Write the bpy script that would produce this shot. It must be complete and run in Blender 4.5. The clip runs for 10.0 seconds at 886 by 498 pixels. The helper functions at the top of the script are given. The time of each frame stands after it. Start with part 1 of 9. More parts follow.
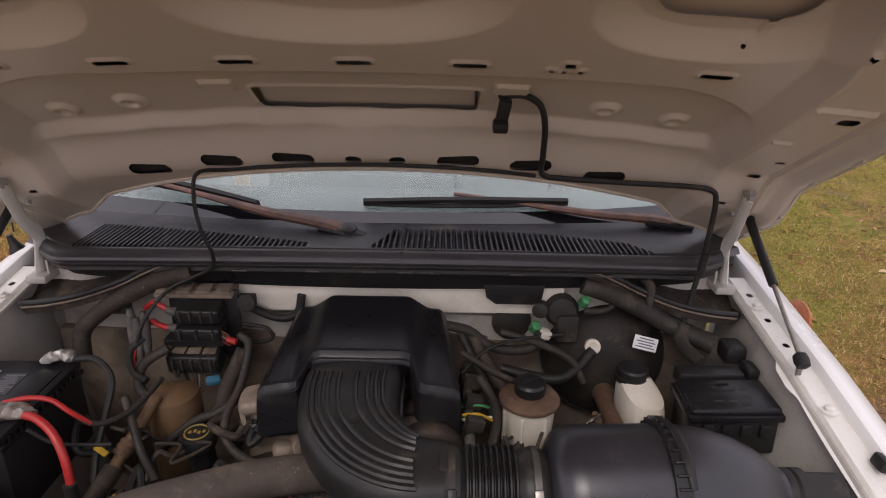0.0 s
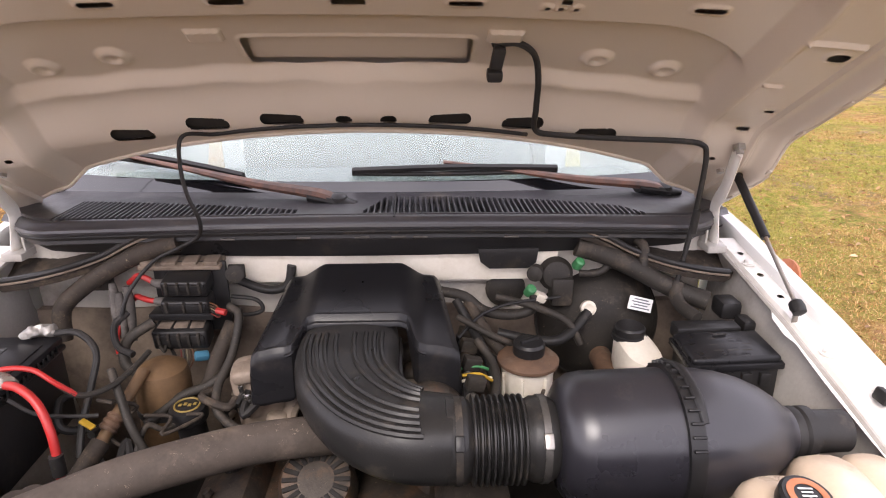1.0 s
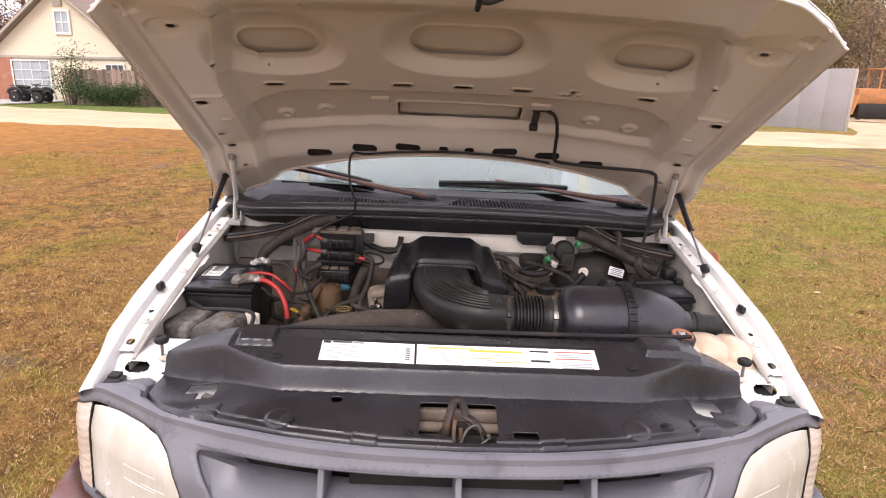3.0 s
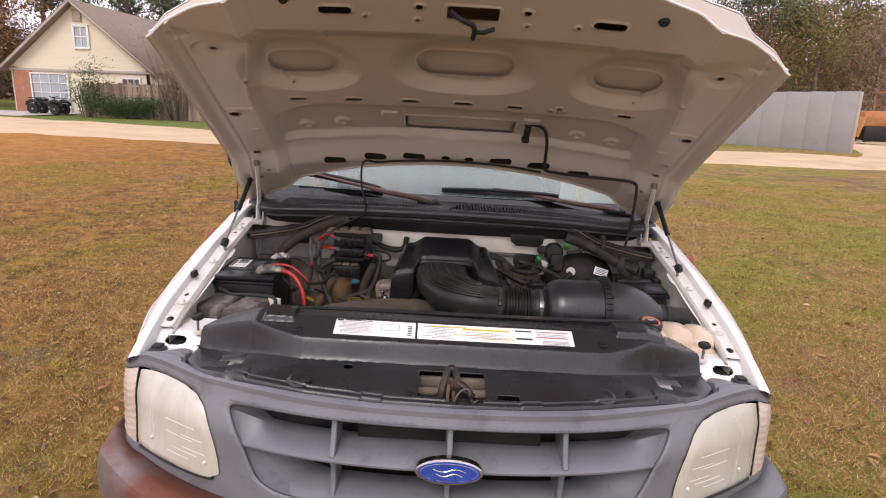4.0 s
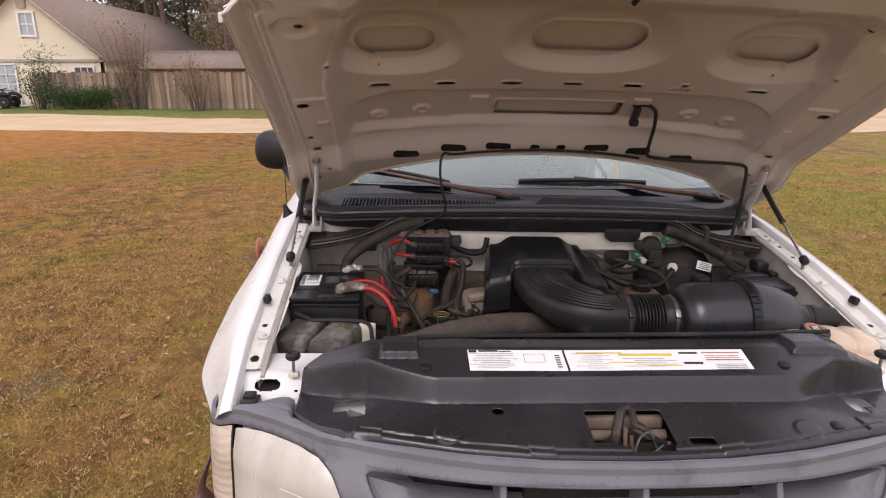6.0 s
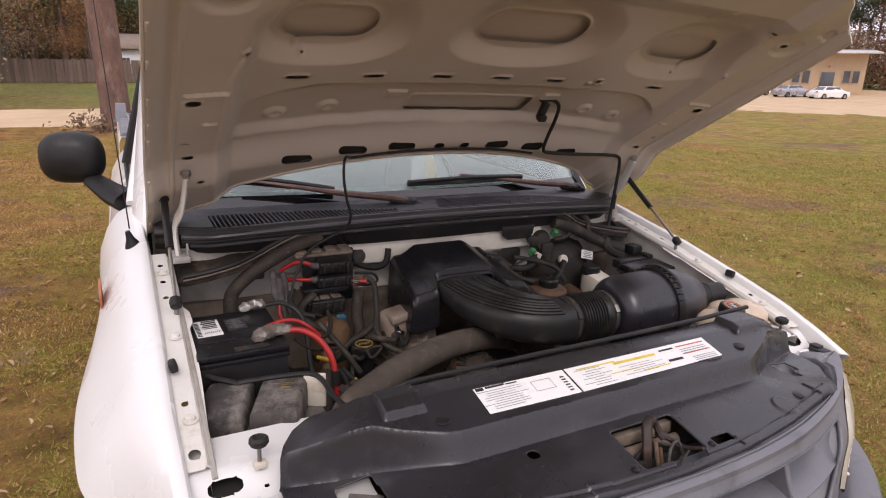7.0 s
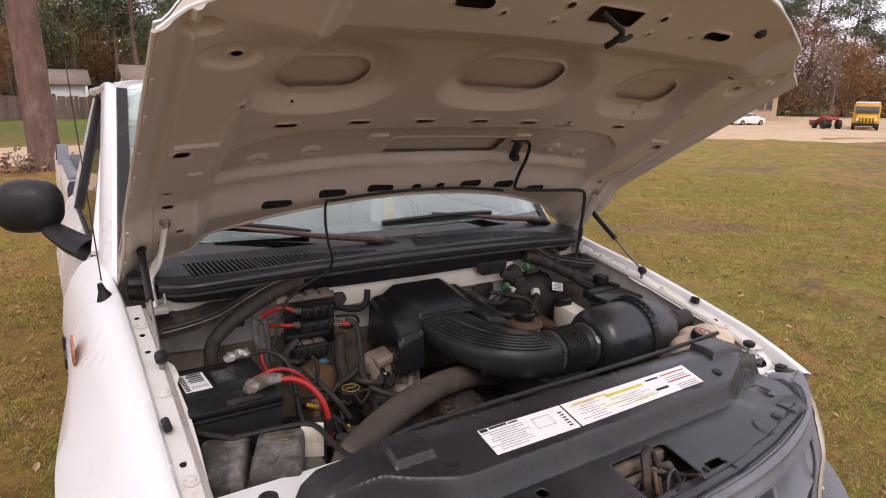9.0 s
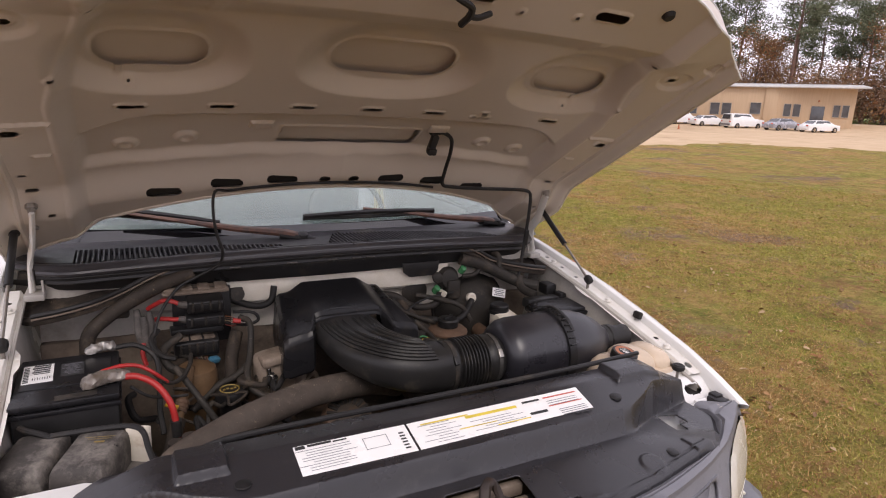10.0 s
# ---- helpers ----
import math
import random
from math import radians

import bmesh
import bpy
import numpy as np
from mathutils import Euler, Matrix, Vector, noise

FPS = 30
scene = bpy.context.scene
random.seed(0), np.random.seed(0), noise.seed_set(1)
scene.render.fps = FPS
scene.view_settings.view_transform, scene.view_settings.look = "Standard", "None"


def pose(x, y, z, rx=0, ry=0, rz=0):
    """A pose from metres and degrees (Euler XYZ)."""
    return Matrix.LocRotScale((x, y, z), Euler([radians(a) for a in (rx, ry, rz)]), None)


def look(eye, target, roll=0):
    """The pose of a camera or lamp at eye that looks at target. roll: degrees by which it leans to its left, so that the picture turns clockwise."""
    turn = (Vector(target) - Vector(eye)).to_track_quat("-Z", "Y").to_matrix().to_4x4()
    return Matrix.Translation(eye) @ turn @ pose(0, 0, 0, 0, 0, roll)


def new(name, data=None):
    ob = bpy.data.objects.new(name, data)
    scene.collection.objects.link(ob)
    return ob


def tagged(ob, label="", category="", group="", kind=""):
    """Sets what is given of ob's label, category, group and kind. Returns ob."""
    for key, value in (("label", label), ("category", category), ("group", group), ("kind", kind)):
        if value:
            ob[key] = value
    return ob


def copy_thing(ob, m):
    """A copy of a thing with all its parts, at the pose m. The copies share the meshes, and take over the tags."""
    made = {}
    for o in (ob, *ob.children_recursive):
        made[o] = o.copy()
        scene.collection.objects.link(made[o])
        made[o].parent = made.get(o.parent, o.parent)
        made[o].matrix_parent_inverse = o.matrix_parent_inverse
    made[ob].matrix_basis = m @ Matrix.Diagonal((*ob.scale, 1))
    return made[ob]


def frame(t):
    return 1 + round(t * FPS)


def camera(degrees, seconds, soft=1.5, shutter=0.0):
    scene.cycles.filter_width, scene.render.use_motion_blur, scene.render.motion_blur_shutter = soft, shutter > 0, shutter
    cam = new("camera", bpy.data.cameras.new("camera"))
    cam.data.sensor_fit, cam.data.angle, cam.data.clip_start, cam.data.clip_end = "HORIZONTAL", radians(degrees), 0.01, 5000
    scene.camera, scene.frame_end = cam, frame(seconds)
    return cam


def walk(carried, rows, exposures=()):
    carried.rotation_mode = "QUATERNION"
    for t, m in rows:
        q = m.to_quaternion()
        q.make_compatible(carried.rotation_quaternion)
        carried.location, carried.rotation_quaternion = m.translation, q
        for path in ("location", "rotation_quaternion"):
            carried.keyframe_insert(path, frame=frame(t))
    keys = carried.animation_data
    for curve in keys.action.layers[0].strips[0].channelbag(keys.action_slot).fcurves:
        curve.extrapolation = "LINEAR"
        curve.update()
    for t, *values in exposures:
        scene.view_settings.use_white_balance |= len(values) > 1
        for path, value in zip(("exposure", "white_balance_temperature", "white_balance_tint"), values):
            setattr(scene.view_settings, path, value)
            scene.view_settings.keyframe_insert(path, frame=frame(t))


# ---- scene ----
cam = camera(71.8, 10.0, 1.1)
PATH = [
    (0, (0.194, -0.403, 1.786), (0.182, 1.457, 1.051), -0.6),
    (0.5, (0.164, -0.4, 1.648), (0.178, 1.497, 1.014), -2.1),
    (1, (0.147, -0.426, 1.67), (0.219, 1.447, 0.974), -1.3),
    (1.5, (0.161, -0.581, 1.709), (0.152, 1.306, 1.047), -0.3),
    (2, (0.079, -0.821, 1.735), (-0.088, 1.068, 1.099), 1.1),
    (2.5, (-0.049, -1.115, 1.731), (-0.013, 0.797, 1.145), 1.0),
    (4, (-0.017, -1.659, 1.727), (-0.011, 0.282, 1.243), 1.9),
    (4.5, (-0.044, -1.652, 1.744), (-0.085, 0.281, 1.232), 1.1),
    (5, (-0.08, -1.65, 1.74), (-0.151, 0.277, 1.21), 1.4),
    (6.5, (-0.727, -1.078, 1.734), (-0.301, 0.787, 1.153), -0.7),
    (7, (-0.953, -0.915, 1.743), (-0.063, 0.778, 1.16), 1.1),
    (7.5, (-1.14, -0.809, 1.748), (-0.132, 0.798, 1.115), 1.2),
    (8, (-1.166, -0.797, 1.766), (-0.107, 0.775, 1.13), 1.7),
    (8.5, (-1.163, -0.794, 1.766), (-0.096, 0.773, 1.13), 1.7),
    (9, (-1.065, -0.864, 1.778), (-0.004, 0.76, 1.29), 0.5),
    (9.5, (-0.821, -0.982, 1.775), (0.207, 0.676, 1.333), 2.1),
    (10, (-0.586, -0.985, 1.754), (0.323, 0.726, 1.26), 1.7),
]
EXPOSURES = [(0.0, 0.30, 6700, 16), (0.3, 1.05, 6700, 16), (1.0, 1.47, 6700, 16), (1.5, 1.6, 6700, 16), (2.0, 1.45, 6700, 16), (2.5, 1.3, 6700, 16), (4.0, 0.55, 6700, 16), (5.2, 0.52, 6700, 16), (6.5, 0.37, 6700, 16), (8.5, 0.33, 6700, 16), (10.0, 0.38, 6700, 16)]
walk(cam, [(t, look(eye, target, roll)) for t, eye, target, roll in PATH], EXPOSURES)

# ---- light ----
world = bpy.data.worlds.new("overcast_sky")
scene.world = world
world.use_nodes = True
wn, wl = world.node_tree.nodes, world.node_tree.links
sky = wn.new("ShaderNodeTexSky")
sky.sky_type, sky.sun_disc = "NISHITA", False
sky.sun_elevation, sky.sun_rotation = radians(48), radians(200)
sky.air_density, sky.dust_density = 1.0, 3.0
tex = wn.new("ShaderNodeTexCoord")
cloud = wn.new("ShaderNodeTexNoise")
cloud.inputs["Scale"].default_value, cloud.inputs["Detail"].default_value = 2.2, 6
stretch = wn.new("ShaderNodeMapping")
stretch.inputs["Scale"].default_value = (1, 1, 3)
wl.new(tex.outputs["Generated"], stretch.inputs["Vector"])
wl.new(stretch.outputs["Vector"], cloud.inputs["Vector"])
ramp = wn.new("ShaderNodeValToRGB")
ramp.color_ramp.elements[0].position, ramp.color_ramp.elements[0].color = 0.35, (8.7, 8.6, 9.9, 1)
ramp.color_ramp.elements[1].position, ramp.color_ramp.elements[1].color = 0.7, (11.7, 11.4, 12.4, 1)
wl.new(cloud.outputs["Fac"], ramp.inputs["Fac"])
cover = wn.new("ShaderNodeMix")
cover.data_type = "RGBA"
cover.inputs[0].default_value = 0.88
wl.new(sky.outputs[0], cover.inputs[6])
wl.new(ramp.outputs[0], cover.inputs[7])
wl.new(cover.outputs[2], wn["Background"].inputs["Color"])
wn["Background"].inputs["Strength"].default_value = 0.10

sun = new("sun", bpy.data.lights.new("sun", "SUN"))
sun.data.energy, sun.data.angle, sun.data.color = 1.0, radians(25), (1.0, 0.96, 0.9)
sun.matrix_basis = look((-3, -9, 10), (0, 0, 0))

# ---- materials ----
from mathutils.geometry import delaunay_2d_cdt


def mat(name, c1, c2=None, scale=8.0, rough=0.6, metal=0.0, bump=0.15, fine=120.0, dirt=None, dirt_amount=0.5, dirt_scale=3.0, spec=0.5, stretch=(1, 1, 1), rvar=0.15, alpha_random=0.0, trans=0.0, emit=0.0, specks=None, speck_scale=70.0, speck_level=0.64):
    """A worn surface: two colours in patches, fine grain, dirt in patches, uneven gloss and relief."""
    m = bpy.data.materials.new(name)
    m.use_nodes = True
    n, l = m.node_tree.nodes, m.node_tree.links
    b = n["Principled BSDF"]
    c2 = c2 or tuple(0.75 * v for v in c1)
    co = n.new("ShaderNodeTexCoord")
    mp = n.new("ShaderNodeMapping")
    mp.inputs["Scale"].default_value = stretch
    l.new(co.outputs["Object"], mp.inputs["Vector"])

    def noisy(s, detail=5, r=0.6):
        t = n.new("ShaderNodeTexNoise")
        t.inputs["Scale"].default_value, t.inputs["Detail"].default_value, t.inputs["Roughness"].default_value = s, detail, r
        l.new(mp.outputs["Vector"], t.inputs["Vector"])
        return t.outputs["Fac"]

    def remap(v, a, bb, lo=0.0, hi=1.0):
        r = n.new("ShaderNodeMapRange")
        r.inputs[1].default_value, r.inputs[2].default_value, r.inputs[3].default_value, r.inputs[4].default_value = a, bb, lo, hi
        l.new(v, r.inputs[0])
        return r.outputs[0]

    def mix(f, a, bcol):
        x = n.new("ShaderNodeMix")
        x.data_type = "RGBA"
        l.new(f, x.inputs[0])
        for s, v in ((6, a), (7, bcol)):
            if isinstance(v, tuple):
                x.inputs[s].default_value = (*v, 1)
            else:
                l.new(v, x.inputs[s])
        return x.outputs[2]

    big, small = noisy(scale), noisy(fine, 3)
    both = n.new("ShaderNodeMath")
    both.operation = "MULTIPLY_ADD"
    l.new(small, both.inputs[0])
    both.inputs[1].default_value = 0.35
    l.new(big, both.inputs[2])
    col = mix(remap(both.outputs[0], 0.45, 0.9), c1, c2)
    if dirt:
        d = remap(noisy(dirt_scale, 8, 0.68), 0.62 - 0.3 * dirt_amount, 0.85 - 0.25 * dirt_amount)
        col = mix(d, col, dirt)
    if specks:
        col = mix(remap(noisy(speck_scale, 9, 0.85), speck_level, speck_level + 0.05), col, specks)
    if alpha_random:
        info = n.new("ShaderNodeObjectInfo")
        hsv = n.new("ShaderNodeHueSaturation")
        l.new(remap(info.outputs["Random"], 0, 1, 1 - alpha_random, 1 + alpha_random), hsv.inputs["Value"])
        l.new(col, hsv.inputs["Color"])
        col = hsv.outputs[0]
    l.new(col, b.inputs["Base Color"])
    l.new(remap(big, 0.3, 0.75, max(0.02, rough - rvar), min(1, rough + rvar)), b.inputs["Roughness"])
    b.inputs["Metallic"].default_value = metal
    b.inputs["Specular IOR Level"].default_value = spec
    b.inputs["Transmission Weight"].default_value = trans
    if bump:
        bp = n.new("ShaderNodeBump")
        bp.inputs["Strength"].default_value, bp.inputs["Distance"].default_value = bump, 0.004
        l.new(both.outputs[0], bp.inputs["Height"])
        l.new(bp.outputs["Normal"], b.inputs["Normal"])
    return m


WHITE = mat("white_paint", (0.80, 0.79, 0.77), (0.74, 0.73, 0.71), 1.5, 0.26, bump=0.012, fine=500)
# Real grime; the base is also greyed for the shadow on the bay sides
APRON = mat("dirty_shaded_white_paint", (0.46, 0.435, 0.40), (0.34, 0.315, 0.28), 5, 0.5, bump=0.05, dirt=(0.20, 0.155, 0.115), dirt_amount=0.40, dirt_scale=4, specks=(0.10, 0.075, 0.05), speck_scale=45, speck_level=0.64)
FLANGE = mat("flange_paint", (0.76, 0.74, 0.70), (0.66, 0.63, 0.57), 9, 0.42, bump=0.04, dirt=(0.42, 0.26, 0.13), dirt_amount=0.12, dirt_scale=9, specks=(0.28, 0.13, 0.05), speck_scale=30, speck_level=0.655)
HOODIN = mat("hood_underside_paint", (0.53, 0.46, 0.385), (0.485, 0.418, 0.345), 2, 0.36, bump=0.012, fine=500, rvar=0.03)
BLACK = mat("black_plastic", (0.012, 0.0115, 0.012), (0.020, 0.019, 0.019), 7, 0.42, bump=0.12, fine=300, dirt=(0.07, 0.055, 0.042), dirt_amount=0.10, dirt_scale=6, spec=0.32, specks=(0.085, 0.07, 0.055), speck_scale=60, speck_level=0.64)
SHIELD = mat("grained_plastic_shield", (0.016, 0.0152, 0.0175), (0.026, 0.0248, 0.028), 5, 0.30, bump=0.22, fine=400, dirt=(0.085, 0.078, 0.074), dirt_amount=0.10, dirt_scale=5, spec=0.6, specks=(0.18, 0.165, 0.155), speck_scale=24, speck_level=0.66)
COWL = mat("cowl_plastic", (0.030, 0.028, 0.031), (0.048, 0.045, 0.048), 6, 0.42, bump=0.12, fine=250, dirt=(0.13, 0.11, 0.09), dirt_amount=0.2, dirt_scale=5, specks=(0.16, 0.13, 0.10), speck_scale=40, speck_level=0.64)
COVER = mat("smooth_black_plastic", (0.010, 0.0098, 0.011), (0.016, 0.0155, 0.017), 4, 0.33, bump=0.08, fine=350, dirt=(0.05, 0.043, 0.037), dirt_amount=0.22, dirt_scale=8, spec=0.24)
DRUM = mat("satin_black_plastic", (0.016, 0.0152, 0.019), (0.024, 0.0228, 0.027), 4, 0.36, spec=0.6, bump=0.08, fine=300, dirt=(0.09, 0.08, 0.075), dirt_amount=0.1, dirt_scale=7, specks=(0.10, 0.09, 0.085), speck_scale=40, speck_level=0.66)
ELBOW = mat("scuffed_ribbed_plastic", (0.013, 0.0125, 0.0125), (0.024, 0.0225, 0.021), 9, 0.42, bump=0.18, fine=220, dirt=(0.085, 0.07, 0.055), dirt_amount=0.22, dirt_scale=16, spec=0.3, specks=(0.11, 0.095, 0.08), speck_scale=60, speck_level=0.62)
DUSTY = mat("dusty_black_rubber", (0.022, 0.020, 0.018), (0.042, 0.036, 0.030), 14, 0.62, bump=0.25, fine=200, dirt=(0.13, 0.10, 0.075), dirt_amount=0.26, dirt_scale=11, spec=0.25, specks=(0.17, 0.13, 0.095), speck_scale=70, speck_level=0.60)
DUSTTAN = mat("tan_dusted_metal", (0.23, 0.18, 0.14), (0.14, 0.11, 0.085), 14, 0.75, bump=0.2, dirt=(0.07, 0.055, 0.045), dirt_amount=0.35, dirt_scale=12, spec=0.2)
HOOKB = mat("brown_stained_steel", (0.045, 0.03, 0.023), (0.025, 0.019, 0.016), 18, 0.5, 0.3, bump=0.2, dirt=(0.11, 0.055, 0.03), dirt_amount=0.3, dirt_scale=20)
DUSTBOX = mat("grey_dusted_plastic", (0.11, 0.098, 0.09), (0.05, 0.046, 0.042), 10, 0.7, bump=0.2, fine=180, dirt=(0.28, 0.25, 0.225), dirt_amount=0.5, dirt_scale=7, spec=0.25, specks=(0.02, 0.018, 0.016), speck_scale=35, speck_level=0.6)
RUBBER = mat("rubber", (0.014, 0.0135, 0.0135), (0.024, 0.022, 0.021), 20, 0.55, bump=0.12, dirt=(0.09, 0.07, 0.055), dirt_amount=0.16, dirt_scale=14, spec=0.3)
HOSE = mat("brown_dust_hose", (0.055, 0.043, 0.034), (0.028, 0.024, 0.021), 18, 0.72, bump=0.2, dirt=(0.16, 0.12, 0.085), dirt_amount=0.32, dirt_scale=14, spec=0.2, specks=(0.22, 0.17, 0.12), speck_scale=70, speck_level=0.60)
GREASE = mat("greasy_metal", (0.065, 0.05, 0.038), (0.028, 0.023, 0.019), 16, 0.6, 0.3, bump=0.4, dirt=(0.16, 0.085, 0.045), dirt_amount=0.4, dirt_scale=9, specks=(0.2, 0.15, 0.1), speck_scale=60, speck_level=0.60)
ALU = mat("cast_aluminium", (0.24, 0.205, 0.165), (0.13, 0.105, 0.085), 14, 0.6, 0.35, bump=0.3, dirt=(0.11, 0.075, 0.05), dirt_amount=0.45, dirt_scale=8, specks=(0.05, 0.04, 0.03), speck_scale=50, speck_level=0.6)
CLAMP = mat("dull_clamp_steel", (0.13, 0.12, 0.11), (0.07, 0.065, 0.06), 25, 0.5, 0.6, bump=0.1)
# Near-black puts shade into hollows and openings; plain dark parts use it too
DARK = mat("black_parts_and_depth_shade", (0.009, 0.008, 0.007), (0.018, 0.014, 0.011), 9, 0.8, bump=0.3)
GREY = mat("faded_grey_plastic", (0.135, 0.135, 0.155), (0.19, 0.19, 0.205), 5, 0.5, bump=0.1, fine=260, dirt=(0.07, 0.068, 0.075), dirt_amount=0.2, dirt_scale=8, specks=(0.045, 0.043, 0.05), speck_scale=14, speck_level=0.63)
BUMPER = mat("rusty_bumper", (0.20, 0.20, 0.215), (0.28, 0.28, 0.29), 5, 0.45, 0.4, bump=0.25, dirt=(0.17, 0.055, 0.03), dirt_amount=1.15, dirt_scale=3, specks=(0.08, 0.03, 0.02), speck_scale=40, speck_level=0.6)
CHROME = mat("dull_chrome", (0.62, 0.6, 0.57), (0.5, 0.47, 0.43), 20, 0.25, 1.0, bump=0.03)
STEEL = mat("bare_steel", (0.4, 0.38, 0.35), (0.26, 0.23, 0.2), 25, 0.42, 0.8, bump=0.15, dirt=(0.22, 0.12, 0.06), dirt_amount=0.25, dirt_scale=14)
RUST = mat("rust", (0.15, 0.085, 0.05), (0.085, 0.05, 0.033), 25, 0.8, bump=0.4, dirt=(0.2, 0.16, 0.12), dirt_amount=0.25, dirt_scale=20)
WHITEPL = mat("milky_plastic", (0.72, 0.67, 0.58), (0.6, 0.54, 0.44), 12, 0.45, bump=0.05, dirt=(0.35, 0.24, 0.14), dirt_amount=0.18, dirt_scale=14)
BEIGEPL = mat("yellowed_tank_plastic", (0.66, 0.53, 0.40), (0.55, 0.43, 0.31), 9, 0.4, bump=0.05, dirt=(0.3, 0.2, 0.12), dirt_amount=0.12, dirt_scale=12, specks=(0.22, 0.14, 0.08), speck_scale=30, speck_level=0.66)
RED = mat("red_cable", (0.44, 0.02, 0.018), (0.32, 0.018, 0.016), 20, 0.45, bump=0.05, dirt=(0.15, 0.06, 0.05), dirt_amount=0.15, dirt_scale=20)
YELLOW = mat("yellow_plastic", (0.55, 0.34, 0.03), (0.42, 0.25, 0.02), 20, 0.45, bump=0.03)
OLDYELLOW = mat("grimy_yellow_plastic", (0.62, 0.45, 0.03), (0.5, 0.36, 0.04), 40, 0.6, bump=0.05)
DULLGOLD = mat("dull_gold_print", (0.30, 0.21, 0.055), (0.22, 0.15, 0.04), 40, 0.6, bump=0.05)
GREENPL = mat("green_plastic", (0.06, 0.26, 0.1), None, 20, 0.5)
BLUEPL = mat("blue_tape", (0.06, 0.2, 0.3), None, 20, 0.5)
PAPER = mat("label_paper", (0.88, 0.87, 0.85), (0.84, 0.83, 0.81), 20, 0.35, bump=0.02)
INK = mat("label_ink", (0.03, 0.03, 0.03), None, 20, 0.6, bump=0)
INKGREY = mat("faded_grey_plastic", (0.135, 0.135, 0.155), (0.19, 0.19, 0.205), 5, 0.5, bump=0.1, fine=260, dirt=(0.07, 0.068, 0.075), dirt_amount=0.2, dirt_scale=8)
INKYEL = mat("label_print_yellow", (0.8, 0.62, 0.08), None, 30, 0.6, bump=0)
INKRED = mat("label_print_red", (0.6, 0.12, 0.08), None, 30, 0.6, bump=0)
ORANGE = mat("orange_sticker", (0.5, 0.17, 0.07), None, 30, 0.5, bump=0)
BLUE = mat("badge_blue", (0.02, 0.05, 0.27), (0.03, 0.07, 0.33), 20, 0.3, bump=0.02)
LENS = mat("hazed_headlight_lens", (0.52, 0.49, 0.415), (0.45, 0.41, 0.335), 0.6, 0.24, bump=0.35, fine=26, spec=0.6, stretch=(14, 14, 2.2), dirt=(0.62, 0.60, 0.55), dirt_amount=0.40, dirt_scale=0.28)
LENSEDGE = mat("lens_relief", (0.72, 0.70, 0.64), (0.62, 0.59, 0.5), 30, 0.3, bump=0.02)
MARKER = mat("marker_lens", (0.62, 0.54, 0.46), (0.46, 0.36, 0.28), 6, 0.3, bump=0.3, fine=50, stretch=(0.3, 0.3, 5))
AMBER = mat("amber_lens", (0.7, 0.3, 0.03), None, 6, 0.3, bump=0.1)
WIPER = mat("rusty_wiper_arm", (0.17, 0.075, 0.045), (0.06, 0.04, 0.035), 20, 0.55, bump=0.15, dirt=(0.03, 0.03, 0.03), dirt_amount=0.4, dirt_scale=9)
CLOTH = mat("cabin_trim", (0.10, 0.11, 0.12), None, 10, 0.8)
DASH = mat("dashboard_grey", (0.16, 0.18, 0.19), None, 10, 0.7)


def glass(name, colour=(0.8, 0.9, 0.88), rough=0.02, clear=1.0):
    """clear: under one, a pale diffuse haze stands for sky glare on the pane."""
    m = bpy.data.materials.new(name)
    m.use_nodes = True
    n, l = m.node_tree.nodes, m.node_tree.links
    b = n["Principled BSDF"]
    b.inputs["Base Color"].default_value = (*colour, 1)
    b.inputs["Roughness"].default_value, b.inputs["IOR"].default_value, b.inputs["Transmission Weight"].default_value = rough, 1.5, clear
    return m


GLASS = glass("windscreen_glass", (0.66, 0.76, 0.74), 0.0, 0.80)
TINT = glass("tinted_side_glass", (0.25, 0.28, 0.27))

# ---- shapes ----
TRUCK = pose(0, 0, 0, -0.4, 1.5, 0)
BASE = {}


def thing(name, base, label, category, group="", kind="", place=None, turn=None):
    """An Empty at a thing's base; its parts are given in the coordinates of the truck (or of place)."""
    ob = new(name)
    ob.empty_display_size = 0.1
    place = TRUCK if place is None else place
    ob.matrix_basis = place @ Matrix.Translation(base)
    BASE[ob] = Vector(base)
    return tagged(ob, label, category, group, kind)


def part(name, bm, material, parent, label="", smooth=True):
    """Links a bmesh as one mesh object under a thing or a part."""
    me = bpy.data.meshes.new(name)
    base = BASE.get(parent, Vector())
    bmesh.ops.translate(bm, vec=-base, verts=bm.verts)
    bmesh.ops.recalc_face_normals(bm, faces=bm.faces)
    bm.to_mesh(me)
    bm.free()
    return linked(name, me, material, parent, label, smooth, base)


MARKS = {"print", "embossed_bars", "badge_bars", "cap_print", "cap_mark", "plate_hole", "lens_ridge", "flourish", "red_lead"}


def linked(name, me, material, parent, label="", smooth=True, base=None):
    if not len(me.materials):
        me.materials.append(material)
    if smooth:
        me.shade_smooth()
        me.set_sharp_from_angle(angle=radians(38))
    ob = new(name, me)
    ob.parent = parent
    BASE[ob] = BASE.get(parent, Vector()) if base is None else base
    return tagged(ob, label, kind="stuff" if name in MARKS else "")


def B():
    return bmesh.new()


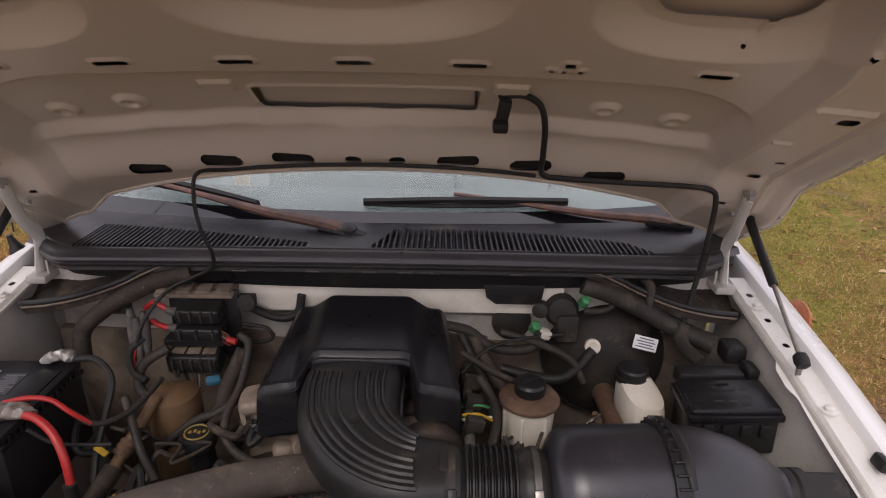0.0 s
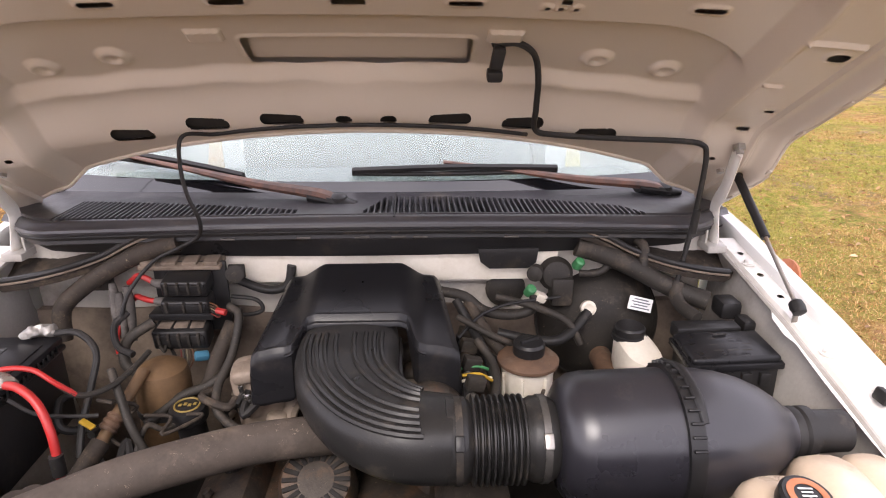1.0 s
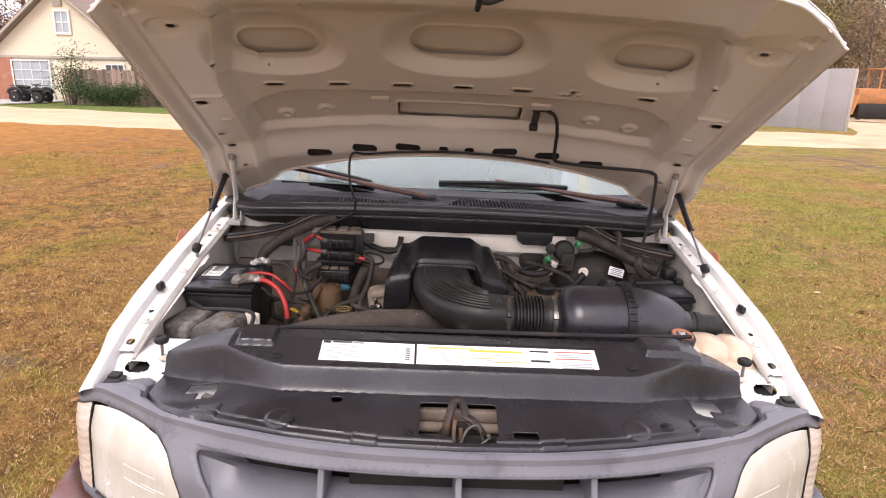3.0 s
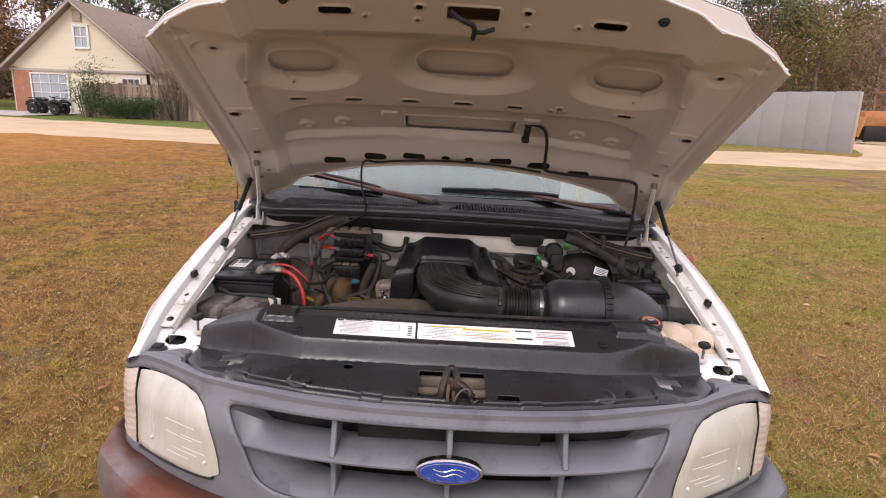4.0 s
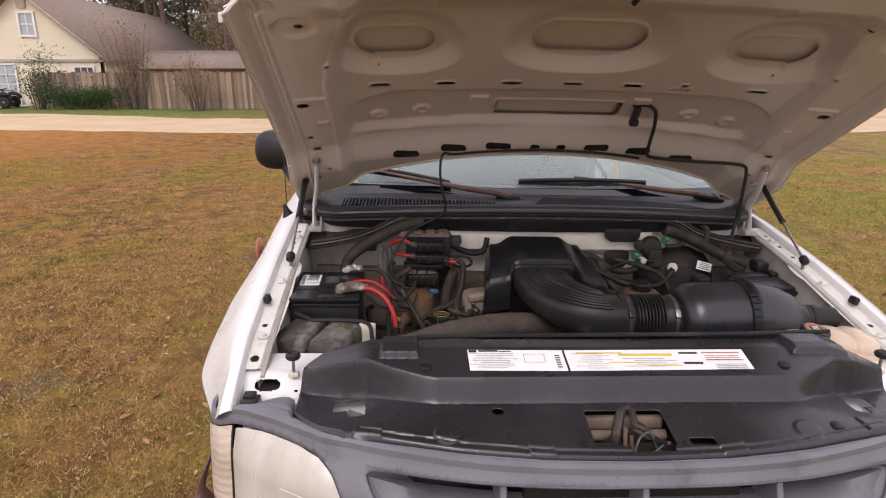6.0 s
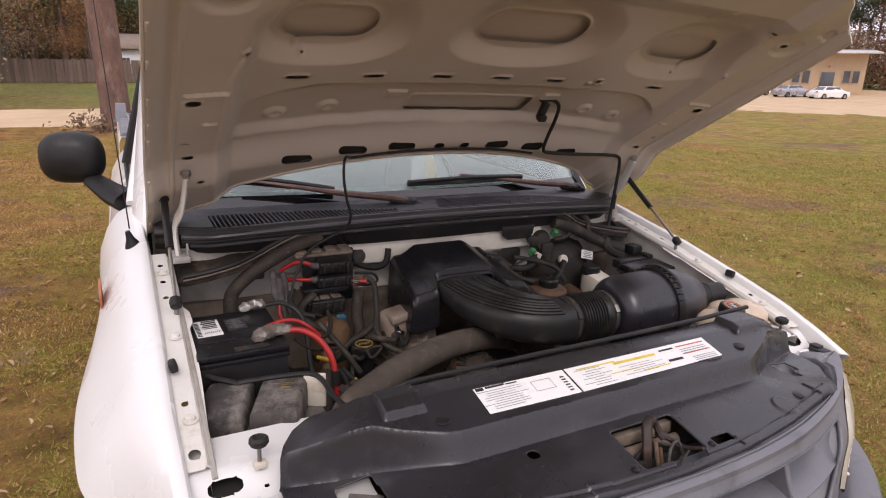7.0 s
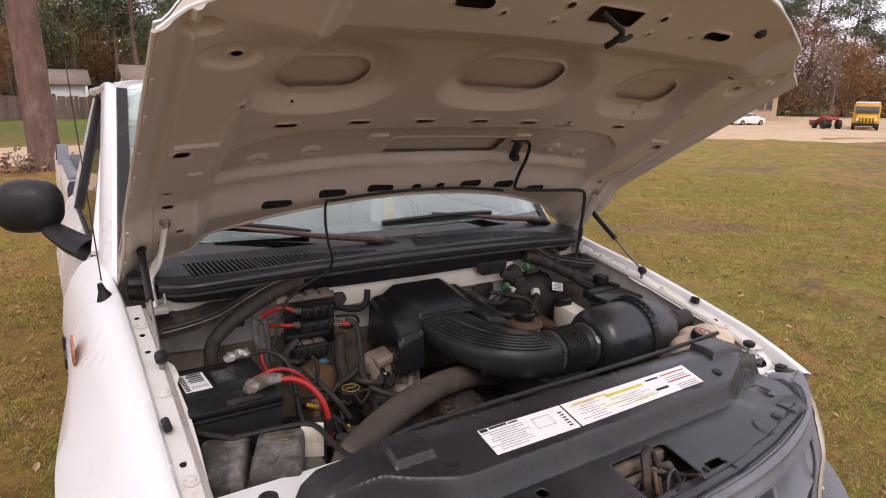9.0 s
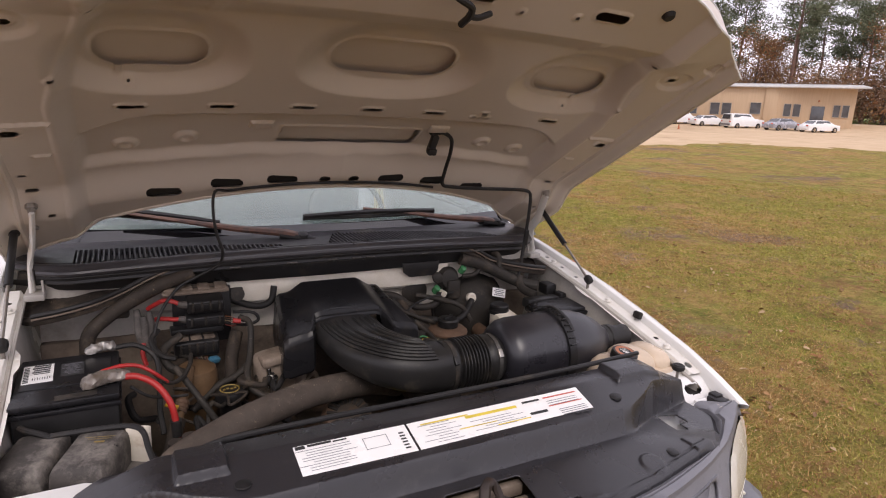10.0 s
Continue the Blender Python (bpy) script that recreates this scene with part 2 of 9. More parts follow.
def box(bm, c, size, bevel=0.004, rot=(0, 0, 0), seg=2, taper=1.0):
    r = bmesh.ops.create_cube(bm, size=1)
    vs = r["verts"]
    for v in vs:
        k = taper if v.co.z > 0 else 1.0
        v.co = Vector((v.co.x * size[0] * k, v.co.y * size[1] * k, v.co.z * size[2]))
    if bevel:
        es = list({e for v in vs for e in v.link_edges})
        out = bmesh.ops.bevel(bm, geom=es, offset=min(bevel, min(size) * 0.45), segments=seg, profile=0.5, affect="EDGES")
        vs = list({v for f in out["faces"] for v in f.verts} | {v for v in vs if v.is_valid})
    m = pose(*c, *rot)
    bmesh.ops.transform(bm, matrix=m, verts=vs)
    return bm


def lathe(bm, profile, m=None, n=24, cap=True):
    """Turns (radius, height) pairs about the z axis of m."""
    m = m or Matrix()
    rings = []
    for r, z in profile:
        rings.append([bm.verts.new(m @ Vector((r * math.cos(a * math.tau / n), r * math.sin(a * math.tau / n), z))) for a in range(n)])
    for p, q in zip(rings, rings[1:]):
        for a in range(n):
            bm.faces.new((p[a], p[(a + 1) % n], q[(a + 1) % n], q[a]))
    if cap:
        bm.faces.new(rings[0][::-1])
        bm.faces.new(rings[-1])
    return bm


def along(a, b):
    """The pose whose z axis runs from a to b."""
    a, b = Vector(a), Vector(b)
    return Matrix.Translation(a) @ (b - a).to_track_quat("Z", "Y").to_matrix().to_4x4()


def rod(bm, a, b, r, n=12, r2=None):
    return lathe(bm, [(r, 0), (r if r2 is None else r2, (Vector(b) - Vector(a)).length)], along(a, b), n)


def spline(pts, step=6):
    """A smooth line through the points."""
    p = [Vector(q) for q in pts]
    if len(p) < 3:
        return p
    p = [2 * p[0] - p[1], *p, 2 * p[-1] - p[-2]]
    out = []
    for i in range(1, len(p) - 2):
        for k in range(step):
            t = k / step
            out.append(0.5 * (2 * p[i] + (p[i + 1] - p[i - 1]) * t + (2 * p[i - 1] - 5 * p[i] + 4 * p[i + 1] - p[i + 2]) * t * t + (3 * p[i] - p[i - 1] - 3 * p[i + 1] + p[i + 2]) * t**3))
    return [*out, p[-2]]


def tube(bm, pts, r, n=10, step=6, wave=0.0, flat=1.0, up=(0, 0, 1)):
    """A hose or cable through the points; r may be a list along it; wave: corrugation; flat: height over width."""
    line = spline(pts, step)
    rs = r if isinstance(r, (list, tuple)) else [r, r]
    rings = []
    last = None
    for i, c in enumerate(line):
        t = (line[min(i + 1, len(line) - 1)] - line[max(i - 1, 0)]).normalized()
        if flat != 1.0:
            side = t.cross(Vector(up)).normalized()
        elif last is None:
            side = t.orthogonal().normalized()
        else:
            side = (last - last.dot(t) * t).normalized()
        last = side
        top = side.cross(t)
        f = i / max(1, len(line) - 1) * (len(rs) - 1)
        k = min(int(f), len(rs) - 2)
        rad = rs[k] + (rs[k + 1] - rs[k]) * (f - k) + (wave if i % 2 else 0)
        rings.append([bm.verts.new(c + rad * (math.cos(a * math.tau / n) * side + flat * math.sin(a * math.tau / n) * top)) for a in range(n)])
    for p, q in zip(rings, rings[1:]):
        for a in range(n):
            bm.faces.new((p[a], p[(a + 1) % n], q[(a + 1) % n], q[a]))
    bm.faces.new(rings[0][::-1])
    bm.faces.new(rings[-1])
    return bm


def loft(bm, sections, closed=False, cap=False):
    """Quads between rows of points."""
    rows = [[bm.verts.new(p) for p in s] for s in sections]
    for p, q in zip(rows, rows[1:]):
        for a in range(len(p) if closed else len(p) - 1):
            b = (a + 1) % len(p)
            bm.faces.new((p[a], p[b], q[b], q[a]))
    if cap:
        bm.faces.new(rows[0][::-1])
        bm.faces.new(rows[-1])
    return bm


def slab(bm, outline, z0, z1, m=None, bevel=0.0):
    """A plate with the given outline between two heights."""
    m = m or Matrix()
    low = [bm.verts.new(m @ Vector((x, y, z0))) for x, y in outline]
    f = bm.faces.new(low)
    out = bmesh.ops.extrude_face_region(bm, geom=[f])
    vs = [v for v in out["geom"] if isinstance(v, bmesh.types.BMVert)]
    bmesh.ops.translate(bm, vec=m.to_3x3() @ Vector((0, 0, z1 - z0)), verts=vs)
    if bevel:
        es = [e for e in out["geom"] if isinstance(e, bmesh.types.BMEdge)]
        bmesh.ops.bevel(bm, geom=es, offset=bevel, segments=2, profile=0.5, affect="EDGES")
    return bm


def step01(v, a, b):
    t = np.clip((v - a) / (b - a), 0, 1)
    return t * t * (3 - 2 * t)


def hole_field(X, Y, holes):
    """Signed distance to the nearest of the rounded holes (cx, cy, width, height, radius), and its slope."""
    best = np.full(X.shape, 9.0)
    for cx, cy, w, h, r in holes:
        r = min(r, w / 2 - 1e-4, h / 2 - 1e-4)
        ax, ay = np.abs(X - cx) - w / 2 + r, np.abs(Y - cy) - h / 2 + r
        d = np.hypot(np.maximum(ax, 0), np.maximum(ay, 0)) + np.minimum(np.maximum(ax, ay), 0) - r
        best = np.minimum(best, d)
    return best


def sheet(X, Y, place, holes=(), thick=None, name="sheet"):
    """A mesh over the grid X, Y with holes cut clean through; place(x, y) gives x, y, z arrays. thick: the same for the back side."""
    X, Y = X.copy(), Y.copy()
    n, k = X.shape
    if holes:
        cell = 0.5 * (np.median(np.abs(np.diff(X, axis=1))) + np.median(np.abs(np.diff(Y, axis=0))))
        for _ in range(2):
            d = hole_field(X, Y, holes)
            e = 1e-4
            gx = (hole_field(X + e, Y, holes) - hole_field(X - e, Y, holes)) / (2 * e)
            gy = (hole_field(X, Y + e, holes) - hole_field(X, Y - e, holes)) / (2 * e)
            near = np.abs(d) < 0.62 * cell
            X, Y = np.where(near, X - d * gx, X), np.where(near, Y - d * gy, Y)
        cx = 0.25 * (X[:-1, :-1] + X[1:, :-1] + X[:-1, 1:] + X[1:, 1:])
        cy = 0.25 * (Y[:-1, :-1] + Y[1:, :-1] + Y[:-1, 1:] + Y[1:, 1:])
        keep = hole_field(cx, cy, holes) > 0
    else:
        keep = np.ones((n - 1, k - 1), bool)
    idx = np.arange(n * k).reshape(n, k)
    quads = np.stack([idx[:-1, :-1], idx[:-1, 1:], idx[1:, 1:], idx[1:, :-1]], -1)
    faces = quads[keep]
    verts = np.stack(place(X, Y), -1).reshape(-1, 3)
    if thick is not None:
        back = np.stack(thick(X, Y), -1).reshape(-1, 3)
        rim = np.concatenate([idx[0, :], idx[1:, -1], idx[-1, -2::-1], idx[-2:0:-1, 0]])
        nxt = np.roll(rim, -1)
        faces = np.concatenate([faces, quads.reshape(-1, 4)[:, ::-1] + n * k, np.stack([rim, rim + n * k, nxt + n * k, nxt], -1)])
        verts = np.concatenate([verts, back])
    used = np.unique(faces)
    remap = np.full(len(verts), -1)
    remap[used] = np.arange(len(used))
    me = bpy.data.meshes.new(name)
    me.from_pydata(verts[used].tolist(), [], remap[faces].tolist())
    me.update()
    return me


def sheet_part(name, me, material, parent, label=""):
    base = BASE.get(parent, Vector())
    me.transform(Matrix.Translation(-base))
    return linked(name, me, material, parent, label, True, base)


def bars(bm, rows, z, m=None, t=0.0012):
    """Flat strips (x, y, width, height) standing for print, just over the height z."""
    m = m or Matrix()
    for x, y, w, h in rows:
        vs = [bm.verts.new(m @ Vector((x + a * w / 2, y + b * h / 2, z + t))) for a, b in ((-1, -1), (1, -1), (1, 1), (-1, 1))]
        bm.faces.new(vs)
    return bm

# ---- pickup truck ----
truck = thing("pickup_truck", (0, 2.0, 0), "white pickup truck with faded grey grille and propped-open hood", "pickup truck")

# hood: u across, s from the hinge line to the nose, h towards the engine
HO, HA = Vector((0, 1.0, 1.42)), radians(31)


def hood_xyz(u, s, h):
    return u, HO.y - s * math.cos(HA) - h * math.sin(HA), HO.z + s * math.sin(HA) - h * math.cos(HA)


def hood_rear(u):
    a = np.abs(u)
    return 0.050 - 0.30 * a**2 - 0.085 * a**4 - 0.03 * step01(a, 0.84, 0.95)


def hood_front(u):
    return np.interp(np.abs(u), [0, 0.25, 0.45, 0.58, 0.68, 0.76, 0.85, 0.94], [1.20, 1.185, 1.145, 1.10, 1.06, 1.02, 0.955, 0.90])


OVALS = [(-0.003, 0.668, 0.325, 0.132, 0.064), (-0.553, 0.652, 0.222, 0.116, 0.055), (0.549, 0.655, 0.222, 0.116, 0.055)]
HOOD_HOLES = OVALS + [(0, 0.274, 0.432, 0.096, 0.010)]
HOOD_HOLES += [(u, 0.469, 0.056, 0.013, 0.006) for u in (-0.598, -0.396, -0.193, 0.0, 0.19)] + [(0.588, 0.478, 0.052, 0.013, 0.006)]
HOOD_HOLES += [(0.352, 0.482, 0.017, 0.013, 0.002)] + [(0.352 + d, 0.462, 0.009, 0.008, 0.003) for d in (-0.028, -0.006, 0.02)]
for q in (-1, 1):
    HOOD_HOLES += [(0.048 * q, 0.108, 0.036, 0.026, 0.013), (0.182 * q, 0.103, 0.094, 0.030, 0.015), (0.345 * q, 0.086, 0.094, 0.032, 0.016), (0.518 * q, 0.052, 0.096, 0.036, 0.018)]
for q in (-1, 1):
    HOOD_HOLES += [(0.838 * q, 0.417, 0.036, 0.024, 0.012), (0.846 * q, 0.19, 0.02, 0.014, 0.007), (0.835 * q, 0.105, 0.03, 0.014, 0.006),
                   (0.60 * q, 0.545, 0.008, 0.006, 0.003), (0.385 * q, 1.01, 0.092, 0.028, 0.014), (0.15 * q, 1.035, 0.02, 0.018, 0.009), (0.155 * q, 0.98, 0.01, 0.01, 0.005),
                   (0.30 * q, 0.99, 0.01, 0.01, 0.005), (0.79 * q, 0.80, 0.024, 0.014, 0.007), (0.74 * q, 0.62, 0.012, 0.009, 0.004), (0.66 * q, 0.86, 0.013, 0.010, 0.005), (0.80 * q, 0.02, 0.018, 0.010, 0.005)]
HOOD_HOLES += [(0, 1.02, 0.145, 0.05, 0.006)]


def ramp01(v, a, b):
    """A straight flank between two heights with its corners lightly rounded."""
    t = np.clip((v - a) / (b - a), 0, 1)
    return 0.6 * t + 0.4 * t * t * (3 - 2 * t)


def hood_inner(u, s):
    """Height of the pressed inner panel: ribs, dishes round the openings, a sunk basin, rails along the rim."""
    a = np.abs(u)
    h = -0.057 + 0.055 * u * u
    h = h + 0.052 * step01(s, 0.225 - 0.12 * a, 0.105 - 0.14 * a)
    h = h + 0.045 * ramp01(s, 0.83, 0.92) * step01(a, 0.86, 0.62)
    # basin with rounded upper corners and a wavy lower shoulder
    top = 0.428 - 0.13 * np.clip((a - 0.50) / 0.25, 0, 1) ** 2.2
    chan = ramp01(a, 0.735, 0.700) * ramp01(s, top, top - 0.022)
    chan = chan * step01(s, 0.192 - 0.10 * a * a + 0.004 * np.sin(u * 38), 0.232 - 0.10 * a * a + 0.004 * np.sin(u * 38))
    h = h - 0.024 * chan
    # field of the three dishes inside a flat raised rim
    side = 0.712 - 0.085 * ramp01(s, 0.52, 0.86)
    h = h + 0.030 * ramp01(a, side, side + 0.038)
    h = h + 0.003 * step01(np.abs(a - side - 0.046), 0.010, 0.003)
    h = h + 0.008 * step01(np.abs(a - 0.878), 0.010, 0.004) + 0.022 * step01(a, 0.898, 0.932)
    for cu, cs, w, hh, _ in OVALS:
        ds = np.where(s > cs, (s - cs) / (hh / 2 + 0.115), (s - cs) / (hh / 2 + 0.078))
        rr = (np.abs((u - cu) / (w / 2 + 0.090)) ** 2.3 + np.abs(ds) ** 2.3) ** (1 / 2.3)
        up = step01(s, cs - 0.02, cs + 0.10)
        h = h - 0.034 * (ramp01(rr, 1.0, 0.70) * (1 - up) + step01(rr, 1.05, 0.55) * up)
    for cu, cs in ((0.61, 0.238), (0.465, 0.266)):
        d = np.hypot(a - cu, s - cs)
        h = h + 0.009 * ramp01(d, 0.034, 0.022) - 0.005 * step01(d, 0.018, 0.008)
    for cu, cs, r in ((0.80, 0.80, 0.062), (0.865, 0.885, 0.035)):
        d = np.hypot(a - cu, (s - cs) * 1.4)
        h = h - 0.009 * ramp01(d, r, r * 0.72)
    h = h + 0.008 * step01(np.abs(s - 0.455), 0.006, 0.002) * step01(np.abs(a - 0.81), 0.055, 0.048)
    h = h + 0.006 * step01(np.abs(s - 0.30), 0.005, 0.002) * step01(np.abs(a - 0.79), 0.022, 0.016)
    h = h + 0.007 * ramp01(np.abs(np.abs(u) - 0.275), 0.034, 0.029) * ramp01(np.abs(s - 0.33), 0.020, 0.015)
    # short stiffening beads of the nose rail
    for cu, cs, w in ((0.45, 0.87, 0.018), (0.62, 0.60, 0.010)):
        h = h + 0.004 * step01(np.abs(a - cu), w, w * 0.5) * step01(np.abs(s - cs), 0.05, 0.03)
    d = hole_field(u, s, HOOD_HOLES)
    return h + 0.003 * step01(d, 0.010, 0.003) * (s > 0.25)


def hood_outer(u, s):
    a = np.abs(u)
    h = 0.045 - 0.15 * (1 - (a / 0.95) ** 3.0) + 0.075 * step01(s, hood_front(u) - 0.30, hood_front(u)) + 0.05 * step01(s, hood_rear(u) + 0.12, hood_rear(u))
    h = h + 0.010 * step01(np.abs(a - 0.33), 0.06, 0.0)
    low = -0.103 + 0.055 * u * u + 0.050 * step01(a, 0.74, 0.80) + 0.036 * step01(a, 0.885, 0.935)
    low = low + 0.038 * step01(s, 0.865, 0.95) * step01(a, 0.86, 0.62) + 0.044 * step01(s, 0.190 - 0.12 * a, 0.080 - 0.14 * a)
    return np.minimum(h, low)


ga, gb = np.meshgrid(np.linspace(-0.94, 0.94, 520), np.linspace(0, 1, 380))
hood_me = sheet(ga, hood_rear(ga) + gb * (hood_front(ga) - hood_rear(ga)), lambda u, s: hood_xyz(u, s, hood_inner(u, s)), HOOD_HOLES,
                lambda u, s: hood_xyz(u, s, hood_outer(u, s)), "hood")
hood = sheet_part("hood", hood_me, HOODIN, truck, "open hood, dull beige pressed-steel underside")
# white outer skin, just outside the pressed panel
ga, gb = np.meshgrid(np.linspace(-0.943, 0.943, 160), np.linspace(-0.002, 1.001, 110))
skin_me = sheet(ga, hood_rear(ga) + gb * (hood_front(ga) - hood_rear(ga)), lambda u, s: hood_xyz(u, s, hood_outer(u, s) - 0.004), (),
                lambda u, s: hood_xyz(u, s, hood_outer(u, s) - 0.008), "outer_skin")
sheet_part("outer_skin", skin_me, WHITE, hood, "glossy white outer skin")
for q in (-1, 1):
    bm = B()
    line = [Vector(hood_xyz(0.944 * q, hood_rear(0.94) + (hood_front(0.94) - hood_rear(0.94)) * k / 24, 0.0)) for k in range(25)]
    for k, p in enumerate(line):
        s = hood_rear(0.94) + (hood_front(0.94) - hood_rear(0.94)) * k / 24
        p[:] = hood_xyz(0.944 * q, s, float(hood_inner(np.array(0.94), np.array(s))) - 0.002)
    tube(bm, line, 0.0045, 6, 2)
    part("side_hem", bm, HOODIN, hood, "folded steel edge with lumpy sealer")
    for k in range(9):
        s = hood_rear(0.94) + 0.12 + 0.115 * k + 0.03 * math.sin(k * 5 + q)
        bm = B()
        box(bm, hood_xyz(0.937 * q, s, float(hood_inner(np.array(0.937), np.array(s))) + 0.001), (0.008, 0.030, 0.006), 0.002, (-31, 0, 0))
        part("sealer_blob", bm, HOODIN, hood)
bm = B()
line = []
for k in range(41):
    u = -0.94 + 1.88 * k / 40
    s = float(hood_front(u))
    line.append(hood_xyz(u, s, float(hood_inner(np.array(u), np.array(s))) - 0.003))
tube(bm, line, 0.004, 6, 2)
part("front_hem", bm, WHITE, hood, "white folded edge")
bm = B()
line = [hood_xyz(u, float(hood_rear(u)) + 0.006, float(hood_inner(np.array(u), np.array(float(hood_rear(u))))) + 0.002) for u in np.linspace(-0.86, 0.86, 33)]
tube(bm, line, 0.005, 8, 2)
part("rear_seal", bm, HOODIN, hood, "folded rear edge of the hood")
bm = B()
slab(bm, [(-0.211, 0.2285), (0.211, 0.2285), (0.206, 0.3185), (-0.206, 0.3185)], 0, 0.0015)
for v in bm.verts:
    u, t = v.co.x, v.co.y
    v.co = hood_xyz(u, t, -0.092 + 0.055 * u * u + v.co.z)
part("access_plate", bm, HOODIN, hood)
# near-black sheet added behind the rear edge slots, standing for the shaded hollow
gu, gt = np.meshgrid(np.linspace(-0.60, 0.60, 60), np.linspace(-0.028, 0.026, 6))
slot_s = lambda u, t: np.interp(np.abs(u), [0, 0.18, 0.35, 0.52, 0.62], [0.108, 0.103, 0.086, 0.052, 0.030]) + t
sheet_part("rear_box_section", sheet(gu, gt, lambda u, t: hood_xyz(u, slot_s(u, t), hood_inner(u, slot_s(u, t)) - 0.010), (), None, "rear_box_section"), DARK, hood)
# latch striker at the nose
bm = B()
hx = lambda u, s, h: Vector(hood_xyz(u, s, h))
tube(bm, [hx(-0.065, 1.035, 0.0), hx(-0.03, 1.03, 0.022), hx(0.0, 1.02, 0.03), hx(0.006, 1.0, 0.034), hx(0.004, 0.965, 0.03)], 0.0075, 8)
tube(bm, [hx(0.004, 0.995, 0.03), hx(0.03, 0.992, 0.03), hx(0.062, 0.995, 0.018)], 0.0065, 8)
part("hood_striker", bm, BLACK, hood, "dark bent steel striker loop")
for q in (-1, 1):
    bm = B()
    lathe(bm, [(0.016, 0), (0.018, 0.01), (0.012, 0.022)], along(hx(0.52 * q, 1.05, -0.01), hx(0.52 * q, 1.05, 0.03)), 14)
    part("rubber_bumper", bm, RUBBER, hood)

# hinges and gas struts
for q in (-1, 1):
    bm = B()
    top, low = Vector((0.842 * q, 0.918, 1.408)), Vector((0.872 * q, 1.02, 1.15))
    tube(bm, [low, low + Vector((0, 0.02, 0.09)), top + Vector((0.012 * q, 0.055, -0.10)), top], [0.024, 0.022, 0.020, 0.021], 10, 8, flat=0.35, up=(1, 0, 0))
    hinge = part("hood_hinge", bm, FLANGE, truck, "grimy off-white steel hinge arm")
    bm = B()
    box(bm, (0.865 * q, 1.03, 1.145), (0.05, 0.10, 0.02), 0.004)
    box(bm, (0.845 * q, 1.04, 1.165), (0.006, 0.07, 0.05), 0.002)
    part("hinge_base", bm, APRON, hinge)
    for p in (top + Vector((0, -0.004, 0.004)), top + Vector((0.004 * q, 0.078, -0.058))):
        bm = B()
        lathe(bm, [(0.015, -0.002), (0.015, 0.010), (0.0095, 0.010), (0.0095, 0.020)], along(p + Vector((0, 0.005, 0.008)), p + Vector((0, -0.6, -1))), 6)
        part("bolt", bm, STEEL, hinge)
    a, b = Vector((0.898 * q, 1.015, 1.335)), Vector((0.908 * q, 0.70, 1.118))
    mid = a.lerp(b, 0.52)
    bm = B()
    rod(bm, a, mid, 0.0105, 14)
    strut = part("hood_strut", bm, BLACK, truck, "black gas strut propping the hood")
    bm = B()
    rod(bm, mid, b, 0.0048, 10)
    part("piston_rod", bm, STEEL, strut, "thin dark piston rod")
    for p in (a, b):
        bm = B()
        lathe(bm, [(0.006, -0.018), (0.014, -0.014), (0.016, 0.0), (0.014, 0.012), (0.006, 0.018)], along(p, p + (a - b)), 12)
        part("ball_socket", bm, RUBBER, strut)
    bm = B()
    rod(bm, b, b + Vector((0, 0.0, -0.045)), 0.006, 8)
    part("ball_stud", bm, STEEL, strut)


# fenders
def edge_x(y):
    return float(np.interp(y, [-0.05, 0.03, 0.3, 1.1, 1.5], [0.938, 0.952, 0.963, 0.962, 0.975]))


def edge_z(y):
    return float(np.interp(y, [-0.05, 0.05, 0.13, 0.25, 0.45, 0.7, 1.1, 1.5], [0.885, 0.925, 0.958, 1.0, 1.05, 1.108, 1.178, 1.215]))


def arch_z(y):
    d = 0.47**2 - (y - 0.50) ** 2
    return max(0.34, 0.36 + math.sqrt(d)) if d > 0 else 0.34


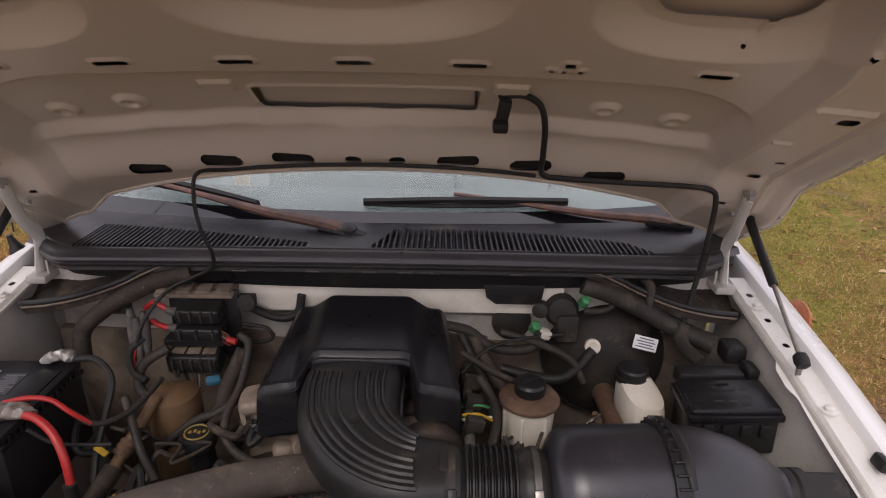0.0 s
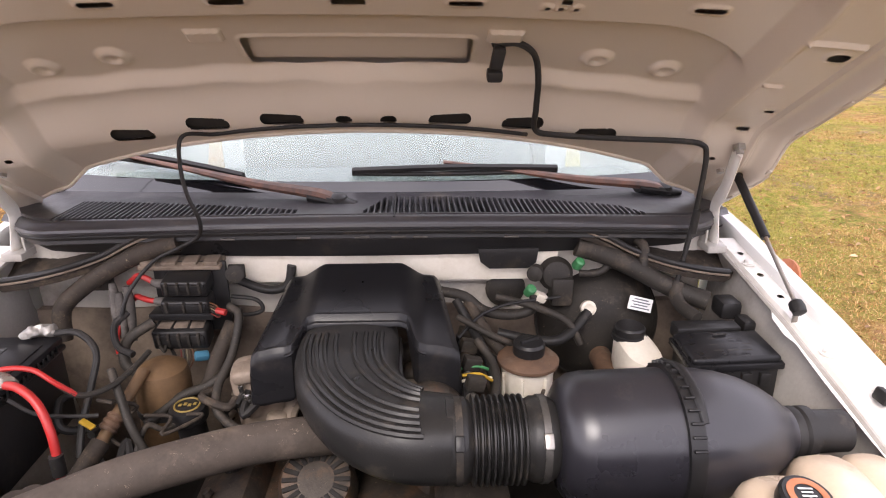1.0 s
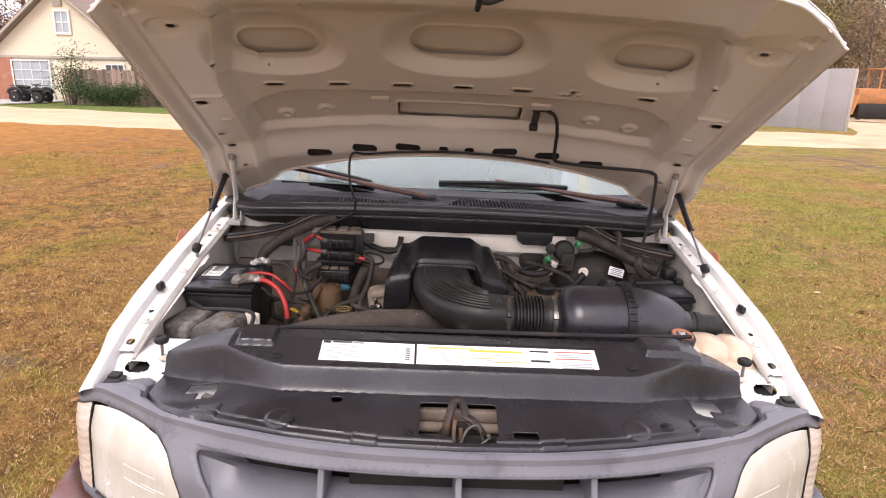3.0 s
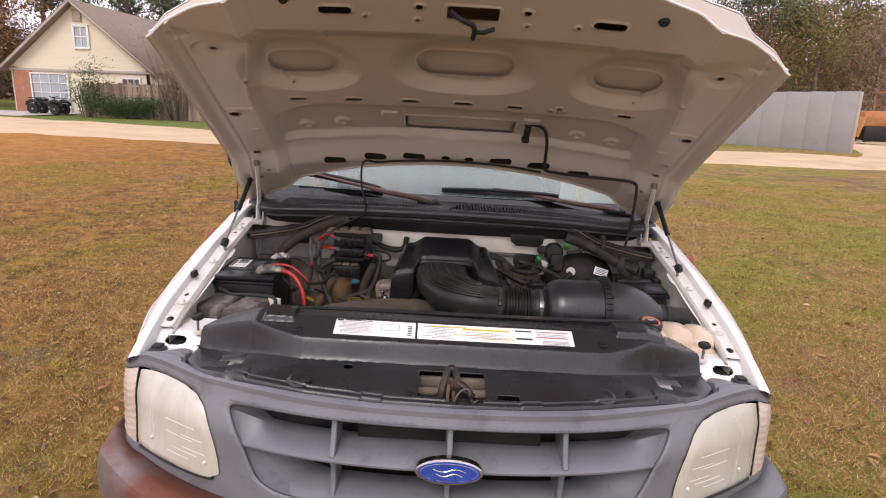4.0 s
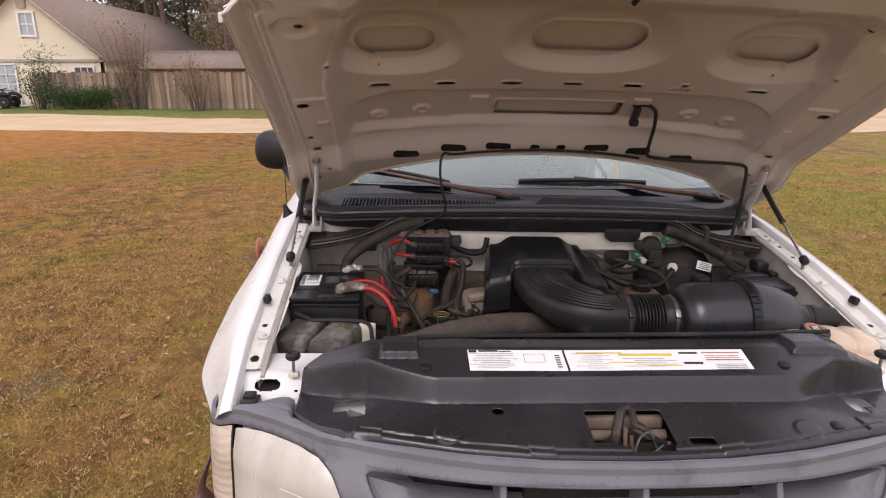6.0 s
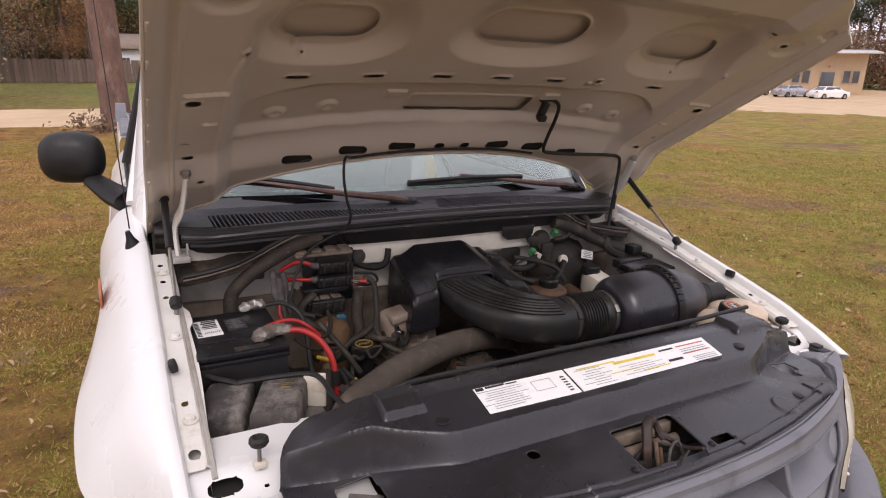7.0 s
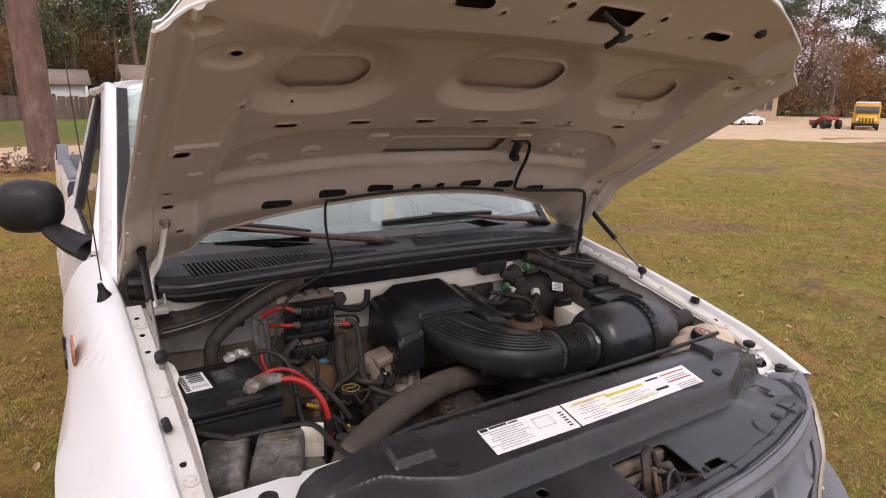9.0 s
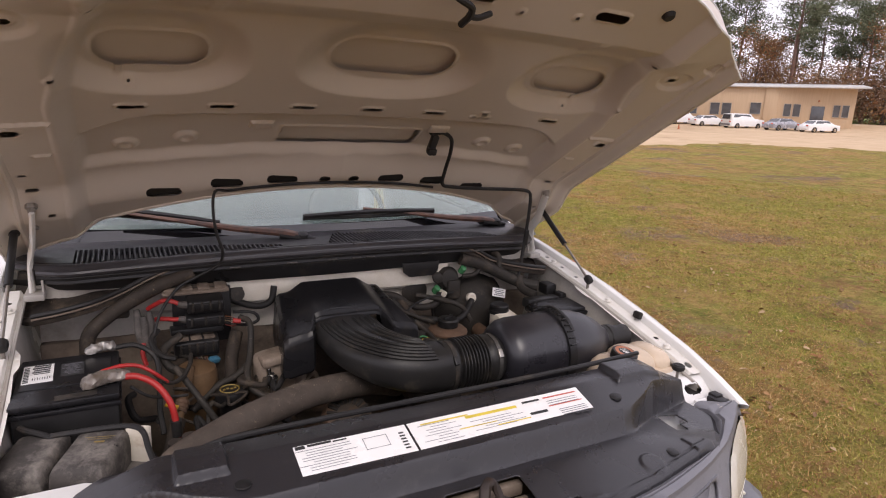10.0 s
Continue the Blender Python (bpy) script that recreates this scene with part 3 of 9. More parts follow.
for q in (-1, 1):
    def profile(y):
        ex, ez, az = edge_x(y), edge_z(y), arch_z(y)
        bulge = 0.068 * math.exp(-(((y - 0.62) / 0.40) ** 2)) * float(step01(np.array(y), 0.12, 0.46))
        k0 = 0.50 + 0.50 * float(step01(np.array(y), 0.10, 0.48))
        prof = [(ex - 0.018, ez - 0.045), (ex - 0.016, ez - 0.012), (ex - 0.009, ez - 0.001), (ex, ez + 0.002), (ex + 0.016, ez - 0.002), (ex + 0.053 * k0, ez - 0.022),
                (ex + 0.090 * k0, ez - 0.075), (ex + 0.118 * k0 + bulge * 0.5, ez - 0.15), (ex + 0.130 * k0 + bulge, ez - 0.24)]
        z0 = ez - 0.24
        for k in range(1, 7):
            f = k / 6
            prof.append((ex + 0.130 * k0 + bulge - 0.03 * f * f - 0.01 * math.sin(f * 3.1), z0 + (min(az, z0 - 0.02) - z0) * f))
        prof.append((prof[-1][0] - 0.025, prof[-1][1]))
        return prof

    lead = (0.060, 0.050, 0.036, 0.030, 0.026, 0.036, 0.090, 0.165, 0.200)
    rows = []
    for y in np.linspace(0.025, 1.5, 62):
        row = []
        for k in range(16):
            yk = max(float(y), lead[min(k, 8)])
            row.append((q * profile(yk)[k][0], yk, profile(yk)[k][1]))
        rows.append(row)
    bm = B()
    loft(bm, rows)
    fender = part("fender", bm, WHITE, truck, "glossy white fender, slightly dusty")
    # near-black filler block added to close the gap between header and fender
    bm = B()
    box(bm, (q * 0.945, 0.16, 0.83), (0.11, 0.17, 0.10), 0.02)
    part("fender_liner", bm, DARK, fender)
    # bolted inner flange, scalloped at the strut, with holes
    holes = [(0.926, y, 0.015, 0.015, 0.007) for y in (0.98, 0.88, 0.79, 0.363)] + [(0.924, 0.222, 0.024, 0.024, 0.012)]
    gy, gx = np.meshgrid(np.linspace(0.185, 1.06, 180), np.linspace(0, 1, 24), indexing="ij")
    inner = 0.886 + 0.006 * np.sin(gy * 9.0) - 0.012 * step01(np.abs(gy - 0.70), 0.06, 0.02) + 0.02 * step01(gy, 0.20, 0.185)
    outer = np.vectorize(edge_x)(gy) - 0.012
    X = inner + gx * (outer - inner)
    fz = lambda y: np.vectorize(edge_z)(y) - 0.022
    fl = sheet(X, gy, lambda x, y: (q * x, y, fz(y) - 0.012 * step01(x, 0.905, 0.898)), holes, None, "fender_flange")
    flange = sheet_part("fender_flange", fl, FLANGE, fender, "cream-white bolted flange with rust stains")
    for y in (0.60, 0.312, 0.93):
        bm = B()
        z = edge_z(y) - 0.022
        lathe(bm, [(0.017, 0), (0.017, 0.003), (0.010, 0.003), (0.010, 0.010), (0.006, 0.012)], pose(q * 0.921, y, z), 12)
        part("flange_bolt", bm, FLANGE, fender)
    bm = B()
    box(bm, (q * 0.938, 0.466, edge_z(0.466) - 0.002), (0.018, 0.034, 0.026), 0.006, (0, 15 * q, 0))
    part("hood_side_stop", bm, RUBBER, fender, "black rubber stop")
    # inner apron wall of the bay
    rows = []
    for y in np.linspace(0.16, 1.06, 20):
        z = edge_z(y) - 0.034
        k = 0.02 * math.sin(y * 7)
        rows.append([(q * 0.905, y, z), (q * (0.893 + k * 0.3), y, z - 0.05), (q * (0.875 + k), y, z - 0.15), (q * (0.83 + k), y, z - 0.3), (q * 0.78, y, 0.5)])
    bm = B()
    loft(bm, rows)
    part("apron", bm, APRON, fender, "dirty white inner apron, greyed for shade")
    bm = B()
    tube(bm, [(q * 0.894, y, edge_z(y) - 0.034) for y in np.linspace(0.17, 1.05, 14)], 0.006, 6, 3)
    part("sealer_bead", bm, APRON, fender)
    # marker lamp, side badge, wheel-arch lip
    bm = B()
    tube(bm, [(q * (profile(y)[14][0] - 0.006), y, profile(y)[14][1]) for y in [0.22 + 0.031 * k for k in range(24)]], 0.009, 6, 2)
    part("arch_lip", bm, WHITE, fender)

# radio antenna on the passenger-side fender and a round side badge with bars
bm = B()
lathe(bm, [(0.030, -0.02), (0.028, 0), (0.022, 0.014), (0.012, 0.035), (0.007, 0.06)], pose(-0.988, 1.12, 1.158, 8, -14, 0), 14)
mast = part("antenna", bm, BLACK, truck, "black whip antenna with rubber foot")
bm = B()
rod(bm, (-0.996, 1.125, 1.22), (-1.03, 1.22, 1.95), 0.0022, 6, 0.0014)
part("mast", bm, BLACK, mast)
for q in (-1, 1):
    m = pose(q * 1.085, 1.02, 1.055, 90, 26 * q, 90 * q)
    bm = B()
    slab(bm, [(0.056 * math.cos(a * math.tau / 28), 0.046 * math.sin(a * math.tau / 28)) for a in range(28)], 0, 0.006, m, 0.002)
    badge = part("side_badge", bm, ORANGE, truck, "oval badge with orange rim and grey face")
    bm = B()
    slab(bm, [(0.044 * math.cos(a * math.tau / 28), 0.036 * math.sin(a * math.tau / 28)) for a in range(28)], 0.006, 0.008, m)
    part("badge_face", bm, INKGREY, badge)
    bm = B()
    slab(bm, [(-0.055, -0.012), (-0.02, -0.03), (0.012, -0.012), (0.055, -0.022), (0.052, 0.012), (0.02, 0.03), (-0.012, 0.014), (-0.05, 0.022)], 0, 0.008, pose(q * 1.103, 1.36, 0.93, 90, 12 * q, 90 * q) @ Matrix.Rotation(radians(90), 4, "Z"), 0.002)
    part("model_emblem", bm, BLACK, truck, "small black plastic emblem")

# wheels
for q in (-1, 1):
    for y in (0.50, 4.15):
        m = pose(q * 0.86, y, 0.36, 0, 90, 0)
        bm = B()
        lathe(bm, [(0.21, -0.11), (0.32, -0.115), (0.355, -0.09), (0.365, 0), (0.355, 0.09), (0.32, 0.115), (0.21, 0.11)], m, 40)
        wheel = part("wheel", bm, RUBBER, truck, "dusty black tyre on a steel wheel")
        bm = B()
        lathe(bm, [(0.05, 0.06 * q), (0.15, 0.045 * q), (0.205, 0.09 * q), (0.212, 0.0), (0.05, 0.0)], m, 30)
        part("rim", bm, STEEL, wheel)
bm = B()
box(bm, (0, 2.6, 0.42), (1.0, 5.0, 0.16), 0.02)
box(bm, (0, 0.62, 0.30), (1.5, 0.10, 0.12), 0.02)
part("chassis", bm, DARK, truck)

# radiator support: white pressed panels in the front corners
for q in (-1, 1):
    gx, gy = np.meshgrid(np.linspace(0.60, 0.948, 80), np.linspace(0, 1, 80))
    Y = -0.02 + gy * 0.32

    def corner(x, v, q=q):
        """Top plate that folds down at its front in a steep face, then a low ledge."""
        L = v * 0.42
        y = np.interp(L, [0, 0.13, 0.20, 0.235, 0.36, 0.42], [0.305, 0.175, 0.122, 0.095, -0.02, -0.03])
        y = np.maximum(y, -0.205 + 0.30 * (x / 0.95) ** 2.6)
        z = np.interp(L, [0, 0.115, 0.13, 0.20, 0.235, 0.36, 0.42], [0.945, 0.945, 0.940, 0.898, 0.888, 0.882, 0.82]) - 0.0 * x
        return q * x, y, z

    holes = [(0.878, 0.372, 0.066, 0.085, 0.032), (0.802, 0.41, 0.009, 0.022, 0.004)]
    me = sheet(gx, gy, corner, holes, None, "radiator_support")
    sup = sheet_part("radiator_support", me, WHITE, truck, "white pressed-steel corner panel with oval hole")
    # screw-in hood bumper
    bm = B()
    rod(bm, (q * 0.81, 0.165, 0.94), (q * 0.81, 0.165, 1.0), 0.0045, 8)
    stop = part("hood_bumper", bm, STEEL, truck, "threaded stud with black rubber head")
    bm = B()
    lathe(bm, [(0.004, -0.006), (0.017, 0), (0.020, 0.006), (0.019, 0.013), (0.013, 0.017), (0.010, 0.015)], pose(q * 0.81, 0.165, 0.996), 16)
    part("rubber_head", bm, RUBBER, stop)
    bm = B()
    box(bm, (q * 0.81, 0.165, 0.951), (0.026, 0.020, 0.013), 0.003)
    part("white_nut", bm, WHITEPL, stop)
    bm = B()
    box(bm, (q * 0.905, 0.085, 0.90), (0.045, 0.05, 0.05), 0.006)
    box(bm, (q * 0.91, 0.10, 0.925), (0.03, 0.03, 0.012), 0.003)
    part("corner_bracket", bm, BLACK, truck)
    # near-black block stands for the shade seen through the panel's oval hole
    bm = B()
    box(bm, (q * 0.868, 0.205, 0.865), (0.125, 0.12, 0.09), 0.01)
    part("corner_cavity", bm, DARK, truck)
    bm = B()
    box(bm, (q * 0.83, 0.088, 0.912), (0.085, 0.035, 0.008), 0.003, (-8, 0, -6 * q))
    box(bm, (q * 0.845, 0.100, 0.916), (0.045, 0.012, 0.016), 0.003)
    part("white_bracket", bm, WHITE, truck)
    bm = B()
    lathe(bm, [(0.015, 0), (0.014, 0.003), (0.006, 0.003), (0.005, 0.007)], pose(q * 0.846, 0.043, 0.927), 12)
    part("tab_bolt", bm, STEEL, truck)

# black sight shield over the radiator
def shield_front(x):
    return np.interp(np.abs(x), [0, 0.2, 0.4, 0.55, 0.65, 0.72, 0.785], [-0.212, -0.205, -0.178, -0.146, -0.120, -0.065, 0.0])


def shield_back(x):
    return np.interp(np.abs(x), [0, 0.60, 0.70, 0.74, 0.765, 0.785], [0.200, 0.200, 0.198, 0.182, 0.15, 0.105])


def shield_z(x, y):
    a = np.abs(x)
    line = np.interp(a, [0, 0.44, 0.47, 0.55, 0.61, 0.72, 0.785], [0.006, 0.006, 0.012, 0.042, 0.074, 0.104, 0.118])
    low = 0.962 - 0.026 * step01(y, -0.02, -0.20) - 0.036 * step01(a, 0.44, 0.72) * step01(y, -0.13, -0.02)
    high = 1.0335 + 0.256 * np.clip(y - 0.07, -0.07, 0.052) - 0.060 * ramp01(a, 0.60, 0.785)
    z = low + (high - low) * ramp01(y, line - 0.022 + 0.010 * step01(a, 0.46, 0.56), line + 0.006) - 0.022 * step01(y, 0.172, 0.198) * step01(a, 0.72, 0.62)
    for cx, cy, hx, hy in ((-0.530, 0.122, 0.050, 0.044), (0.580, 0.138, 0.080, 0.046)):
        z = z + 0.016 * step01(np.abs(x - cx), hx, hx - 0.008) * step01(np.abs(y - cy), hy, hy - 0.008)
    z = z - 0.004 * step01(np.abs(y - (shield_front(x) + 0.035)), 0.004, 0.001) * (a < 0.62)
    z = z + 0.004 * step01(y, shield_front(x) + 0.052, shield_front(x) + 0.048) * step01(np.abs(a - 0.215), 0.030, 0.026) + 0.005 * step01(y, shield_front(x) + 0.075, shield_front(x) + 0.070) * step01(np.abs(a - 0.60), 0.035, 0.030)
    for cx, cy in ((0.42, -0.12),):
        z = z + 0.004 * step01(np.hypot(a - cx, y - cy), 0.034, 0.026)
    z = z - 0.03 * step01(y, shield_front(x) + 0.018, shield_front(x)) * (1 - 0.75 * step01(a, 0.56, 0.66))
    return z


SH = [(0.0, -0.105, 0.185, 0.115, 0.010), (0.035, -0.160, 0.10, 0.035, 0.004), (-0.297, -0.047, 0.028, 0.024, 0.012), (0.155, -0.150, 0.058, 0.022, 0.003)]
SH += [(0.654 * q, 0.036, 0.078, 0.050, 0.008) for q in (-1, 1)] + [(0.634 * q, 0.002, 0.045, 0.045, 0.004) for q in (-1, 1)]
gx, gv = np.meshgrid(np.linspace(-0.785, 0.785, 480), np.linspace(0, 1, 150))
shield_me = sheet(gx, shield_front(gx) + gv * (shield_back(gx) - shield_front(gx)), lambda x, y: (x, y, shield_z(x, y)), SH,
                  None, "sight_shield")
shield = sheet_part("sight_shield", shield_me, SHIELD, truck, "black grained plastic radiator sight shield, scuffed")
mod = shield.modifiers.new("thickness", "SOLIDIFY")
mod.thickness, mod.offset = 0.003, -1
for x, y in ((-0.465, 0.048), (0.452, 0.052), (-0.40, -0.125), (0.50, -0.105), (-0.115, -0.155), (0.115, -0.155)):
    bm = B()
    z = float(shield_z(np.array(x), np.array(y)))
    k = 0.55 if abs(x) < 0.2 else 1.0
    lathe(bm, [(0.016 * k, 0), (0.015 * k, 0.003), (0.008 * k, 0.005)], pose(x, y, z), 16)
    part("push_pin", bm, BLACK, shield)
for q in (-1, 1):
    bm = B()
    box(bm, (q * 0.63, 0.045, 0.893), (0.07, 0.022, 0.012), 0.003, (0, 8, 20 * q))
    box(bm, (q * 0.615, 0.015, 0.897), (0.028, 0.045, 0.016), 0.003, (0, 0, -12 * q))
    part("support_clip", bm, DUSTBOX, truck)
# printed labels stuck on the shield
tilt = pose(0, 0, 1.0335)


def laid(bm):
    """Tips flat work on to the slope of the shield."""
    for v in bm.verts:
        v.co.z += 0.256 * (v.co.y - 0.07) + 0.0015
    return bm


bm = B()
slab(bm, [(-0.357, 0.033), (-0.113, 0.030), (-0.114, 0.106), (-0.358, 0.108)], 0, 0.0012, tilt)
lab = part("emissions_label", laid(bm), PAPER, shield, "white printed label")
bm = B()
bars(bm, [(-0.345, 0.1015, 0.020, 0.009), (-0.305, 0.1025, 0.050, 0.006), (-0.262, 0.101, 0.030, 0.004)], 1.0345)
bars(bm, [(-0.131 , 0.042 + 0.0085 * k, 0.012, 0.004) for k in range(6)], 1.0345)
part("print", laid(bm), INK, lab)
bm = B()
bars(bm, [(-0.30 + 0.01 * (k % 2), 0.092 - 0.0065 * k, 0.115 - 0.02 * (k % 3), 0.0013) for k in range(9)], 1.0345)
bars(bm, [(-0.19, 0.09, 0.055, 0.0012), (-0.19, 0.06, 0.055, 0.0012), (-0.216, 0.075, 0.0012, 0.03), (-0.164, 0.075, 0.0012, 0.03)], 1.0345)
part("print", laid(bm), INKGREY, lab)
bm = B()
slab(bm, [(-0.107, 0.030), (0.364, 0.034), (0.366, 0.108), (-0.108, 0.106)], 0, 0.0012, tilt)
lab = part("caution_label", laid(bm), PAPER, shield, "white caution label with yellow and red bars")
bm = B()
bars(bm, [(-0.05 + 0.02 * (k % 2), 0.09 - 0.0075 * k, 0.08 - 0.015 * (k % 3), 0.0013) for k in range(8)] + [(0.09 + 0.03 * (k % 2), 0.072 - 0.007 * k, 0.11, 0.0012) for k in range(5)]
     + [(0.30, 0.082 - 0.007 * k, 0.09, 0.0018) for k in range(3)] + [(0.31, 0.050 - 0.006 * k, 0.08, 0.0018) for k in range(4)], 1.0345)
part("print", laid(bm), INKGREY, lab)
bm = B()
bars(bm, [(0.10, 0.087, 0.14, 0.008), (0.05, 0.058, 0.10, 0.003), (0.14, 0.046, 0.09, 0.003), (-0.02, 0.094, 0.12, 0.004)], 1.0345)
part("print", laid(bm), INKYEL, lab)
bm = B()
bars(bm, [(0.302, 0.094, 0.10, 0.004), (0.302, 0.066, 0.10, 0.003)], 1.0345)
part("print", laid(bm), INKRED, lab)
bm = B()
bars(bm, [(0.215, 0.093, 0.05, 0.006), (0.215, 0.055, 0.05, 0.008), (0.33, 0.028, 0.05, 0.004)], 1.0345)
part("print", laid(bm), INK, lab)
# hood latch in its opening
bm = B()
box(bm, (0, -0.040, 0.925), (0.21, 0.022, 0.03), 0.005)
latch = part("hood_latch", bm, DUSTTAN, truck, "greasy rusted steel hood latch on a dusty bar")
bm = B()
rod(bm, (-0.105, -0.066, 0.905), (0.105, -0.066, 0.905), 0.013, 14)
part("cross_tube", bm, DUSTTAN, latch, "dusty cross tube")
bm = B()
slab(bm, [(-0.055, 0.80), (-0.06, 0.895), (-0.025, 0.93), (0.012, 0.935), (0.045, 0.915), (0.06, 0.88), (0.055, 0.80)], 0, 0.006, pose(0, -0.088, 0, 90, 0, 0), 0.002)
part("back_plate", bm, BLACK, latch)
for q in (-1, 1):
    bm = B()
    box(bm, (0.074 * q, -0.098, 0.875), (0.036, 0.03, 0.05), 0.004)
    part("latch_foot", bm, BLACK, latch)
    bm = B()
    lathe(bm, [(0.009, 0), (0.009, 0.006), (0.004, 0.008)], pose(0.074 * q, -0.114, 0.888, 90, 0, 0), 6)
    part("foot_bolt", bm, STEEL, latch)
bm = B()
tube(bm, [(-0.034, -0.115, 0.885), (-0.026, -0.10, 0.935), (-0.014, -0.082, 0.975), (-0.002, -0.078, 0.988), (0.010, -0.082, 0.975), (0.020, -0.10, 0.945)], [0.010, 0.012, 0.012, 0.013, 0.012, 0.008], 8, 5, flat=0.7)
part("safety_hook", bm, HOOKB, latch, "dark brown safety hook")
bm = B()
tube(bm, [(-0.008, -0.105, 0.95), (-0.010, -0.118, 0.915), (-0.004, -0.125, 0.88), (0.008, -0.12, 0.885), (0.006, -0.108, 0.93)], 0.005, 8, 4)
part("pawl", bm, RUST, latch, "rust-brown pawl")
bm = B()
tube(bm, [(0.010, -0.09, 0.955), (0.035, -0.10, 0.945), (0.055, -0.115, 0.93), (0.062, -0.14, 0.935), (0.066, -0.172, 0.952)], [0.010, 0.011, 0.008, 0.006, 0.005], 8, 5, flat=0.7)
part("release_lever", bm, HOOKB, latch)
bm = B()
tube(bm, [(0.004, -0.14, 0.90), (0.02, -0.125, 0.935), (0.045, -0.12, 0.945), (0.06, -0.13, 0.91)], 0.0035, 6, 5)
tube(bm, [(-0.03, -0.13, 0.89), (0.0, -0.145, 0.905), (0.04, -0.14, 0.90), (0.075, -0.13, 0.92)], 0.003, 6, 5)
part("return_spring", bm, CLAMP, latch)
# near-black boxes stand for shade behind the nose and under the latch opening
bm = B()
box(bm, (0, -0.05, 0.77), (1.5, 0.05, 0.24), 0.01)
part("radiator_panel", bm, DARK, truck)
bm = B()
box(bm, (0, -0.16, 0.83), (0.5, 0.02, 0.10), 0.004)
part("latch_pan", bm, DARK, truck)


# grille and header panel
def nose_y(x):
    a = np.abs(x)
    return np.where(a < 0.93, -0.285 + 0.30 * (np.minimum(a, 0.93) / 0.95) ** 2.6, np.interp(a, [0.93, 0.95, 0.975, 1.0, 1.015, 1.027, 1.036], [-0.001, 0.009, 0.025, 0.055, 0.09, 0.14, 0.23]))


def slant(z):
    return 0.055 * step01(z, 0.80, 0.955) - 0.01 * step01(z, 0.80, 0.62)


def inside(p, poly):
    hit = False
    for (x0, y0), (x1, y1) in zip(poly, poly[1:] + poly[:1]):
        if (y0 > p[1]) != (y1 > p[1]) and p[0] < (x1 - x0) * (p[1] - y0) / (y1 - y0) + x0:
            hit = not hit
    return hit


def dense(poly, gap, closed=True):
    out = []
    for a, b in zip(poly, poly[1:] + poly[:1] if closed else poly[1:]):
        k = max(1, round(math.dist(a, b) / gap))
        out += [(a[0] + (b[0] - a[0]) * i / k, a[1] + (b[1] - a[1]) * i / k) for i in range(k)]
    return out


def rounded(poly, turns=2):
    for _ in range(turns):
        poly = [p for a, b in zip(poly, poly[1:] + poly[:1]) for p in ((a[0] * 0.78 + b[0] * 0.22, a[1] * 0.78 + b[1] * 0.22), (a[0] * 0.22 + b[0] * 0.78, a[1] * 0.22 + b[1] * 0.78))]
    return poly


def plate(outline, holes, place, gap):
    """A sheet with a free outline and free openings, laid on a curved surface."""
    loops = [dense(p, gap) for p in [outline, *holes]]
    pts, edges = [], []
    for lp in loops:
        s = len(pts)
        pts += lp
        edges += [(s + i, s + (i + 1) % len(lp)) for i in range(len(lp))]
    rim = np.array(pts)
    xs, zs = [p[0] for p in outline], [p[1] for p in outline]
    for i, x in enumerate(np.arange(min(xs), max(xs), gap)):
        for z in np.arange(min(zs) + (gap / 2 if i % 2 else 0), max(zs), gap):
            if np.min(np.hypot(rim[:, 0] - x, rim[:, 1] - z)) > 0.6 * gap and inside((x, z), outline) and not any(inside((x, z), h) for h in holes):
                pts.append((x, z))
    v2, _, tris, *_ = delaunay_2d_cdt([Vector(p) for p in pts], edges, [], 0, 1e-6)
    bm = bmesh.new()
    vs = [bm.verts.new(place(v.x, v.y)) for v in v2]
    for t in tris:
        c = (sum(v2[i].x for i in t) / 3, sum(v2[i].y for i in t) / 3)
        if inside(c, outline) and not any(inside(c, h) for h in holes):
            bm.faces.new([vs[i] for i in t])
    loose = [v for v in bm.verts if not v.link_faces]
    bmesh.ops.delete(bm, geom=loose, context="VERTS")
    bmesh.ops.recalc_face_normals(bm, faces=bm.faces)
    if sum(f.normal.y * f.calc_area() for f in bm.faces) > 0:
        bmesh.ops.reverse_faces(bm, faces=bm.faces)
    return bm


def both(half):
    """A right-hand outline, from the middle of the top to the middle of the bottom, and its mirror image."""
    return half + [(-x, z) for x, z in half[::-1] if x > 1e-6]


GRILLE_HALF = [(0.0, 0.893), (0.36, 0.893), (0.52, 0.892), (0.588, 0.888), (0.603, 0.876), (0.585, 0.84), (0.553, 0.783), (0.53, 0.735), (0.511, 0.704), (0.475, 0.684), (0.42, 0.674), (0.30, 0.668), (0.0, 0.664)]
LAMP_TOP = [(0.624, 0.708), (0.628, 0.735), (0.647, 0.80), (0.672, 0.855), (0.690, 0.875), (0.715, 0.890), (0.765, 0.899), (0.84, 0.900)]
LAMP_HOLE = [*LAMP_TOP, (0.93, 0.888), (0.985, 0.868), (1.015, 0.853), (1.031, 0.845), (1.033, 0.69), (1.0, 0.672), (0.96, 0.657), (0.93, 0.655), (0.815, 0.660), (0.728, 0.667), (0.655, 0.676), (0.620, 0.688)]
LENS_LINE = [*LAMP_TOP, (0.918, 0.888), (0.931, 0.876), (0.933, 0.672), (0.925, 0.655), (0.815, 0.660), (0.728, 0.667), (0.655, 0.676), (0.620, 0.688)]
MARK_LINE = [(0.939, 0.884), (0.985, 0.867), (1.015, 0.852), (1.030, 0.845), (1.032, 0.692), (1.0, 0.674), (0.96, 0.659), (0.940, 0.657)]
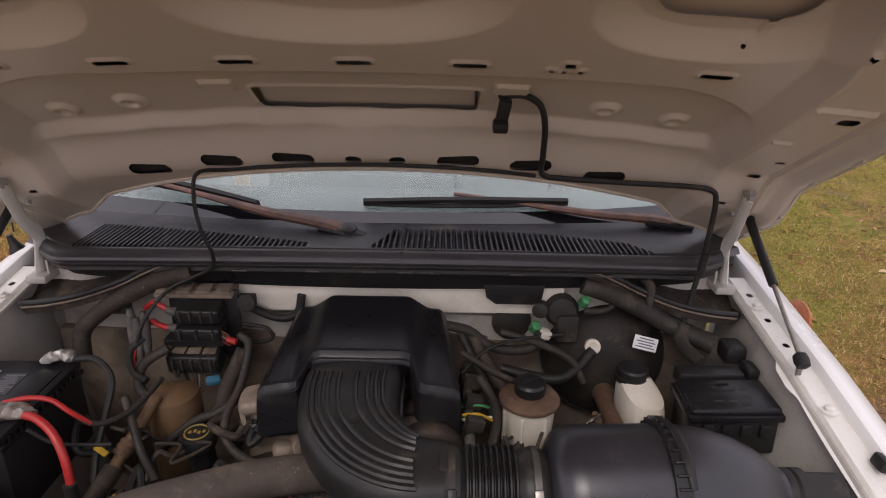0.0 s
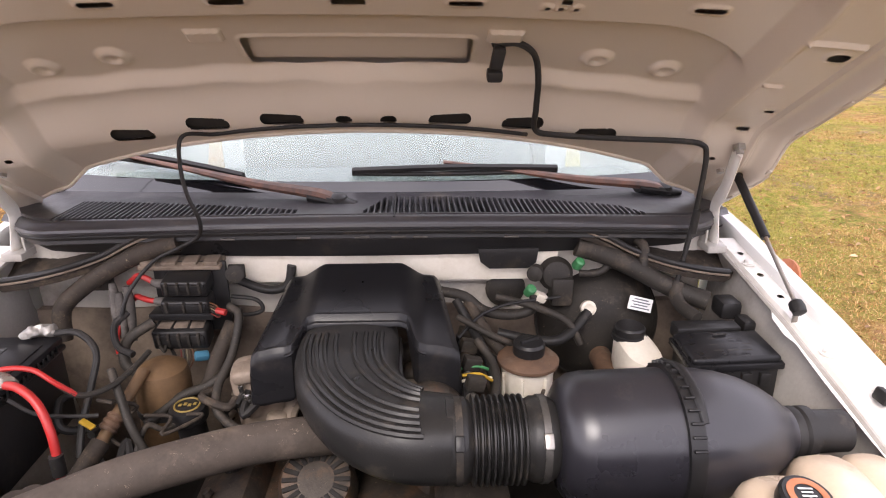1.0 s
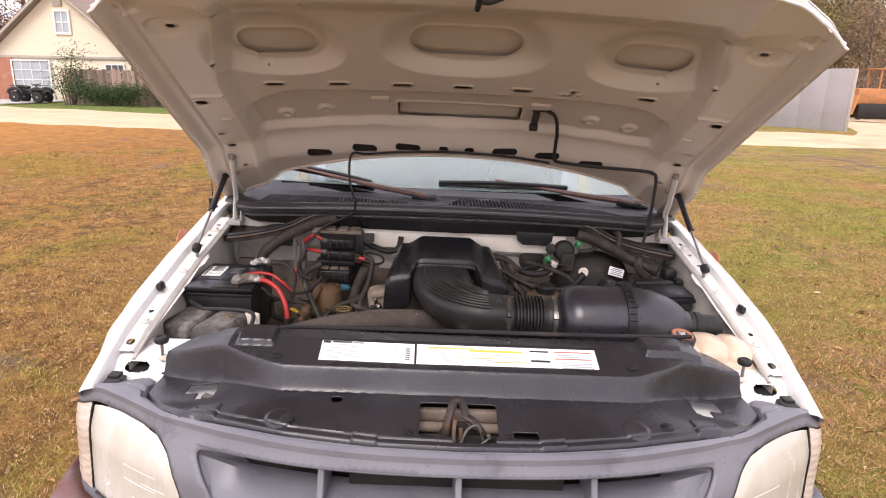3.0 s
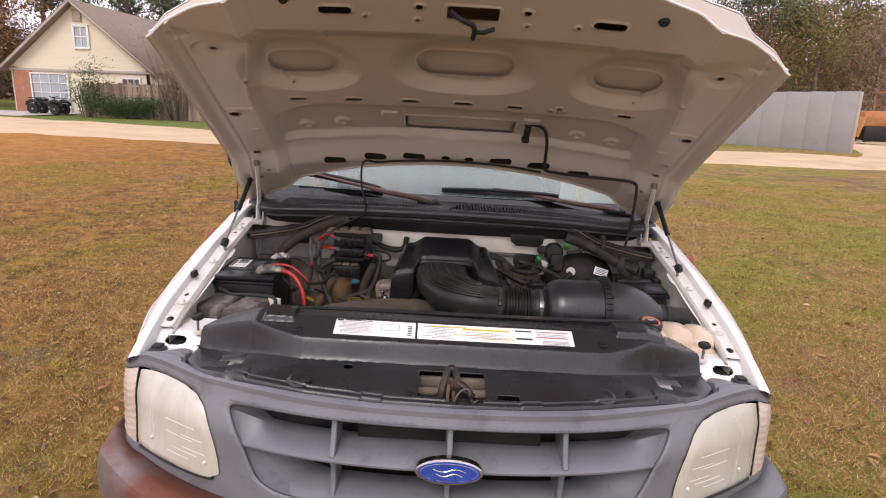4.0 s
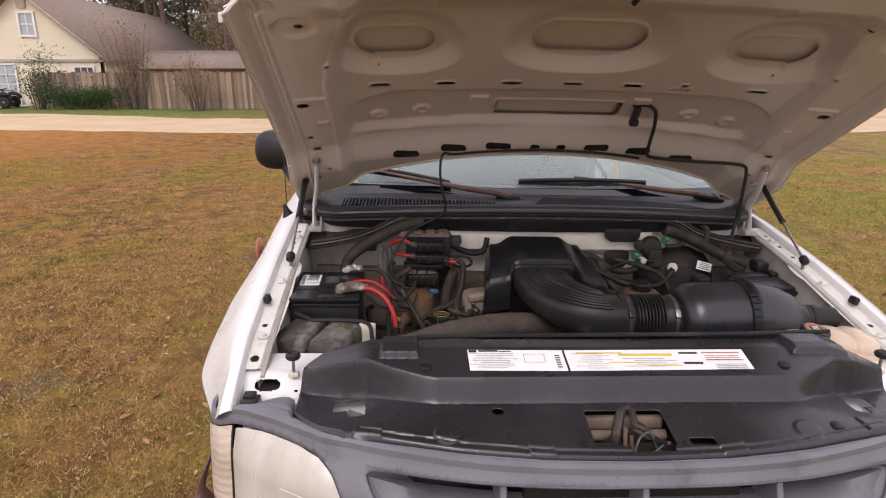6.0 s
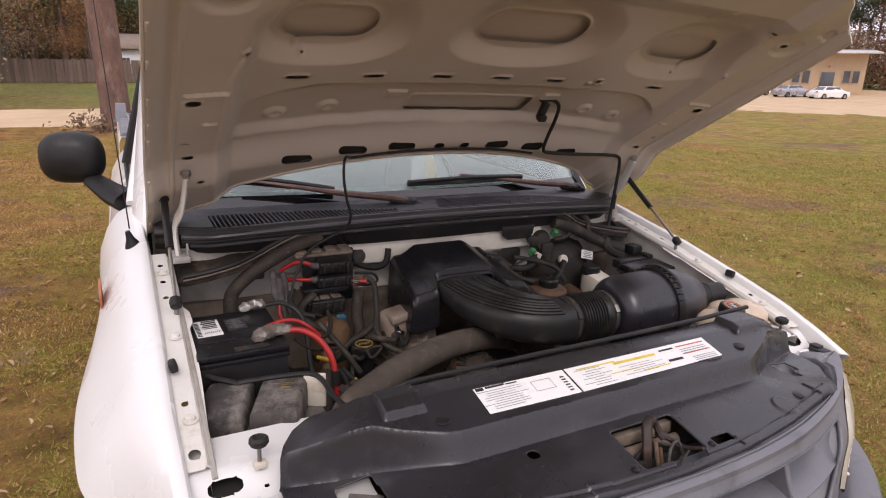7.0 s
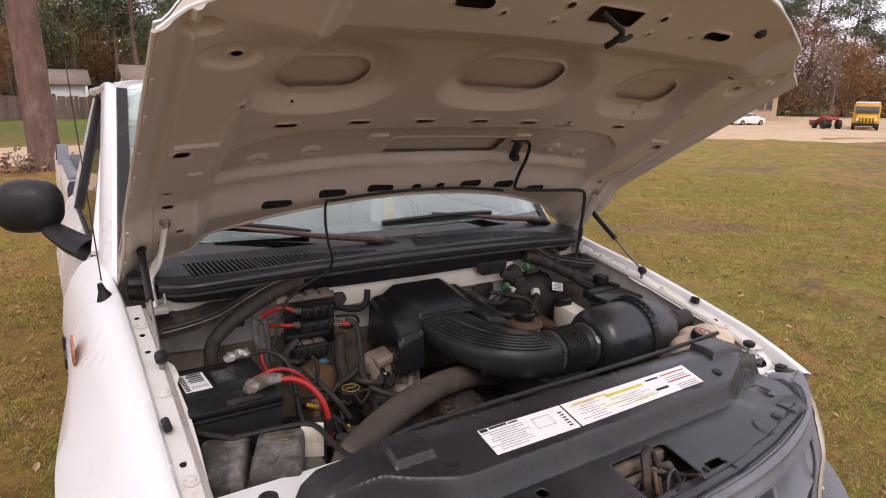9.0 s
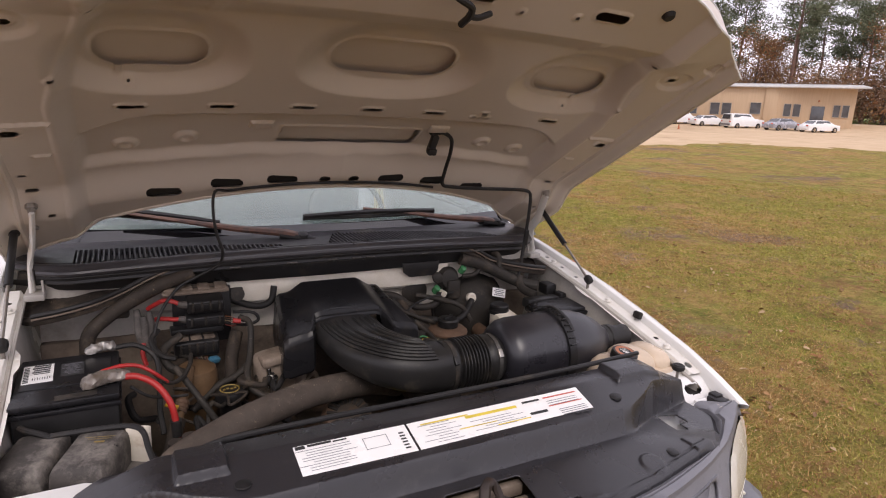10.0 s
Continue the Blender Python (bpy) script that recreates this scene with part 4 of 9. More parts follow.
HEADER_HALF = [(0.0, 0.931), (0.34, 0.933), (0.5, 0.936), (0.63, 0.934), (0.70, 0.929), (0.76, 0.933), (0.83, 0.933), (0.90, 0.926), (0.94, 0.916), (0.975, 0.903), (1.01, 0.885), (1.028, 0.872), (1.0355, 0.855), (1.0355, 0.66), (0.99, 0.63), (0.93, 0.618), (0.6, 0.605), (0.0, 0.60)]
GRILLE_CUT = rounded(both(GRILLE_HALF), 1)


def header_place(x, z):
    y = float(nose_y(x)) + float(slant(np.array(z)))
    a = abs(x)
    top = float(np.interp(a, [p[0] for p in HEADER_HALF[:13]], [p[1] for p in HEADER_HALF[:13]]))
    return x, y, z


header = part("header_panel", plate(both(HEADER_HALF), [GRILLE_CUT, rounded(LAMP_HOLE, 1), [(-x, z) for x, z in rounded(LAMP_HOLE, 1)]], header_place, 0.0105), GREY, truck, "faded grey plastic grille surround, scuffed", smooth=True)
mod = header.modifiers.new("thickness", "SOLIDIFY")
mod.thickness, mod.offset = 0.010, -1
# top lip of the header back to the shield, with bolted corner tabs
gx, gv = np.meshgrid(np.linspace(-0.95, 0.95, 160), np.concatenate([[-0.3, -0.15, -0.05], np.linspace(0, 1, 16)]))


def lip(x, v):
    a = np.abs(x)
    top = np.interp(a, [p[0] for p in HEADER_HALF[:13]], [p[1] for p in HEADER_HALF[:13]])
    y0 = nose_y(x) + slant(top)
    y1 = np.where(a < 0.784, shield_front(x) + 0.014, 0.078 + 0.01 * np.sin(a * 40))
    y1 = np.maximum(y1, y0 + 0.004)
    z = top + 0.002 + 0.004 * step01(v, 0, 0.2) - 0.008 * step01(np.abs(v - 0.45), 0.12, 0.02) - (0.012 + 0.02 * step01(a, 0.58, 0.68) * step01(a, 0.80, 0.785)) * step01(v, 0.4, 1.0)
    fold = np.clip(-v / 0.3, 0, 1)
    v = np.maximum(v, 0)
    return x, y0 - 0.005 * np.sin(np.minimum(1, 2 * fold + step01(v, 0.12, 0.0)) * 1.57) + v * (y1 - y0), z - 0.014 * fold


sheet_part("header_lip", sheet(gx, gv, lip, (), None, "header_lip"), GREY, header)
# recess of the grille: cheeks, bars and a near-black sheet for the shade behind
bm = B()
rows = []
for k in range(61):
    x = -0.60 + 1.20 * k / 60
    y = float(nose_y(x))
    f = float(step01(np.array(abs(x)), 0.42, 0.60))
    d = 1 - 0.75 * f
    rows.append([(x, y + 0.03 + 0.10 * d, 0.812 + 0.05 * f), (x, y + 0.03 + 0.06 * d, 0.813 + 0.05 * f), (x, y + 0.03 + 0.02 * d, 0.806 + 0.02 * f), (x, y + 0.018, 0.797), (x, y + 0.008, 0.791), (x, y + 0.009, 0.785), (x, y + 0.03, 0.780), (x, y + 0.03 + 0.09 * d, 0.774)])
loft(bm, rows)
grille = part("grille", bm, GREY, truck, "faded grey plastic grille with cross bars")
for x in (-0.305, 0.0, 0.305):
    bm = B()
    y = float(nose_y(x))
    rows = [[(x - 0.010, y + 0.13, z), (x - 0.0075, y + d + 0.003, z), (x - 0.005, y + d, z), (x + 0.005, y + d, z), (x + 0.0075, y + d + 0.003, z), (x + 0.010, y + 0.13, z)] for z, d in ((0.655, 0.02), (0.70, 0.045), (0.75, 0.045), (0.785, 0.02), (0.80, 0.014), (0.83, 0.032), (0.895, 0.058))]
    loft(bm, rows, True)
    part("vertical_bar", bm, GREY, grille)
bm = B()
rows = []
for k in range(61):
    x = -0.56 + 1.12 * k / 60
    y = float(nose_y(x))
    f = 0.25 * float(step01(np.array(abs(x)), 0.36, 0.53))
    rows.append([(x, y + 0.13 - 0.06 * f, 0.690 + 0.055 * f), (x, y + 0.085 - 0.03 * f, 0.690 + 0.05 * f), (x, y + 0.05 - 0.01 * f, 0.682 + 0.025 * f), (x, y + 0.022, 0.668), (x, y + 0.010, 0.655), (x, y + 0.02, 0.635)])
loft(bm, rows)
part("lower_bar", bm, GREY, grille)
for q in (-1, 1):
    bm = B()
    rows = []
    for k in range(20):
        z = 0.895 - 0.23 * k / 19
        half = float(np.interp(z, [0.668, 0.684, 0.704, 0.735, 0.783, 0.84, 0.876, 0.89], [0.42, 0.475, 0.511, 0.53, 0.553, 0.585, 0.603, 0.59])) + 0.006
        y = float(nose_y(half)) + float(slant(np.array(z))) + 0.008
        w = 0.085 + 0.02 * float(step01(np.array(z), 0.80, 0.70))
        rows.append([(q * half, y, z), (q * (half - 0.012), y + 0.018, z), (q * (half - 0.45 * w), y + 0.035, z), (q * (half - w), y + 0.075, z), (q * (half - w - 0.02), y + 0.14, z)])
    loft(bm, rows)
    part("grille_cheek", bm, GREY, grille)
bm = B()
rows = []
for k in range(61):
    x = -0.60 + 1.20 * k / 60
    y = float(nose_y(x)) + 0.045
    rows.append([(x, y - 0.012, 0.897), (x, y + 0.02, 0.893), (x, y + 0.12, 0.892)])
loft(bm, rows)
part("opening_rim", bm, GREY, grille)
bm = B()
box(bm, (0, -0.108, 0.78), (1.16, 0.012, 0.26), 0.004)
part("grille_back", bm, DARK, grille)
for z in (0.880, 0.762, 0.772):
    bm = B()
    box(bm, (0, -0.14, z), (0.95, 0.02, 0.003), 0.001)
    part("inner_slat", bm, BLACK, grille)
# oval nose badge: plain blue oval in a chrome rim with light flourishes
m = pose(0, -0.296, 0.803, 82, 0, 0)
bm = B()
oval = lambda a, b, n=40: [(a * math.cos(k * math.tau / n), b * math.sin(k * math.tau / n)) for k in range(n)]
slab(bm, oval(0.087, 0.0345), -0.02, 0.006, m, 0.003)
emblem = part("nose_badge", bm, CHROME, truck, "blue oval badge with chrome rim")
bm = B()
slab(bm, oval(0.080, 0.0285), 0.006, 0.008, m)
part("badge_face", bm, BLUE, emblem)
bm = B()
ring = oval(0.073, 0.0235)
tube(bm, [m @ Vector((x, y, 0.0085)) for x, y in ring + ring[:1]], 0.0007, 6, 1)
part("inner_ring", bm, CHROME, emblem)
for h, w in ((0.006, 0.042), (-0.006, 0.034)):
    bm = B()
    tube(bm, [m @ Vector((w * f, h + 0.004 * math.sin(f * 4), 0.009)) for f in (-1, -0.6, -0.2, 0.2, 0.6, 1)], 0.0013, 6, 4)
    part("flourish", bm, CHROME, emblem)

# headlamps and marker lamps
for q in (-1, 1):
    def on_lens(x, z, q=q):
        y = float(nose_y(x)) + float(slant(np.array(z))) - 0.002
        edge = min(abs(x - float(np.interp(z, [0.69, 0.735, 0.80, 0.855, 0.89], [0.626, 0.628, 0.647, 0.672, 0.715]))), 0.933 - x, 0.900 - z, z - 0.655)
        return q * x, y - 0.010 * float(step01(np.array(edge), 0.0, 0.022)), z

    lamp = part("headlight", plate(rounded(LENS_LINE, 1), [], on_lens, 0.012), LENS, truck, "hazed yellowed headlight lens", smooth=True)
    bm = B()
    box(bm, (q * 0.785, -0.035, 0.78), (0.25, 0.012, 0.2), 0.01, (0, 0, 32 * q))
    part("reflector", bm, CHROME, lamp)
    for x0, x1, z in ((0.70, 0.80, 0.800), (0.675, 0.745, 0.770), (0.705, 0.800, 0.762), (0.665, 0.74, 0.735), (0.69, 0.78, 0.722), (0.72, 0.80, 0.705)):
        bm = B()
        tube(bm, [on_lens(x0 + (x1 - x0) * f, z) for f in (0, 0.33, 0.66, 1)], 0.0011, 6, 2)
        part("lens_ridge", bm, LENSEDGE, lamp)
    for x, z in ((0.665, 0.715), (0.86, 0.715)):
        bm = B()
        lathe(bm, [(0.0055, 0), (0.004, 0.005), (0.0, 0.006)], Matrix.Translation(on_lens(x, z)) @ Matrix.Rotation(radians(90), 4, "X"), 10)
        part("aiming_nub", bm, LENSEDGE, lamp)
    bm = B()
    tube(bm, [on_lens(x, z) for x, z in ((0.640, 0.6765), (0.70, 0.6655), (0.815, 0.656), (0.925, 0.6505))], 0.005, 6, 3)
    part("lamp_seal", bm, RUBBER, lamp)

    def on_mark(x, z, q=q):
        y = float(nose_y(x)) + float(slant(np.array(z))) - 0.003
        return q * x, y + 0.0016 * math.sin(z * 300 + x * 90), z

    mk = part("marker_light", plate(MARK_LINE, [], on_mark, 0.007), MARKER, truck, "hazed clear corner marker light", smooth=True)
    bm = B()
    tube(bm, [on_lens(0.936, z) for z in (0.658, 0.74, 0.82, 0.885)], 0.0022, 6, 3)
    part("lamp_gap", bm, RUBBER, mk)
    bm = B()
    box(bm, (q * 1.034, 0.222, 0.775), (0.012, 0.05, 0.14), 0.005)
    part("side_marker", bm, AMBER, truck, "amber side marker lens")

# bumper
bm = B()
rows = []
for k in range(61):
    x = -1.06 + 2.12 * k / 60
    a = abs(x) / 1.06
    y = -0.37 + 0.36 * a ** 3.4
    rows.append([(x, y + 0.16, 0.622), (x, y + 0.05, 0.625), (x, y + 0.012, 0.617), (x, y, 0.60), (x, y - 0.012, 0.55), (x, y - 0.006, 0.49), (x, y + 0.01, 0.43), (x, y + 0.06, 0.41)])
for q in (1, -1):
    end = rows[-1] if q > 0 else rows[0]
    more = [[(q * (1.06 + 0.03 * math.sin(f * 1.5)), p[1] + 0.22 * f, p[2]) for p in end] for f in (0.2, 0.5, 1.0)]
    rows = rows + more if q > 0 else more[::-1] + rows
loft(bm, rows)
bump = part("front_bumper", bm, BUMPER, truck, "steel front bumper with flaking red-brown rust")
bump.data.materials.append(mat("bumper_grey_steel", (0.15, 0.15, 0.165), (0.21, 0.21, 0.22), 5, 0.45, 0.3, bump=0.15, dirt=(0.09, 0.07, 0.065), dirt_amount=0.3, dirt_scale=6))
for f in bump.data.polygons:
    c = f.center + Vector((0, 2, 0))
    f.material_index = 0 if c.x + 0.16 * noise.noise(c * 6) < -0.52 else 1
mod = bump.modifiers.new("thickness", "SOLIDIFY")
mod.thickness = 0.004

# cowl panel with slots
def cowl_y(x):
    return 1.0 + 0.275 * np.abs(x) ** 2


def cowl_lip(x):
    return 0.905 + 0.085 * np.abs(x) ** 2 + 0.25 * step01(np.abs(x), 0.76, 0.96) * 0.4


def cowl_z(x):
    return 1.262 - 0.045 * x * x


def cowl_place(x, v):
    """v: 0 at the lip to 1 at the glass."""
    y0, y1 = cowl_lip(x), cowl_y(x) + 0.114
    fall = step01(v, 0.07, 0.0)
    return x, y0 + (y1 - y0) * v, cowl_z(x) - 0.012 * fall + 0.006 * step01(v, 0.75, 1.0) - 0.004 * step01(np.abs(v - 0.13), 0.02, 0.005)


def slot_ends(x):
    """Front and rear ends of the vent slot at x, as shares of the way from lip to glass; none: zero length."""
    y0, y1 = cowl_lip(x), cowl_y(x) + 0.114
    front = 0.948 + 0.075 * x * x
    rear = np.where(x < -0.10, 1.155 + (x + 0.76) * (0.975 - 1.155) / 0.59, np.interp(x, [-0.02, 0.03, 0.25, 0.45, 0.62, 0.68], [0.955, 1.078, 1.086, 1.076, 1.048, 0.985]))
    ok = ((x > -0.765) & (x < -0.17)) | ((x > -0.02) & (x < 0.68))
    return (front - y0) / (y1 - y0), np.where(ok, np.maximum(rear - y0, front - y0), front - y0) / (y1 - y0)


gx, gv = np.meshgrid(np.linspace(-0.93, 0.93, 930), np.linspace(0, 1, 60))


def cowl_sink(x, v):
    X, Y, Z = cowl_place(x, v)
    f0, f1 = slot_ends(x)
    ridge = np.abs((x * 72.0) % 1.0 - 0.5)
    groove = step01(ridge, 0.20, 0.30) * step01(v, f0 - 0.008, f0 + 0.008) * step01(v, f1 + 0.008, f1 - 0.008) * (f1 > f0 + 0.02)
    return X, Y, Z - 0.020 * groove


cowl = sheet_part("cowl_panel", sheet(gx, gv, cowl_sink, (), None, "cowl_panel"), COWL, truck, "dusty charcoal cowl panel with vent slots")
# stepped front edge: hooked lip, dark recess, rubber strip with metal clips
for name, mt_, prof, lab_ in (("cowl_lip", COWL, ((0.0, -0.012), (-0.006, -0.014), (-0.009, -0.020), (-0.006, -0.027), (0.012, -0.028)), ""),
                             ("cowl_seal", RUBBER, ((0.016, -0.024), (0.004, -0.027), (0.000, -0.034), (0.003, -0.041), (0.018, -0.043)), "black rubber seal along the cowl lip"),
                             ("cowl_rail", BLACK, ((0.022, -0.038), (0.010, -0.044), (0.008, -0.052), (0.016, -0.056), (0.045, -0.060)), "dark dusty steel rail under the cowl")):
    bm = B()
    rows = []
    for k in range(61):
        x = -0.86 + 1.72 * k / 60
        y, z = float(cowl_lip(x)), float(cowl_z(x))
        rows.append([(x, y + dy, z + dz) for dy, dz in prof])
    loft(bm, rows)
    part(name, bm, mt_, cowl, lab_)
for x in (-0.33, -0.155, -0.02, 0.065, 0.115, 0.33, 0.55):
    bm = B()
    box(bm, (x, float(cowl_lip(x)) + 0.012, float(cowl_z(x)) - 0.050), (0.034, 0.016, 0.006), 0.002)
    part("rail_clip", bm, CLAMP, cowl)
bm = B()
rod(bm, (0.055, 0.915, 1.2605), (0.055, 1.11, 1.2655), 0.0025, 6)
part("cowl_joint", bm, RUBBER, cowl)

# firewall: black beam over white panel
bm = B()
rows = []
for k in range(41):
    x = -0.53 + 1.06 * k / 40
    y = 0.945 + 0.09 * x * x
    rows.append([(x, y + 0.05, 1.206), (x, y + 0.012, 1.205), (x, y + 0.002, 1.200), (x, y, 1.190), (x, y + 0.007, 1.176), (x, y + 0.010, 1.158), (x, y + 0.016, 1.148), (x, y + 0.06, 1.143)])
loft(bm, rows)
for x in (-0.42, -0.14, 0.0, 0.10, 0.38):
    box(bm, (x, 0.950 + 0.09 * x * x, 1.203), (0.03, 0.03, 0.010), 0.002)
beam = part("cowl_beam", bm, BLACK, truck, "dark grimy cowl beam")
bm = B()
slab(bm, [(0.255, 1.165), (0.405, 1.165), (0.40, 1.128), (0.38, 1.112), (0.285, 1.112), (0.262, 1.13)], 0, 0.006, pose(0, 0.960, 0, 90, 0, 0), 0.002)
part("bracket_plate", bm, BLACK, beam)
bm = B()
for x, z in ((0.29, 1.14), (0.31, 1.125), (0.355, 1.14), (0.37, 1.125)):
    rod(bm, (x, 0.9535, z), (x, 0.9525, z), 0.004, 8)
part("plate_hole", bm, DARK, beam)
GUT_X = [0.50, 0.53, 0.58, 0.63, 0.68, 0.73, 0.80, 0.87, 0.925]
GUT_Y = [0.940, 0.940, 0.952, 0.958, 0.937, 0.908, 0.905, 0.920, 0.98]
GUT_Z = [1.214, 1.205, 1.180, 1.153, 1.138, 1.130, 1.116, 1.102, 1.100]
for q in (-1, 1):
    # black side gutters from beam to hinge
    bm = B()
    rows = []
    for k in range(22):
        f = k / 21
        x = 0.50 + 0.425 * f
        yf = float(np.interp(x, GUT_X, GUT_Y))
        z = float(np.interp(x, GUT_X, GUT_Z)) - 0.008
        lump = 0.006 * math.sin(f * 17)
        rows.append([(q * x, 1.16 + 0.05 * f, 1.17), (q * x, 1.07, 0.5 * z + 0.58 + lump), (q * x, yf + 0.05, z - 0.004), (q * x, yf + 0.012, z + 0.006 + lump), (q * x, yf, z), (q * x, yf + 0.004, z - 0.014), (q * x, yf + 0.03, z - 0.02)])
    loft(bm, rows)
    part("cowl_gutter", bm, HOSE, truck, "grimy black gutter panel")
    bm = B()
    tube(bm, [(q * x, y - 0.004, z) for x, y, z in list(zip(GUT_X, GUT_Y, GUT_Z))[:8]], 0.0030, 6, 6)
    part("gutter_lip", bm, DUSTTAN, truck)
    bm = B()
    tube(bm, [(q * x, y - 0.001, z + 0.009) for x, y, z in list(zip(GUT_X, GUT_Y, GUT_Z))[:8]], 0.0075, 8, 6)
    part("gutter_seal", bm, RUBBER, truck)
    # near-black sheet; the shade beneath the cowl is put into its colour
    bm = B()
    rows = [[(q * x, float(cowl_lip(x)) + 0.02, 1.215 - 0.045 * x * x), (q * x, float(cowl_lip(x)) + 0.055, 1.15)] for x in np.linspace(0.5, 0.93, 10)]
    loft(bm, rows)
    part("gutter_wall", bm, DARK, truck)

gx, gz = np.meshgrid(np.linspace(-0.87, 0.87, 60), np.linspace(0.97, 1.165, 12))
fw = sheet(gx, gz, lambda x, z: (x, 1.005 + 0.05 * x * x + 0.02 * step01(z, 1.06, 1.04) + 0.012 * np.sin(x * 11) * (z < 1.05), z), (), None, "firewall")
sheet_part("firewall", fw, mat("grimy_white_firewall", (0.60, 0.56, 0.50), (0.48, 0.44, 0.38), 5, 0.5, bump=0.05, dirt=(0.26, 0.20, 0.15), dirt_amount=0.30, dirt_scale=5, specks=(0.12, 0.09, 0.06), speck_scale=45, speck_level=0.64), truck, "off-white painted firewall, grimy")
bm = B()
rows = [[(x, 0.990, 1.150), (x, 0.982, 1.118), (x, 0.986, 1.072), (x, 1.02, 1.058)] for x in np.linspace(-0.36, 0.46, 20)]
loft(bm, rows)
part("firewall_panel", bm, WHITEPL, truck, "cream-white firewall top panel")
# near-black floor added as unlit depth; the radiator box shares its colour
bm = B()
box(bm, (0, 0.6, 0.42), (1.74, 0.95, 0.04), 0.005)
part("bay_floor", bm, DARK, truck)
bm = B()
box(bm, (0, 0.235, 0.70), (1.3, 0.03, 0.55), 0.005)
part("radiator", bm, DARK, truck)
bm = B()
box(bm, (0, 1.045, 0.71), (1.74, 0.03, 0.55), 0.005)
part("lower_firewall", bm, DUSTTAN, truck)


# windscreen, cab, bed
def screen(x, v):
    y = cowl_y(x) + 0.10 + v * (0.66 - 0.10 * np.abs(x) ** 2) - 0.02 * np.sin(v * 3.14)
    z = 1.255 - 0.035 * x * x + v * (0.575 - 0.03 * x * x) + 0.018 * np.sin(v * 3.14)
    return x * (0.945 - 0.105 * v) / 0.90, y, z


gx, gv = np.meshgrid(np.linspace(-0.86, 0.86, 40), np.linspace(-0.06, 1, 24))
ws = sheet_part("windshield", sheet(gx, gv, screen, (), lambda x, v: tuple(c + d for c, d in zip(screen(x, v), (0, 0.003, -0.004))), "windshield"), GLASS, truck, "pale green-tinted windshield")
ws.visible_shadow = False
gx, gv = np.meshgrid(np.linspace(-0.855, 0.855, 40), np.linspace(-0.05, 1, 8))
band = sheet(gx, gv, lambda x, v: tuple(c + d for c, d in zip(screen(x, np.minimum(v, 0) + np.maximum(v, 0) * (0.055 + 0.02 * np.abs(x) ** 3)), (0, -0.0015, 0.0015))), (), None, "ceramic_band")
sheet_part("ceramic_band", band, mat("black_ceramic_glass", (0.012, 0.012, 0.014), None, 6, 0.06, bump=0, spec=0.9, rvar=0.02), ws, "black printed band along the glass edge")
for q in (-1, 1):
    bm = B()
    rows = []
    for k in range(13):
        v = -0.08 + 1.08 * k / 12
        a = Vector([float(c) for c in screen(np.array(0.84 * q), np.array(v))])
        rows.append([a + Vector((0.014 * q, -0.004, 0.002)), a + Vector((0.048 * q, 0.004, 0.004)), a + Vector((0.054 * q, 0.03, -0.01))])
    loft(bm, rows)
    part("screen_trim", bm, RUBBER, ws, "black windshield moulding")
for q in (-1, 1):
    bm = B()
    rows = []
    for k in range(15):
        v = -0.16 + 1.16 * k / 14
        a = Vector([float(c) for c in screen(np.array(0.86 * q), np.array(v))])
        w = 0.085 - 0.02 * v
        rows.append([a + Vector((0.032 * q, 0.006, -0.002)), a + Vector((0.045 * q, 0.02, 0.010)), a + Vector((0.062 * q, w * 0.7, 0.006)), a + Vector((0.078 * q, w + 0.03, -0.014)), a + Vector((0.068 * q, w + 0.06, -0.03))])
    loft(bm, rows)
    part("a_pillar", bm, WHITE, truck)
gx, gv = np.meshgrid(np.linspace(-0.86, 0.86, 30), np.linspace(0, 1, 24))


def roof(x, v):
    X, Y, Z = screen(x, np.ones_like(x))
    return X * (1.03 - 0.02 * v), Y + 0.0 + v * (3.08 - 1.75), 1.832 - 0.045 * x * x + 0.03 * np.sin(np.clip(v, 0, 1) * 2.6) - 0.028 * step01(v, 0.04, 0.0) - 0.05 * step01(np.abs(x), 0.78, 0.86)


